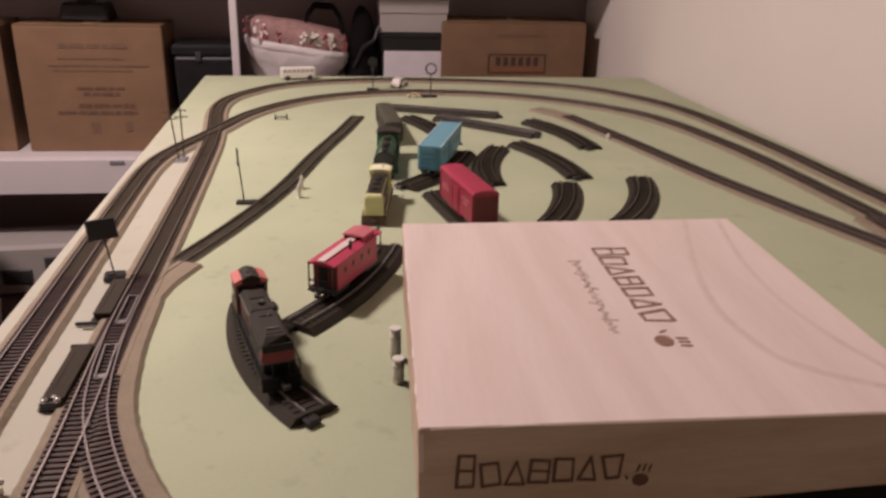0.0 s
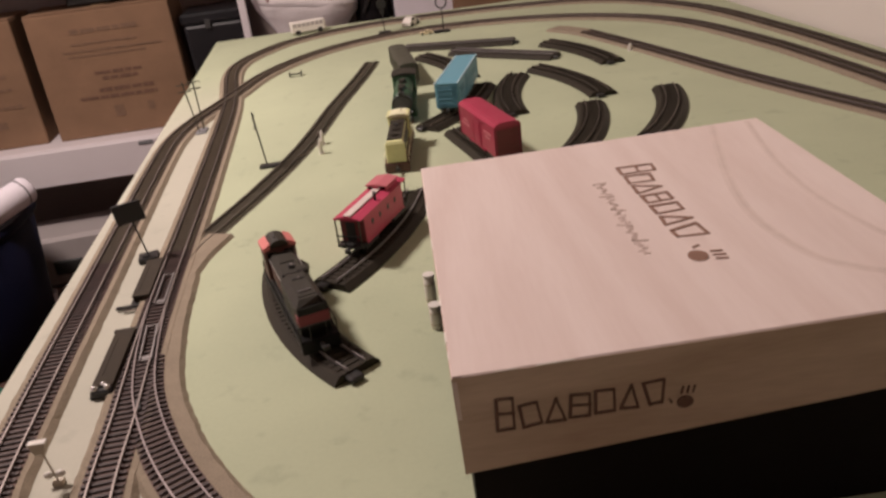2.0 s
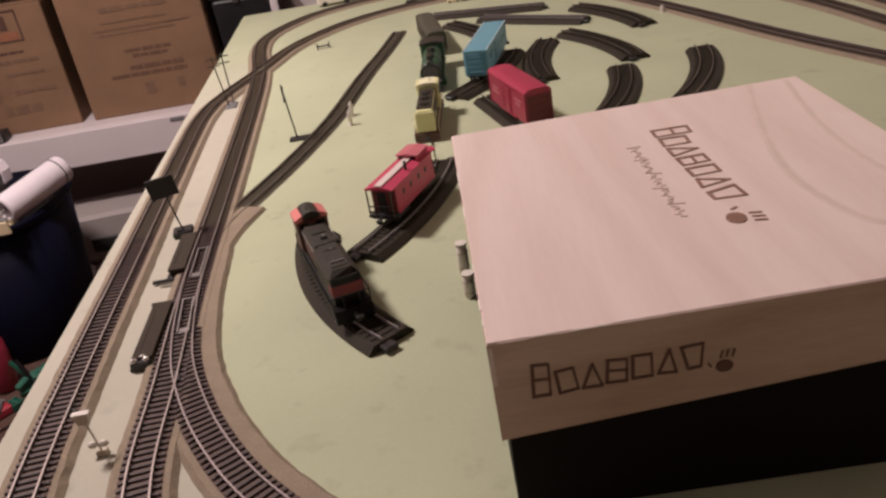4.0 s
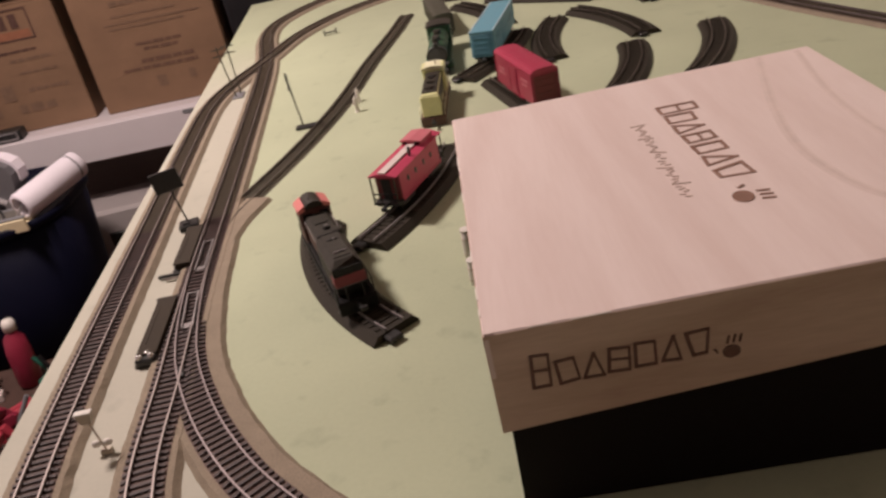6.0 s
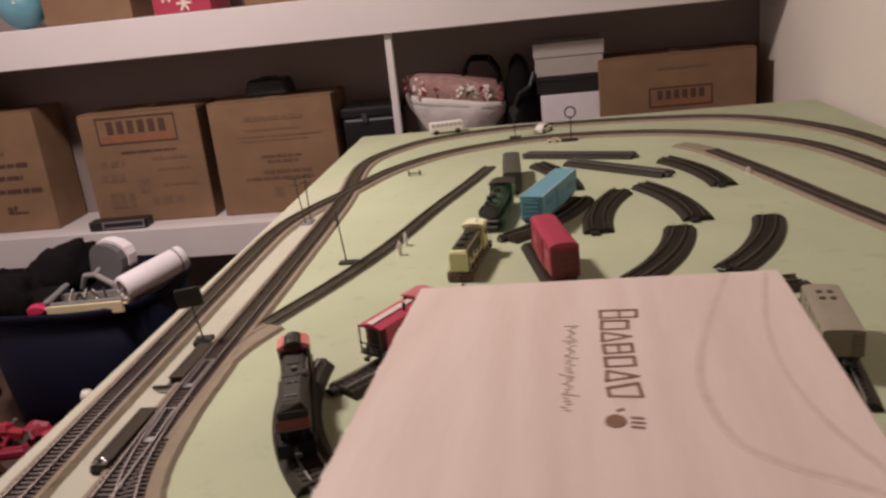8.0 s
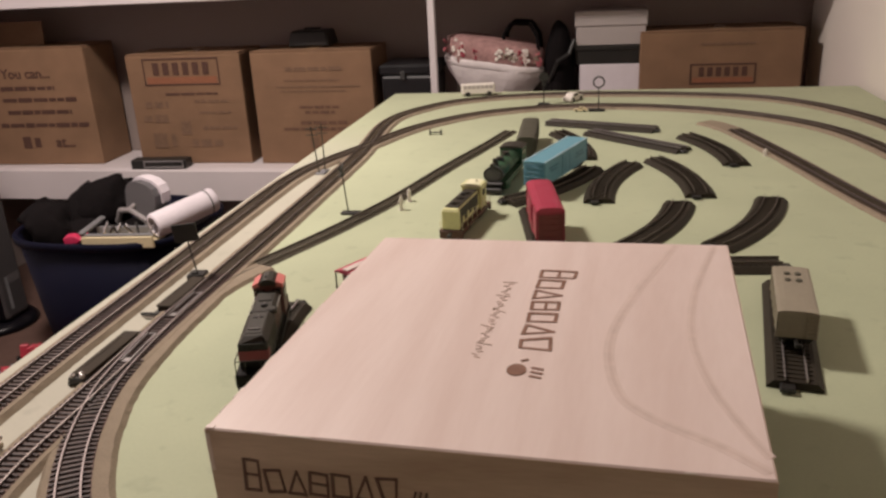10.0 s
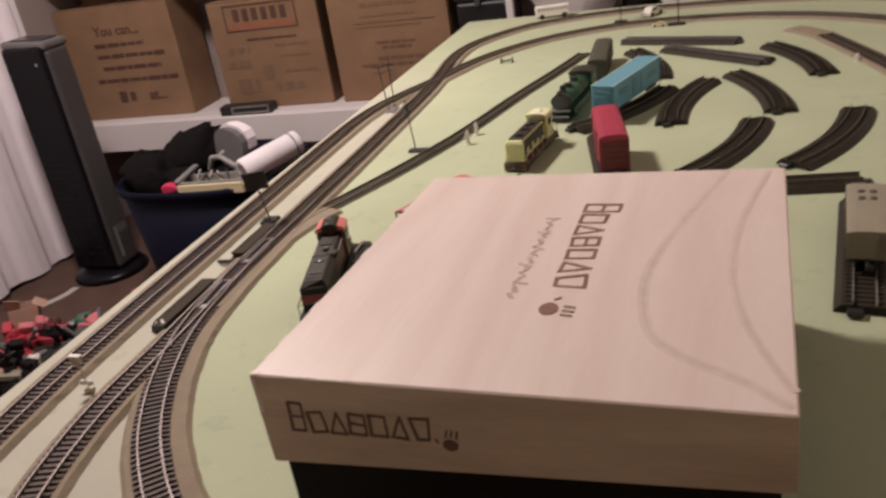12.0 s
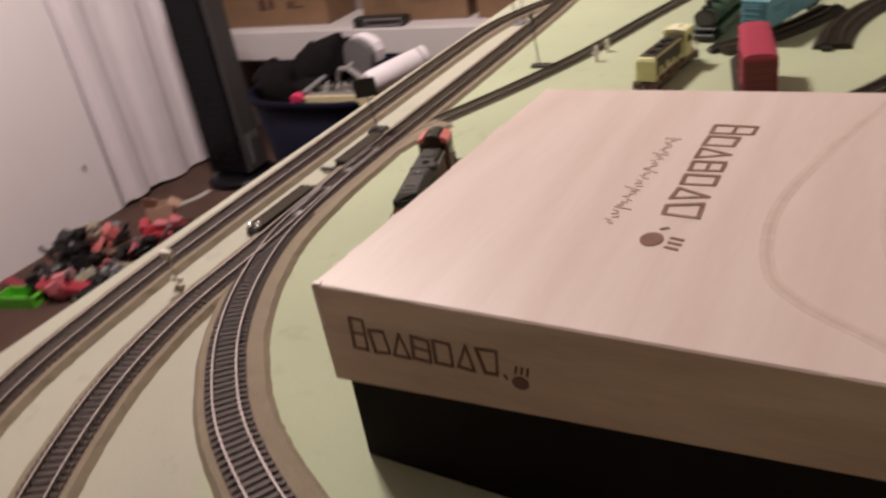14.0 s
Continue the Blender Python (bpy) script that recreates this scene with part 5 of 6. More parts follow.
pole_set()
billboard()
crossbuck()
signal(0.448, 2.226, 0.062, False)
signal(0.583, 2.139, 0.056, True)
yard_lamp()
figurine(0.289, 1.352, 20, 0.024)
figurine(0.291, 1.398, 70, 0.022)
figurine(0.880, 1.694, 10, 0.014)
bench()
car(0.519, 2.284, 62, M_WHITE, "white toy car beside the far track").scale = (1.25, 1.25, 1.3)
car(0.541, 2.138, 175, M_CREAM, "pale yellow toy car beside the crossing signal").scale = (0.62, 0.62, 0.62)
bus(0.258, 2.385, 12)
for x, y, hh in ((0.3880, 0.816, 0.022), (0.3890, 0.858, 0.030)):
    own = holder("toy_barrel", "small cream white plastic barrel with a flat lid beside the shoebox", "toy barrel", pose(x, y, T), group="toy barrels")
    bm = bmesh.new()
    lathe(bm, [(0.0, 0.0), (0.0046, 0.0), (0.0052, hh * 0.3), (0.0052, hh * 0.7), (0.0046, hh), (0.0, hh)], 18)
    part("barrel_body", bm, M_WHITE, own, smooth=True)
    part("barrel_lid", one(cyl, (0, 0, hh + 0.0008), 0.0054, 0.0022, "z", 18), M_WHITE, own, "white plastic lid")
    for z in (0.25, 0.75):
        bm = bmesh.new()
        cyl(bm, (0, 0, hh * z), 0.0055, 0.0012, "z", 18)
        part("hoop", bm, M_LAMPSHADE, own)


# ---- the shoebox ----
BOX_AT, BOX_TURN = (0.5335, 0.705), -3.8
LW, LD, LTOP = 0.297, 0.318, 0.1300
shoebox = holder("shoebox", "black shoebox with a wood-print lid standing on the board", "shoebox", pose(BOX_AT[0], BOX_AT[1], T, 0, 0, BOX_TURN))


def on_lid(x, y):
    v = Matrix.Rotation(radians(-BOX_TURN), 2) @ Vector((x - BOX_AT[0], y - BOX_AT[1]))
    return v.x, v.y


bm = bmesh.new()
tray(bm, LW - 0.012, LD - 0.012, 0.116, 0.003)
bmesh.ops.translate(bm, vec=(0, 0, 0.0006), verts=bm.verts)
part("base", bm, M_BOXBASE, shoebox, "matt black card base")
lid = part("lid", blocks(((0, 0, LTOP - 0.0012), (LW - 0.0006, LD - 0.0006, 0.0024), 0.0008)), M_LID, shoebox, "pale wood-print paper lid, worn at one corner")
lid.matrix_basis = Matrix.Translation((0, 0, LTOP)) @ Matrix.Rotation(radians(-1.1), 4, "Y") @ Matrix.Translation((0, 0, -LTOP))
# the skirt is cut lower at the west end to fit the camera's view
LOW_W, LOW_E, SK = 0.0660, 0.0845, 0.0024


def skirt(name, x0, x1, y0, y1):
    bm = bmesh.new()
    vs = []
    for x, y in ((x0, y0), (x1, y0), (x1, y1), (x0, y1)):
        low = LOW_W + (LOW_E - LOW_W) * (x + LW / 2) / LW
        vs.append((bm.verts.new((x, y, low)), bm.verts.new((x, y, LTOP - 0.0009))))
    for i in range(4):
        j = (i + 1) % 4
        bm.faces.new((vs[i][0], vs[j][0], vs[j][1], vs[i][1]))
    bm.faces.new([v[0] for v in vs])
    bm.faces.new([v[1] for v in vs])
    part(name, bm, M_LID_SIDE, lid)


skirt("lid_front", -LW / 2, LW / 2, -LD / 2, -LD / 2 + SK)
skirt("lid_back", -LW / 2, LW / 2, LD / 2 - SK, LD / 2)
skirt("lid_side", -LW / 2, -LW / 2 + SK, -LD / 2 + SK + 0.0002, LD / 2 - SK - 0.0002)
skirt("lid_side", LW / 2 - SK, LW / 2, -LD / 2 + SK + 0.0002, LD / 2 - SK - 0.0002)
part("worn_corner", blocks(((-LW / 2 + 0.0016, -LD / 2 - 0.0002, LTOP - 0.0150), (0.0024, 0.0005, 0.0240), 0.0001), ((-LW / 2 + 0.0030, -LD / 2 + 0.0022, LTOP + 0.0002), (0.0050, 0.0036, 0.0004), 0.0001)), M_LID, lid, "scuffed pale corner")

# pale strips: rubbed lid edges, with the west edge's sheen painted in
WEAR = random.Random(21)
for k in range(11):
    n = WEAR.uniform(0.004, 0.018)
    if k < 7:
        at, size = (-LW / 2 + 0.0004, WEAR.uniform(-LD / 2 + 0.02, LD / 2 - 0.02), LTOP - 0.0004), (WEAR.uniform(0.0008, 0.0014), n, 0.0009)
    else:
        at, size = (WEAR.uniform(-LW / 2 + 0.02, LW / 2 - 0.02), -LD / 2 + 0.0004, LTOP - 0.0004), (n, WEAR.uniform(0.0006, 0.0011), 0.0009)
    part("edge_wear_sheen", blocks((at, size, 0.0003)), M_PALE_EDGE, lid, "rubbed pale edge with sheen put into its colour")

PRINT = random.Random(7)


BLOCK = ((-0.5, -0.5), (0.5, -0.47), (0.44, 0.5), (-0.5, 0.5))
TENT = ((-0.52, -0.5), (0.52, -0.5), (0.05, 0.52))
WEDGE = ((-0.36, -0.5), (0.36, -0.5), (0.60, 0.5), (-0.60, 0.5))


def strokes(bm, pitch, height, place):
    """A row of plain hollow outlines, four-sided and three-sided, in place of a printed mark; place(u, v) gives a matrix."""
    for k, outline in enumerate((BLOCK, BLOCK, TENT, BLOCK, BLOCK, TENT, WEDGE)):
        w, hh = pitch * PRINT.uniform(0.66, 0.80), height * (0.92 if k else 1.30)
        t, m = pitch * 0.13, place(k * pitch + pitch * 0.3, hh / 2) @ Matrix.Rotation(radians(PRINT.uniform(-6, 6)), 4, "Z")
        rim = [(x * w, y * hh) for x, y in outline]
        runs = list(zip(rim, rim[1:] + rim[:1]))
        if k in (0, 3):
            runs.append(((-w / 2, 0.03 * hh), (w / 2, 0.03 * hh)))
        for n, (p, q) in enumerate(runs):
            dx, dy = q[0] - p[0], q[1] - p[1]
            box(bm, (0, 0, 0), (math.hypot(dx, dy) + t * 0.7, t * (1.0, 0.8, 0.92, 1.1, 0.75)[n], 0.0003), 0.0,
                m @ Matrix.Translation(((p[0] + q[0]) / 2, (p[1] + q[1]) / 2, 0.00003 * n)) @ Matrix.Rotation(math.atan2(dy, dx), 4, "Z"))


def paw(bm, place):
    for du, dv, ru, rv in ((0.004, 0.004, 0.0072, 0.0060),):
        vs = cyl(bm, (0, 0, 0), 1.0, 1.0, "z", 20)
        bmesh.ops.transform(bm, matrix=place(du, dv) @ Matrix.Diagonal((ru, rv, 0.0004, 1)), verts=vs)
    for k, (du, dv) in enumerate(((-0.0085, 0.0075), (0.0015, 0.0165), (0.0065, 0.0165), (0.0115, 0.0160))):
        box(bm, (0, 0, 0), (0.0018, 0.0075 if k else 0.005, 0.0004), 0.0, place(du, dv) @ Matrix.Rotation(radians(-14 if k else 28), 4, "Z"))


# marks on top run towards the near side, with their feet to the west
x0, y0 = on_lid(0.5445, 0.7920)
x1, y1 = on_lid(0.5385, 0.6290)
top_turn = Matrix.Rotation(math.atan2(y1 - y0, x1 - x0), 4, "Z")


def on_top(u, v):
    return Matrix.Translation((x0, y0, LTOP + 0.0003)) @ top_turn @ Matrix.Translation((u, v, 0))


bm = bmesh.new()
strokes(bm, 0.0197, 0.0205, on_top)
paw(bm, lambda u, v: on_top(u + 0.155, v - 0.002))
part("top_mark", bm, M_LID_TOPPRINT, lid, "brown printed mark of plain bars and a paw shape")["kind"] = "stuff"
bm = bmesh.new()
c0, c1 = on_lid(0.5225, 0.769), on_lid(0.5135, 0.648)
for k in range(34):
    u = k / 33
    box(bm, (c0[0] + (c1[0] - c0[0]) * u + 0.0016 * math.sin(k * 2.3), c0[1] + (c1[1] - c0[1]) * u, LTOP + 0.0003), (0.0042 if k % 7 else 0.011, 0.0010, 0.0004), 0.0, pose(0, 0, 0, 0, 0, 25 * math.sin(k * 1.7)))
part("script_mark", bm, M_LID_SCRIPT, lid, "thin faded script-like strokes")["kind"] = "stuff"


def on_front(u, v):
    return Matrix.Translation((-LW / 2 + 0.0215 + u, -LD / 2 - 0.0003, LTOP - 0.0382 + v + 0.032 * u)) @ Matrix.Rotation(radians(90), 4, "X")


bm = bmesh.new()
strokes(bm, 0.0133, 0.0155, on_front)
paw(bm, lambda u, v: on_front(u * 0.62 + 0.0975, v * 0.62 - 0.0050) @ Matrix.Diagonal((0.64, 0.64, 1, 1)))
part("front_mark", bm, M_LID_PRINT, lid, "dark brown printed mark of plain bars and a paw shape")["kind"] = "stuff"


def lid_curve(points, w, ink=M_LID_FAINT):
    bm = bmesh.new()
    sweep(bm, spline([on_lid(*p) for p in points], 0.006), [(-w, -0.0004), (-w, 0.0), (w, 0.0), (w, -0.0004)], LTOP + 0.00012)
    part("grain_line", bm, ink, lid, "faint curved printed grain line")


for ink, w, dx in ((M_LID_FAINT, 0.0034, 0.0), (M_LID_LINE, 0.0011, 0.0004)):
    lift = 0.0 if ink is M_LID_FAINT else 0.00006
    LTOP += lift
    lid_curve([(0.650 + dx, 0.852), (0.613 + dx, 0.746), (0.596 + dx, 0.673), (0.600 + dx, 0.612), (0.618 + dx, 0.585), (0.648, 0.563), (0.6705, 0.5405)], w, ink)
    lid_curve([(0.680 + dx, 0.848), (0.657 + dx, 0.759), (0.647 + dx, 0.685), (0.651 + dx, 0.625), (0.662, 0.580), (0.672, 0.552)], w * 0.8, ink)
    LTOP -= lift


# ---- cartons on the shelf ----
def words(text, size, material, parent, m, name="lettering"):
    cu = bpy.data.curves.new("letters", "FONT")
    cu.body, cu.size, cu.extrude, cu.offset = text, size, 0.0003, size * 0.022
    tmp = bpy.data.objects.new("letters", cu)
    scene.collection.objects.link(tmp)
    bpy.context.view_layer.update()
    me = bpy.data.meshes.new_from_object(tmp.evaluated_get(bpy.context.evaluated_depsgraph_get()))
    bpy.data.objects.remove(tmp)
    me.materials.clear()
    me.materials.append(material)
    ob = new(name, me)
    ob.parent = parent
    ob.matrix_basis = m
    return ob


def carton(x0, x1, y, z, h, d, label, rz=0.0):
    """A closed cardboard box: body, top flaps with a seam, tape."""
    w = x1 - x0
    own = holder("cardboard_box", label, "cardboard box", pose((x0 + x1) / 2, y, z, 0, 0, rz), group="cardboard boxes")
    bm = bmesh.new()
    box(bm, (0, d / 2, h / 2), (w, d, h), 0.004, segs=2)
    es = [e for e in bm.edges if e.calc_length() > 0.15]
    bmesh.ops.subdivide_edges(bm, edges=es, cuts=6, use_grid_fill=True)
    for v in bm.verts:
        bulge = (1 - (2 * v.co.x / w) ** 2) * max(0.0, 1 - (2 * v.co.z / h - 1) ** 2)
        v.co.y += (-0.0012 if v.co.y < d / 2 else 0.0012) * bulge + 0.0008 * noise.noise(v.co * 9 + Vector((x0 * 31, 0, 0)))
    part("body", bm, M_CARTON, own, smooth=False)
    for s in (-1, 1):
        bm = bmesh.new()
        box(bm, (0, d / 2 + s * d / 4, h + 0.0022), (w - 0.004, d / 2 - 0.003, 0.0035), 0.0008, pose(0, 0, 0, 0.8 * s, 0, 0))
        part("top_flap", bm, M_CARTON, own)
    bm = bmesh.new()
    box(bm, (0, d / 2, h + 0.0058), (0.050, d - 0.006, 0.0006))
    part("tape", bm, M_TAPE, own, "strip of shiny packing tape")
    return own


def bars(own, rows, material, y=-0.0021, name="print_block"):
    """Bars for lines of print that cannot be read: (centre x, z, length, height)."""
    bm = bmesh.new()
    for cx, z, n, hh in rows:
        u = cx - n / 2
        while u < cx + n / 2 - 0.004:
            k = min(PRINT.uniform(0.020, 0.060), cx + n / 2 - u)
            box(bm, (u + k / 2, y, z), (k * 0.97, 0.0006, hh * PRINT.uniform(0.7, 1.0)))
            u += k + hh * 0.28
    part(name, bm, material, own)["kind"] = "stuff"


def framed_mark(own, cx, z, w, h, y=-0.0021):
    """A framed printed panel with plain bars in it."""
    bm = bmesh.new()
    t = 0.005
    for c, s in (((cx, y, z + h / 2), (w, 0.0006, t)), ((cx, y, z - h / 2), (w, 0.0006, t)), ((cx - w / 2, y, z), (t, 0.0006, h + t)), ((cx + w / 2, y, z), (t, 0.0006, h + t))):
        box(bm, c, s)
    n = 6
    for k in range(n):
        box(bm, (cx - w * 0.40 + w * 0.80 * (k + 0.5) / n, y - 0.0004, z + h * 0.12), (w * 0.80 / n * 0.62, 0.0006, h * 0.48))
    part("printed_panel", bm, M_PRINT, own, "framed brown printed panel of plain bars")
    bm = bmesh.new()
    box(bm, (cx, y + 0.0002, z - h * 0.32), (w * 0.94, 0.0006, h * 0.26))
    part("printed_band", bm, M_PRINT_ORANGE, own)


FRONT, ZS = 2.835, SHELF_Z + 0.0005
b1 = carton(-0.600, -0.166, FRONT, ZS, 0.388, 0.20, "brown cardboard moving box with faded brown print, taped shut", -0.6)
bars(b1, [(0.01, 0.330, 0.205, 0.017), (0.00, 0.292, 0.20, 0.006), (0.02, 0.270, 0.30, 0.006), (0.0, 0.255, 0.24, 0.005)], M_PRINT_FAINT)
bars(b1, [(0.02, 0.200, 0.15, 0.012), (0.02, 0.182, 0.11, 0.012), (0.03, 0.146, 0.17, 0.013), (0.0, 0.124, 0.24, 0.013)], M_PRINT_MID)
bars(b1, [(-0.01, 0.075, 0.03, 0.040), (0.09, 0.080, 0.02, 0.040)], M_PRINT_FAINT)
b2 = carton(-1.072, -0.640, FRONT + 0.005, ZS, 0.388, 0.20, "brown cardboard moving box with a framed printed panel", 0.8)
framed_mark(b2, -0.008, 0.330, 0.282, 0.090)
bars(b2, [(0.02, 0.252, 0.20, 0.009)], M_PRINT)
bars(b2, [(-0.12, 0.215, 0.09, 0.030), (0.09, 0.225, 0.13, 0.012), (-0.13, 0.165, 0.10, 0.030), (0.10, 0.185, 0.12, 0.010), (0.11, 0.130, 0.13, 0.014), (-0.11, 0.085, 0.09, 0.060), (0.06, 0.075, 0.13, 0.030), (-0.02, 0.130, 0.04, 0.05)], M_PRINT_FAINT)
b0 = carton(-1.730, -1.225, FRONT - 0.015, ZS, 0.425, 0.20, "brown cardboard moving box with lines of dark print", 1.5)
words("You can...", 0.050, M_PRINT, b0, Matrix.Translation((-0.090, -0.0022, 0.322)) @ Matrix.Rotation(radians(90), 4, "X"))
bars(b0, [(0.005, 0.285, 0.22, 0.017), (0.045, 0.243, 0.30, 0.017), (0.035, 0.198, 0.26, 0.017), (0.045, 0.150, 0.36, 0.017), (-0.015, 0.085, 0.09, 0.050)], M_PRINT)
words("at...", 0.055, M_PRINT, b0, Matrix.Translation((0.075, -0.0022, 0.068)) @ Matrix.Rotation(radians(90), 4, "X"))
b3 = carton(0.705, 1.185, FRONT - 0.015, ZS, 0.415, 0.20, "brown cardboard moving box with a framed printed panel", 0.4)
framed_mark(b3, 0.010, 0.288, 0.190, 0.058)
bars(b3, [(0.02, 0.378, 0.16, 0.008)], M_PRINT_FAINT)


def raised_flap(own, at, s, tilt):
    bm = bmesh.new()
    box(bm, at, s, 0.001, pose(0, 0, 0, tilt, 0, 0))
    part("raised_flap", bm, M_CARTON, own, "raised brown cardboard flap")


raised_flap(b0, (-0.065, 0.10, 0.470), (0.22, 0.004, 0.090), -6)

# things on top of and between the cartons
own = holder("storage_case", "small black plastic case on a cardboard box", "storage case", pose(-0.405, FRONT + 0.12, ZS + 0.396))
bm = bmesh.new()
box(bm, (0, 0, 0.027), (0.15, 0.12, 0.052), 0.006, taper=0.84)
part("case_body", bm, M_BLACK, own)
part("handle", blocks(((0, 0, 0.057), (0.06, 0.014, 0.007), 0.002)), M_BLACK, own)

own = holder("storage_bin", "dark plastic storage bin with a snap lid", "storage bin", pose(-0.048, FRONT + 0.015, ZS))
bm = bmesh.new()
box(bm, (0, 0.09, 0.150), (0.175, 0.18, 0.300), 0.010, taper=1.06, segs=2)
part("bin_body", bm, M_BIN, own)
part("bin_lid", blocks(((0, 0.09, 0.318), (0.195, 0.20, 0.034), 0.007)), M_BIN, own)
for k in range(4):
    part("bin_rib", blocks(((-0.06 + 0.04 * k, -0.0015, 0.17), (0.008, 0.004, 0.22), 0.0015)), M_BIN, own)
part("latch", blocks(((-0.015, -0.013, 0.300), (0.018, 0.006, 0.028), 0.002)), M_DARK, own)


def soft_bag():
    own = holder("tote_bag", "stuffed white cloth tote bag with a pink floral top", "tote bag", pose(0.245, FRONT + 0.06, ZS))

    def drape(bm, amp, freq):
        for v in bm.verts:
            v.co += Vector((0.010, 0.010, 0.004)) * amp * noise.noise(v.co * freq)
            v.co.z = 0.94 * (v.co.z - 0.026 * v.co.x / 0.165 * (v.co.z / 0.36))
        return bm

    bm = one(lathe, [(0.0, 0.0), (0.46, 0.0), (0.52, 0.05), (0.53, 0.17), (0.62, 0.240), (0.83, 0.285), (0.97, 0.318), (1.0, 0.345), (0.97, 0.362), (0.0, 0.362)], 48, 0.165, 0.105, 2.8)
    part("bag_body", drape(bm, 0.9, 17), M_BAGWHITE, own, smooth=True)
    bm = one(lathe, [(0.985, 0.336), (1.012, 0.340), (1.014, 0.358), (0.985, 0.362), (0.985, 0.336)], 48, 0.165, 0.105, 2.8)
    part("hem", drape(bm, 0.5, 17), M_BAGWHITE, own, "folded white hem", smooth=True)
    bm = one(lathe, [(0.94, 0.345), (0.985, 0.352), (1.0, 0.385), (0.975, 0.418), (0.80, 0.430), (0.4, 0.436), (0.0, 0.437)], 48, 0.162, 0.102, 2.8)
    part("floral_lining", drape(bm, 1.1, 23), M_FLORAL, own, "crumpled pink floral cloth", smooth=True)
    rr = random.Random(3)
    for k in range(26):
        a = rr.uniform(math.pi * 1.06, math.pi * 1.94)
        big = 1.5 if k % 5 == 3 else 0.9
        bm = bmesh.new()
        px, py = 0.163 * math.copysign(abs(math.cos(a)) ** 0.75, math.cos(a)), -0.103 * abs(math.sin(a)) ** 0.55
        for q in range(5):
            b = q * 2 * math.pi / 5
            ball(bm, (px + 0.0056 * big * math.cos(b), py, 0.364 - 0.026 * px / 0.165 + 0.0056 * big * math.sin(b) + rr.uniform(-0.018, 0.022)), (0.0046 * big, 0.0030, 0.0046 * big), 1)
        part("petal_print", bm, (M_PETAL, M_TOYPINK, M_GREYCAR, M_WHITE, M_RED_DEEP)[k % 5], own)
    for s in (-1, 1):
        bm = bmesh.new()
        pts = [(-0.06, 0.36), (-0.055, 0.45), (-0.03, 0.485), (0.03, 0.480), (0.055, 0.44), (0.06, 0.35)]
        for a, b in zip(pts, pts[1:]):
            rod(bm, (a[0] + 0.085, s * 0.06 + 0.03, a[1] - 0.03), (b[0] + 0.085, s * 0.06 + 0.03, b[1] - 0.03), 0.006, 8)
        part("strap", bm, M_CLOTH, own)


soft_bag()

own = holder("backpack", "slumped black cloth backpack on the shelf", "backpack", pose(0.452, FRONT + 0.07, ZS))
bm = bmesh.new()
ball(bm, (0, 0, 0.23), (0.055, 0.09, 0.23), 4)
for v in bm.verts:
    v.co += Vector((0.012, 0.014, 0.016)) * noise.noise(v.co * 14)
    v.co.z = max(v.co.z, 0.0005)
part("pack", bm, M_CLOTH, own, smooth=True)
bm = bmesh.new()
ball(bm, (-0.005, -0.082, 0.17), (0.040, 0.030, 0.11), 3)
part("front_pocket", bm, M_CLOTH, own, smooth=True)
bm = bmesh.new()
for a, b in (((-0.03, -0.085, 0.27), (0.0, -0.10, 0.34)), ((0.0, -0.10, 0.34), (0.035, -0.09, 0.36)), ((0.035, -0.09, 0.36), (0.05, -0.07, 0.40))):
    rod(bm, a, b, 0.006, 8)
part("strap", bm, M_BLACK, own)


def lidded(x0, x1, z, h, material, label, lid_h, d=0.19):
    own = holder("shoe_carton", label, "shoe carton", pose((x0 + x1) / 2, FRONT, z), group="stacked shoe cartons")
    w = x1 - x0
    part("carton_base", blocks(((0, d / 2, h / 2 - 0.002), (w - 0.008, d - 0.008, h - 0.006), 0.002)), material, own)
    part("carton_lid", blocks(((0, d / 2, h - lid_h / 2), (w, d, lid_h), 0.002)), material, own)
    return own


lidded(0.520, 0.712, ZS, 0.322, M_LILAC, "tall white card carton at the bottom of a stack", 0.10)
lidded(0.502, 0.726, ZS + 0.3225, 0.057, M_BLACK, "flat black carton between two white ones", 0.014)
# white carton greyed: the shadow on it is put into the card colour
lidded(0.504, 0.726, ZS + 0.380, 0.105, M_DIMCARD, "white card carton topping a stack, its shade put into grey", 0.045)

# a small tray on the shelf edge
own = holder("cassette_tray", "small black and silver plastic tray on the shelf edge", "plastic tray", pose(-0.965, SHELF_Y + 0.040, ZS, 0, 0, 3))
part("tray_body", blocks(((0, 0, 0.015), (0.21, 0.055, 0.034), 0.003)), M_BLACK, own)
for c, s in (((0.02, -0.0290, 0.027), (0.150, 0.003, 0.005)), ((0.02, -0.0290, 0.006), (0.150, 0.003, 0.005)), ((-0.053, -0.0290, 0.0165), (0.005, 0.003, 0.026)), ((0.093, -0.0290, 0.0165), (0.005, 0.003, 0.026))):
    part("silver_frame", blocks((c, s, 0.0006)), M_SILVER, own)

# upper shelf
US = UPPER_Z + 0.0005
own = holder("gift_box", "red gift box with a white snowflake pattern on the upper shelf", "gift box", pose(-0.60, FRONT - 0.03, US, 0, 0, -4))
part("gift_body", blocks(((0, 0.07, 0.060), (0.20, 0.15, 0.118), 0.002)), M_RED, own)
part("gift_lid", blocks(((0, 0.07, 0.128), (0.21, 0.16, 0.034), 0.002)), M_RED, own)
bm = bmesh.new()
for cx, cz in ((-0.05, 0.06), (0.045, 0.085), (0.01, 0.030)):
    for k in range(3):
        box(bm, (cx, -0.0060, cz), (0.052, 0.0006, 0.007), 0.0, pose(0, 0, 0, 0, 60 * k, 0))
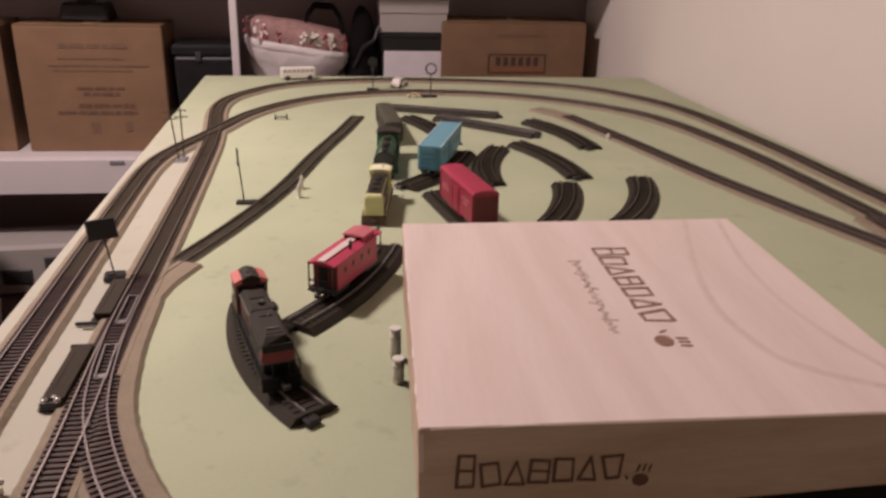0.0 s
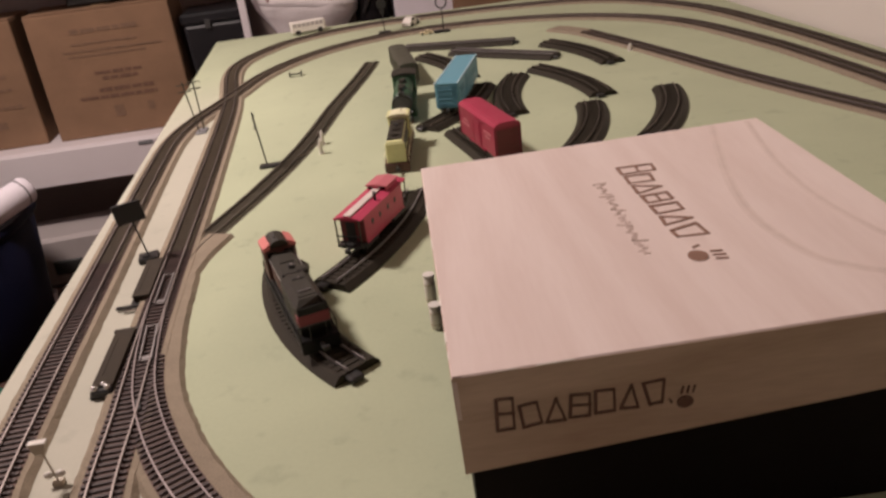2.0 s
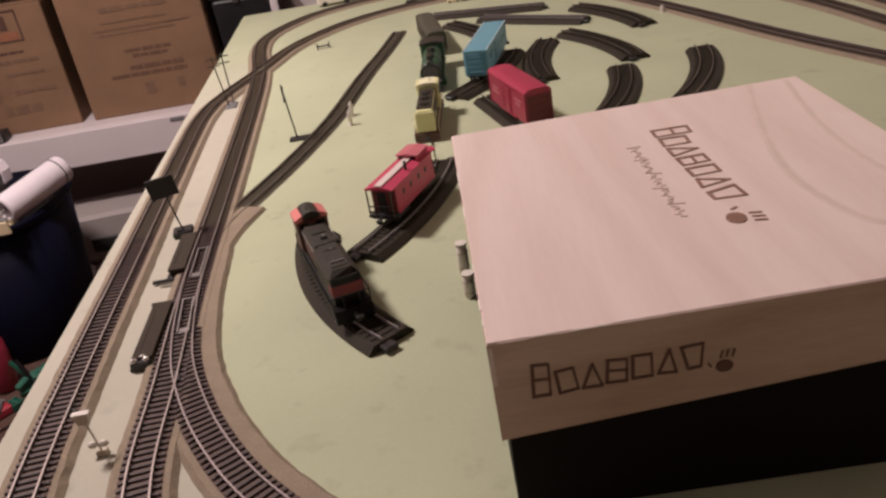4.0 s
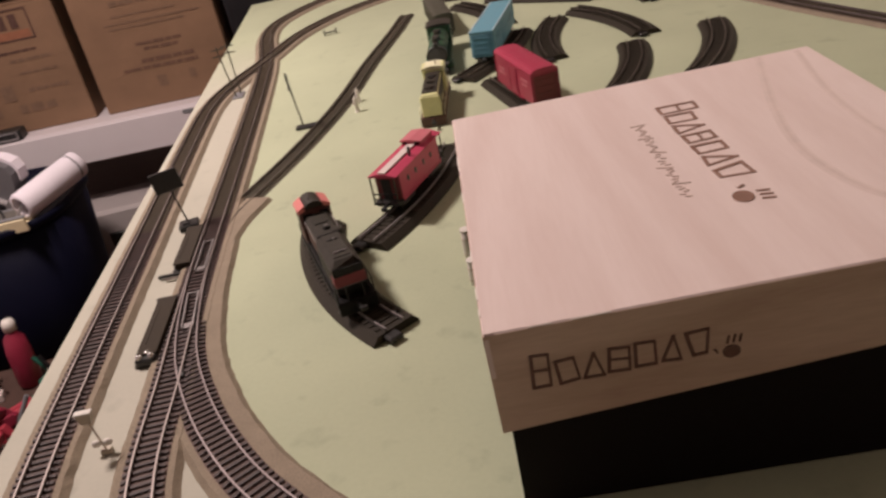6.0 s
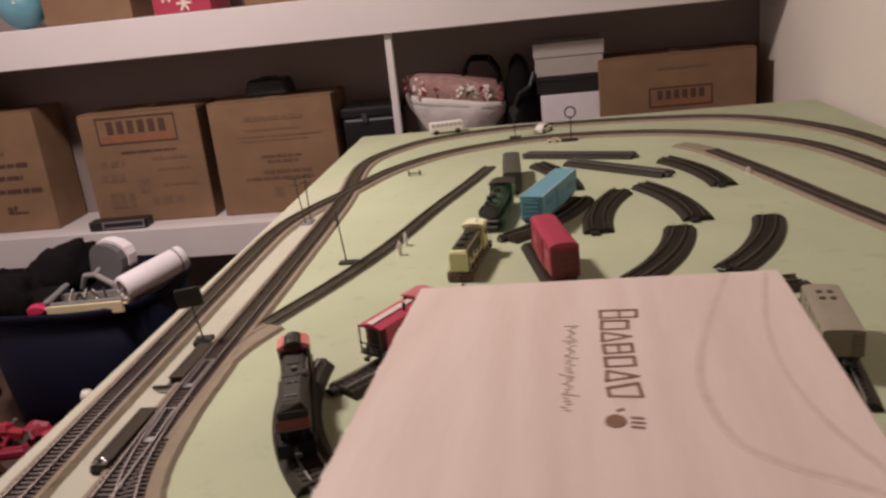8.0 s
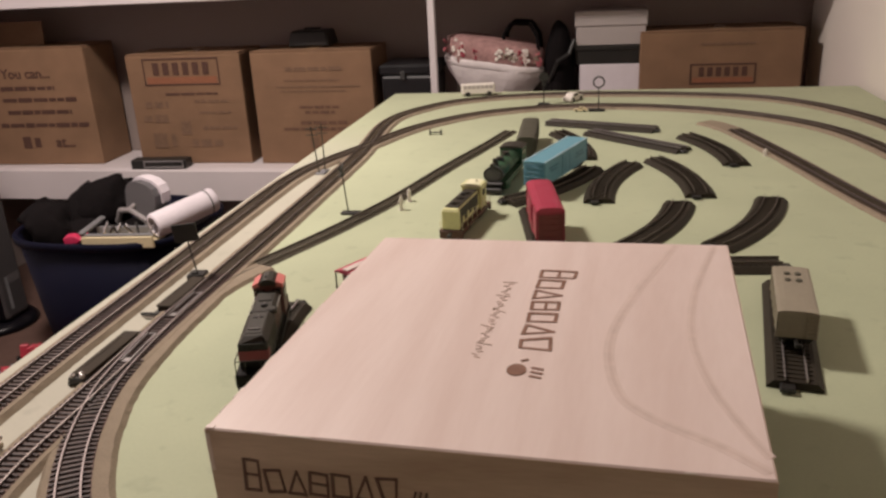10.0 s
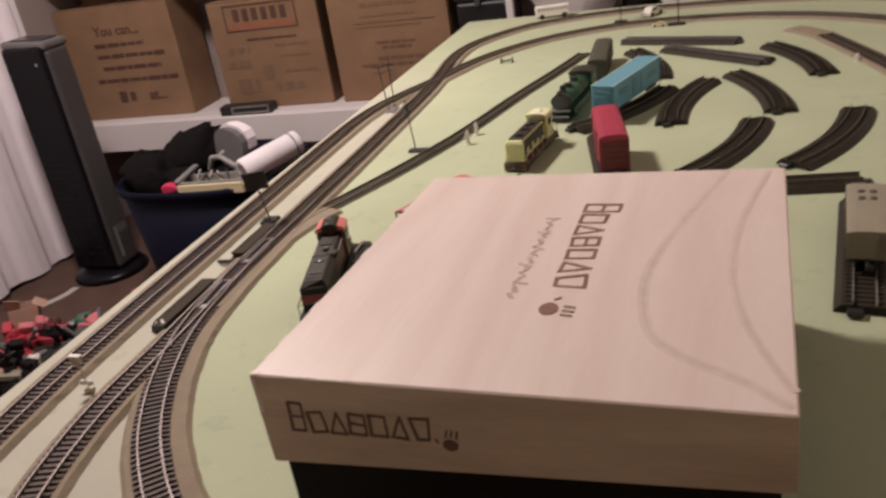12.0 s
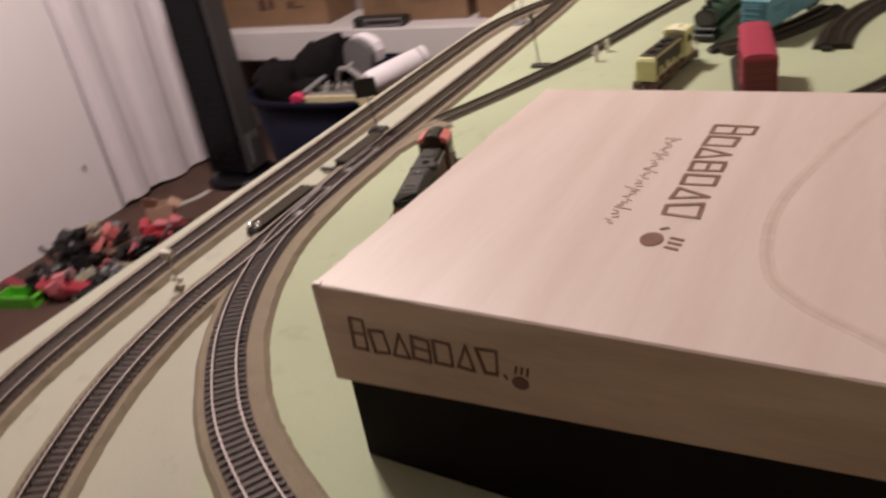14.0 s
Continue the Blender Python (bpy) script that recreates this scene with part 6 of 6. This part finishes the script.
part("snowflake_print", bm, M_WHITE, own)
own = holder("toy_ball", "light blue plastic ball on the upper shelf", "ball", pose(-1.17, FRONT + 0.01, US))
bm = bmesh.new()
ball(bm, (0, 0, 0.075), (0.075, 0.075, 0.075), 4)
part("ball_shell", bm, M_BLUE, own, smooth=True)
part("valve", blocks(((0.02, -0.0725, 0.085), (0.008, 0.003, 0.008), 0.001)), M_WHITE, own)
carton(-1.08, -0.78, FRONT - 0.02, US, 0.22, 0.18, "brown cardboard box on the upper shelf", 2)
carton(-0.40, 0.02, FRONT - 0.01, US, 0.26, 0.18, "brown cardboard box on the upper shelf", -1)

# ---- under the shelf and on the floor ----
tub = holder("storage_tub", "navy blue plastic tub heaped with odds and ends", "storage tub", pose(-0.856, 2.325, 0))
bm = bmesh.new()
lathe(bm, [(0.0, 0.002), (0.80, 0.002), (0.84, 0.02), (0.965, 0.392), (0.94, 0.392), (0.82, 0.03), (0.0, 0.03)], 56, 0.289, 0.245, 3.0)
part("tub_body", bm, M_TUB, tub, smooth=True)
bm = bmesh.new()
lathe(bm, [(0.962, 0.376), (1.00, 0.380), (1.01, 0.398), (0.99, 0.404), (0.955, 0.400), (0.950, 0.386), (0.962, 0.376)], 56, 0.289, 0.245, 3.0)
part("rim", bm, M_TUB, tub, smooth=True)


def heap(name, label, at, blobs, material, amp=0.02, freq=11):
    bm = bmesh.new()
    for c, s in blobs:
        ball(bm, c, s, 4)
    for v in bm.verts:
        v.co += Vector((amp, amp, amp)) * (noise.noise(v.co * freq) + 0.45 * noise.noise(v.co * freq * 2.9))
        px, py = (at[0] + v.co.x + 0.835) / 0.235, (at[1] + v.co.y - 2.325) / 0.215
        far = (px ** 4 + py ** 4) ** 0.25
        if far > 1 and at[2] + v.co.z < 0.425:
            v.co.x, v.co.y = px / far * 0.235 - 0.835 - at[0], py / far * 0.215 + 2.325 - at[1]
    own = holder(name, label, "clothing", pose(*at))
    part("cloth_folds", bm, material, own, smooth=True)
    return own


heap("jacket", "bundled black cloth jacket in the tub", (-0.945, 2.33, 0.40), [((-0.085, -0.11, -0.01), (0.095, 0.085, 0.095)), ((0.022, 0.03, 0.040), (0.095, 0.10, 0.082)), ((-0.02, 0.02, 0.01), (0.085, 0.11, 0.085)), ((0.0, -0.06, -0.02), (0.10, 0.09, 0.06))], M_CLOTH, 0.024, 15)
heap("jumper", "dark crumpled cloth lying in the tub", (-0.715, 2.34, 0.335), [((0, 0, 0), (0.14, 0.17, 0.05)), ((0.05, 0.05, 0.02), (0.08, 0.09, 0.05)), ((-0.13, -0.05, 0.0), (0.09, 0.15, 0.05))], M_CLOTH, 0.022)

own = holder("plastic_tray", "cream plastic tray of loose metal bits in the tub", "plastic tray", pose(-0.735, 2.135, 0.388, 3, 0, 5))
part("tray_front", blocks(((0, -0.030, 0.018), (0.212, 0.008, 0.036), 0.003)), M_CREAM, own, "cream front wall")
part("tray_floor", blocks(((0, 0.012, 0.004), (0.206, 0.078, 0.006), 0.002)), M_CREAM, own)
part("tray_back", blocks(((0, 0.052, 0.018), (0.206, 0.006, 0.034), 0.002)), M_GREY, own)
part("tray_rim", blocks(((0, -0.027, 0.039), (0.216, 0.010, 0.007), 0.0025)), M_GREY, own, "dull grey rim")
part("tray_arm", blocks(((-0.100, 0.030, 0.046), (0.018, 0.130, 0.012), 0.004)), M_GREY, own, "grey side arm")
BITS = random.Random(5)
for k in range(9):
    bm = bmesh.new()
    x, y = -0.070 + 0.017 * k, 0.012 + BITS.uniform(-0.016, 0.018)
    rod(bm, (x, y, 0.016), (x + BITS.uniform(-0.03, 0.03), y + BITS.uniform(-0.01, 0.03), 0.042 + BITS.uniform(0, 0.012)), 0.0035, 8)
    part("metal_bit", bm, (M_STEEL, M_BLACK, M_SILVER)[k % 3], own)

own = holder("tape_dispenser", "grey plastic tape dispenser with a white rim on a bent bracket", "tape dispenser", pose(-0.742, 2.262, 0.400, 0, 14, -14))
own.scale = (1.14, 1.14, 1.14)
arch = [(-0.044, 0.0), (-0.050, 0.050), (-0.047, 0.068), (-0.036, 0.081), (-0.016, 0.088), (0.012, 0.089), (0.034, 0.082), (0.046, 0.066), (0.049, 0.044), (0.044, 0.0)]
part("face", one(prism, arch, 0.046, Matrix.Translation((0.006, 0, 0.040))), M_HELMET, own, "slate grey rounded face")
outer = [(x * 1.06, 0.003 + z * 1.06) for x, z in arch[1:-1]]
part("white_rim", one(prism, outer + [(x * 1.02, z) for x, z in reversed(arch[1:-1])], 0.030, Matrix.Translation((0.008, 0.012, 0.039))), M_LILAC, own, "white plastic rim")
bm = bmesh.new()
for a, b in (((-0.060, -0.030, 0.0), (-0.052, -0.030, 0.036)), ((-0.052, -0.030, 0.036), (-0.020, -0.030, 0.048)), ((-0.020, -0.030, 0.048), (0.036, -0.030, 0.036)), ((0.036, -0.030, 0.036), (0.050, -0.030, -0.010)), ((-0.020, -0.030, 0.048), (-0.010, -0.012, 0.070))):
    rod(bm, a, b, 0.0075, 10)
part("bracket", bm, M_SILVER, own, "bent silver bracket")

own = holder("paper_roll", "white rolled sheet lying across the tub rim", "paper roll", pose(-0.590, 2.235, 0.452, 9, 0, -33))
bm = bmesh.new()
lathe(bm, [(0.026, 0.100), (0.034, 0.100), (0.0365, 0.094), (0.0365, -0.094), (0.034, -0.100), (0.026, -0.100), (0.026, 0.100)], 32)
bmesh.ops.transform(bm, matrix=Matrix.Rotation(radians(90), 4, "X"), verts=bm.verts)
part("roll_body", bm, M_LILAC, own, smooth=True)
bm = bmesh.new()
box(bm, (-0.010, 0.0, 0.0350), (0.0022, 0.185, 0.0016))
part("paper_edge", bm, M_GREY, own, "grey seam strip")
bm = bmesh.new()
lathe(bm, [(0.0368, -0.078), (0.0376, -0.078), (0.0376, -0.074), (0.0368, -0.074), (0.0368, -0.078)], 32)
bmesh.ops.transform(bm, matrix=Matrix.Rotation(radians(90), 4, "X"), verts=bm.verts)
part("band", bm, M_FANGREY, own, "thin grey band")

heap("doll_dress", "bright pink scrap of cloth in the tub", (-0.880, 2.122, 0.405), [((0, 0, 0), (0.030, 0.020, 0.016)), ((0.025, 0.01, 0), (0.022, 0.018, 0.012))], M_PINK, 0.008, 40)

own = holder("packaging_tray", "grey-white moulded packaging tray under the shelf", "packaging", pose(-0.68, 2.80, 0.0005, 0, 0, 4))
part("tray_shell", blocks(((0, 0, 0.087), (0.46, 0.20, 0.170), 0.012)), M_DIMCARD, own)
# recess shade drawn as dark blocks standing proud of the front
for c, s in (((-0.10, -0.102, 0.105), (0.07, 0.010, 0.06)), ((0.02, -0.102, 0.07), (0.09, 0.010, 0.05)), ((0.13, -0.102, 0.11), (0.05, 0.010, 0.05))):
    part("recess", blocks((c, s, 0.004)), M_DARK, own, "dark raised block in place of a moulded recess")
own = holder("file_box", "dark grey file box under the shelf", "file box", pose(-1.22, 2.86, 0.0005, 0, 0, -3))
part("file_body", blocks(((0, 0, 0.12), (0.34, 0.24, 0.24), 0.006)), M_DARK, own)
part("file_handle", blocks(((0, -0.123, 0.17), (0.10, 0.008, 0.018), 0.003)), M_GREY, own)
own = holder("paper_cup", "crumpled white paper cup on the carpet beside the tub", "paper cup", pose(-0.660, 2.462, 0.0005, 0, 0, 20))
bm = bmesh.new()
lathe(bm, [(0.0, 0.004), (0.028, 0.001), (0.030, 0.004), (0.040, 0.092), (0.042, 0.095), (0.039, 0.096), (0.029, 0.008), (0.0, 0.008)], 24)
for v in bm.verts:
    v.co += Vector((0.010, 0.010, 0.0)) * noise.noise(v.co * 30) * (v.co.z / 0.09)
part("cup_wall", bm, M_LILAC, own, smooth=True)
bm = bmesh.new()
cyl(bm, (0, -0.0345, 0.050), 0.0035, 0.004, "y", 12)
part("stain_dot", bm, M_DARK, own)
own = holder("squeeze_bottle", "red plastic squeeze bottle with a white cap on the carpet", "bottle", pose(-0.752, 2.030, 0.0865, -3, 4, 0))
bm = bmesh.new()
lathe(bm, [(0.0, -0.085), (0.024, -0.085), (0.030, -0.075), (0.031, 0.02), (0.026, 0.055), (0.013, 0.075), (0.013, 0.085), (0.0, 0.085)], 24)
part("bottle_body", bm, M_RED_DEEP, own, smooth=True)
bm = bmesh.new()
lathe(bm, [(0.0, 0.080), (0.017, 0.080), (0.017, 0.100), (0.012, 0.110), (0.0, 0.111)], 20)
part("cap", bm, M_WHITE, own, "white plastic cap", smooth=True)

# tower fan
fan = holder("tower_fan", "tall glossy black tower fan with a grey side on the carpet", "tower fan", pose(-1.426, 2.362, 0))
bm = bmesh.new()
lathe(bm, [(0.0, 0.001), (0.125, 0.001), (0.130, 0.010), (0.118, 0.024), (0.07, 0.036), (0.0, 0.036)], 40)
part("foot", bm, M_GLOSS, fan, smooth=True)
bm = bmesh.new()
box(bm, (0, 0, 0.425), (0.184, 0.112, 0.780), 0.016, taper=0.93, segs=3)
part("column", bm, M_FANBODY, fan, "charcoal plastic housing")
bm = bmesh.new()
box(bm, (-0.006, -0.046, 0.432), (0.178, 0.034, 0.792), 0.014, taper=0.93, segs=3)
part("front_grille", bm, M_GLOSS, fan, "glossy black front")
for k in range(22):
    z = 0.10 + 0.026 * k
    part("grille_slat", blocks(((-0.006, -0.0632 + 0.0030 * z / 0.8, z), (0.120 - 0.018 * z, 0.003, 0.005), 0.0008)), M_GLOSS, fan)
lean = pose(0, 0, 0, 0, -0.8, 0)
bm = bmesh.new()
box(bm, (0.0840, 0.012, 0.455), (0.006, 0.060, 0.600), 0.002, lean)
part("side_panel", bm, M_FANSIDE, fan, "grey textured side panel")
bm = bmesh.new()
box(bm, (0.0842, -0.022, 0.440), (0.006, 0.016, 0.740), 0.0015, lean)
part("edge_strip", bm, M_GREY, fan, "pale grey edge strip")
bm = bmesh.new()
box(bm, (0.002, 0.0, 0.826), (0.172, 0.110, 0.026), 0.009, pose(0, 0, 0.004, 0, 4, 0), segs=2)
part("control_panel", bm, M_FANGREY, fan, "grey rounded top")
bm = bmesh.new()
box(bm, (0.004, 0.002, 0.8400), (0.120, 0.078, 0.005), 0.0015, pose(0, 0, 0.004, 0, 4, 0))
part("display", bm, M_WINDOW, fan, "dark display window")
bm = bmesh.new()
cyl(bm, (0.040, -0.0600, 0.770), 0.005, 0.004, "y", 12)
part("indicator", bm, M_SILVER, fan)

# ---- toys heaped on the carpet ----
TOY = random.Random(12)


def toy_block(m, paint):
    own = holder("toy_block", "plastic studded toy block on the carpet", "toy block", m, group="scattered toys")
    w, d, h = TOY.choice(((0.064, 0.032, 0.020), (0.032, 0.032, 0.020), (0.096, 0.032, 0.020)))
    part("block_body", blocks(((0, 0, h / 2), (w, d, h), 0.0015)), paint, own)
    bm = bmesh.new()
    for i in range(int(w / 0.016)):
        for k in range(2):
            cyl(bm, (-w / 2 + 0.008 + 0.016 * i, -0.008 + 0.016 * k, h + 0.002), 0.005, 0.004, "z", 10)
    part("studs", bm, paint, own)


def toy_truck(m, paint):
    own = holder("toy_truck", "small plastic toy truck on the carpet", "toy truck", m, group="scattered toys")
    part("chassis", blocks(((0, 0, 0.018), (0.13, 0.050, 0.012), 0.003)), M_BLACK, own)
    part("cab", blocks(((0.042, 0, 0.044), (0.040, 0.050, 0.042), 0.006)), paint, own)
    part("bed", blocks(((-0.022, 0, 0.038), (0.075, 0.052, 0.028), 0.003)), paint, own)
    part("windscreen", blocks(((0.0625, 0, 0.052), (0.002, 0.040, 0.016))), M_WINDOW, own)
    for x in (-0.042, 0.042):
        for y in (-0.026, 0.026):
            bm = bmesh.new()
            cyl(bm, (x, y, 0.014), 0.014, 0.012, "y", 16)
            part("wheel", bm, M_BLACK, own)


def toy_ring(m, paint):
    own = holder("toy_ring", "black rubber toy ring with a grey spoked centre on the carpet", "toy ring", m, group="scattered toys")
    bm = bmesh.new()
    n = 20
    for k in range(n):
        a, b = 2 * math.pi * k / n, 2 * math.pi * (k + 1) / n
        rod(bm, (0.030 * math.cos(a), 0.030 * math.sin(a), 0.010), (0.030 * math.cos(b), 0.030 * math.sin(b), 0.010), 0.010, 8)
    part("tyre", bm, M_BLACK, own)
    bm = bmesh.new()
    cyl(bm, (0, 0, 0.010), 0.012, 0.012, "z", 14)
    for k in range(5):
        a = 2 * math.pi * k / 5
        rod(bm, (0, 0, 0.010), (0.026 * math.cos(a), 0.026 * math.sin(a), 0.010), 0.003, 6)
    part("hub", bm, M_SILVER, own)


def toy_beam(m, paint):
    own = holder("toy_brick", "long plastic toy brick lying on the carpet", "toy brick", m, group="scattered toys")
    n = TOY.uniform(0.07, 0.13)
    part("beam_body", blocks(((0, 0, 0.013), (n, 0.034, 0.024), 0.005)), paint, own)
    part("beam_rib", blocks(((0, 0, 0.026), (n * 0.8, 0.010, 0.006), 0.002)), paint, own)


def toy_gear(m, paint):
    own = holder("toy_spinner", "toothed plastic toy spinner on the carpet", "toy spinner", m, group="scattered toys")
    bm = bmesh.new()
    cyl(bm, (0, 0, 0.008), 0.026, 0.015, "z", 18)
    for k in range(12):
        a = 2 * math.pi * k / 12
        box(bm, (0.029 * math.cos(a), 0.029 * math.sin(a), 0.008), (0.010, 0.006, 0.014), 0.001, Matrix.Rotation(a, 4, "Z"))
    part("gear_wheel", bm, paint, own)
    bm = bmesh.new()
    cyl(bm, (0, 0, 0.018), 0.008, 0.012, "z", 12)
    part("axle", bm, M_SILVER, own)


def toy_machine(m, paint):
    own = holder("toy_robot", "jointed plastic toy robot lying on the carpet", "toy robot", m, group="scattered toys")
    bm = bmesh.new()
    for k in range(6):
        box(bm, (TOY.uniform(-0.03, 0.03), TOY.uniform(-0.03, 0.03), TOY.uniform(0.014, 0.075)), (TOY.uniform(0.018, 0.05), TOY.uniform(0.018, 0.05), TOY.uniform(0.016, 0.04)), 0.003, pose(0, 0, 0, TOY.uniform(-30, 30), TOY.uniform(-30, 30), TOY.uniform(0, 90)))
    for v in bm.verts:
        v.co.z = max(v.co.z, 0.001)
    part("joint", bm, paint, own)
    for k in range(3):
        bm = bmesh.new()
        a = (TOY.uniform(-0.03, 0.03), TOY.uniform(-0.03, 0.03), 0.02)
        rod(bm, a, (a[0] + TOY.uniform(-0.05, 0.05), a[1] + TOY.uniform(-0.05, 0.05), TOY.uniform(0.05, 0.10)), 0.006, 8)
        part("arm", bm, (paint, M_TOYBLACK, M_GREY)[k], own)


PAINTS = [M_TOYBLACK, M_TOYBROWN, M_BLACK, M_TOYBLACK, M_TOYRED, M_TOYBLACK, M_TOYBROWN, M_DARK, M_CLOTH, M_TOYPINK, M_TOYBROWN, M_TOYBLACK, M_RED_DEEP, M_GREY, M_TOYBLACK, M_TOYRED, M_CLOTH, M_TOYTAN, M_BLACK, M_TOYPINK, M_GREYCAR]
KINDS = [toy_machine, toy_block, toy_truck, toy_machine, toy_ring, toy_beam, toy_machine, toy_gear, toy_beam, toy_block]
spots = []
tries = 0
while len(spots) < 74 and tries < 6000:
    tries += 1
    y = TOY.uniform(1.50, 1.98)
    x = -1.37 + 0.26 * (TOY.random() + TOY.random() - 1) + 0.42 * (y - 1.75)
    if x < -1.64 or (y > 1.82 and x < -1.36):
        continue
    if all((x - a) ** 2 + (y - b) ** 2 > 0.044 ** 2 for a, b in spots):
        spots.append((x, y))
for k, (x, y) in enumerate(spots):
    KINDS[(k * 7 + k // 10) % len(KINDS)](pose(x, y, 0.0005, 0, 0, TOY.uniform(0, 360)), PAINTS[(k * 5 + k // 7) % len(PAINTS)])
# the larger toys that stand out of the heap
own = holder("toy_bar", "long bright red plastic toy bar lying on the carpet", "toy bar", pose(-1.395, 1.502, 0.022, 0, 0, 9))
part("bar_body", blocks(((0, 0, 0.018), (0.190, 0.044, 0.034), 0.008)), M_TOYRED, own)
part("bar_ridge", blocks(((0, 0, 0.036), (0.165, 0.016, 0.006), 0.002)), M_TOYRED, own)
own = holder("toy_bin", "lime green plastic toy bin tipped on the carpet", "toy bin", pose(-1.535, 1.448, 0.0005, 0, 0, 14))
bm = bmesh.new()
tray(bm, 0.135, 0.070, 0.036, 0.005)
part("bin_shell", bm, M_LIME, own)
part("bin_grip", blocks(((0.066, 0, 0.032), (0.016, 0.050, 0.008), 0.003)), M_LIME, own)
for x, y, z, a, paint in ((-1.505, 1.645, 0.0005, 40, M_TOYBLACK), (-1.462, 1.665, 0.0005, 120, M_TOYBLACK), (-1.485, 1.640, 0.060, 75, M_TOYBLACK)):
    toy_machine(pose(x, y, z, 0, 0, a), paint)
for x, y, a in ((-1.560, 1.560, 20), (-1.500, 1.575, 60), (-1.300, 1.535, 10)):
    toy_ring(pose(x, y, 0.028, 68, 0, a), M_BLACK)
toy_truck(pose(-1.440, 1.738, 0.035, 0, -38, 62), M_TOYORANGE)
toy_beam(pose(-1.398, 1.712, 0.020, 0, 26, 70), M_TOYORANGE)
toy_machine(pose(-1.315, 1.680, 0.0005, 0, 0, 30), M_TOYPINK)
toy_beam(pose(-1.245, 1.640, 0.030, 0, 6, 20), M_GREYCAR)
toy_block(pose(-1.225, 1.742, 0.020, 0, 4, 35), M_WHITE)
toy_beam(pose(-1.262, 1.852, 0.020, 0, 0, 15), M_TOYRED)
toy_block(pose(-1.285, 1.890, 0.0005, 0, 0, 30), M_WHITE)
toy_block(pose(-1.195, 1.968, 0.0005, 0, 0, 60), M_WHITE)
toy_machine(pose(-1.200, 1.892, 0.0005, 0, 0, 10), M_TEAL)
own = holder("card_box", "crumpled tan card box standing open on the carpet", "card box", pose(-1.425, 1.930, 0.0005, 0, 0, 34))
bm = bmesh.new()
tray(bm, 0.085, 0.055, 0.095, 0.003)
for v in bm.verts:
    v.co.x += 0.018 * v.co.z / 0.095 + 0.008 * noise.noise(v.co * 40)
    v.co.y += 0.010 * noise.noise(v.co * 31 + Vector((3, 0, 0)))
part("box_wall", bm, M_TOYTAN, own)
bm = bmesh.new()
box(bm, (-0.010, -0.026, 0.112), (0.046, 0.003, 0.046), 0.001, pose(0, 0, 0, 20, 18, 0))
part("box_flap", bm, M_TOYTAN, own)
bm = bmesh.new()
box(bm, (0.062, 0.004, 0.092), (0.040, 0.046, 0.003), 0.001, pose(0, 0, 0, 6, 34, 0))
part("box_flap", bm, M_TOYTAN, own)
for x, y, p in ((-0.70, 1.93, M_TEAL), (-0.66, 2.0, M_DARK), (-0.76, 1.86, M_BLACK), (-0.84, 1.84, M_TOYRED), (-0.92, 1.93, M_BLACK)):
    toy_block(pose(x, y, 0.0005, 0, 0, 77 * x * 9), p)
# a second small heap in front of the tub
toy_machine(pose(-0.865, 2.035, 0.0005, 0, 0, 25), M_TOYRED)
toy_machine(pose(-0.935, 2.050, 0.0005, 0, 0, 100), M_RED_DEEP)
toy_beam(pose(-1.000, 2.040, 0.0005, 0, 0, 12), M_RED_DEEP)
toy_machine(pose(-1.050, 2.070, 0.0005, 0, 0, 60), M_TOYRED)
toy_block(pose(-0.845, 1.978, 0.0005, 0, 0, 15), M_PETAL)
toy_beam(pose(-1.110, 1.990, 0.0005, 0, 0, -20), M_BLUE)
toy_block(pose(-0.668, 2.040, 0.0005, 0, 0, 40), M_YELLOW)
toy_machine(pose(-0.655, 1.985, 0.0005, 0, 0, 15), M_TEAL)
SMALL = [(toy_beam, M_RED_DEEP), (toy_machine, M_PETAL), (toy_block, M_TOYBLACK), (toy_machine, M_TOYRED), (toy_ring, M_BLACK), (toy_machine, M_TOYBROWN),
         (toy_beam, M_TOYBROWN), (toy_machine, M_RED_DEEP), (toy_block, M_PETAL), (toy_gear, M_TOYBLACK), (toy_machine, M_TOYBLACK), (toy_beam, M_TOYRED)]
for k, (maker, paint) in enumerate(SMALL):
    maker(pose(-0.985 + 0.085 * (k % 4) + TOY.uniform(-0.02, 0.02), 1.74 + 0.085 * (k // 4) + TOY.uniform(-0.02, 0.02), 0.0005, 0, 0, TOY.uniform(0, 360)), paint)
own = holder("strap_strip", "pale cloth strap lying on the carpet", "strap", pose(-1.500, 2.150, 0.0005))
bm = bmesh.new()
sweep(bm, spline([(-0.035, -0.090), (-0.005, -0.035), (0.020, 0.020), (0.022, 0.075)], 0.008), [(-0.014, 0.001), (-0.014, 0.005), (0.014, 0.005), (0.014, 0.001)])
part("strap_band", bm, M_DIMCARD, own)
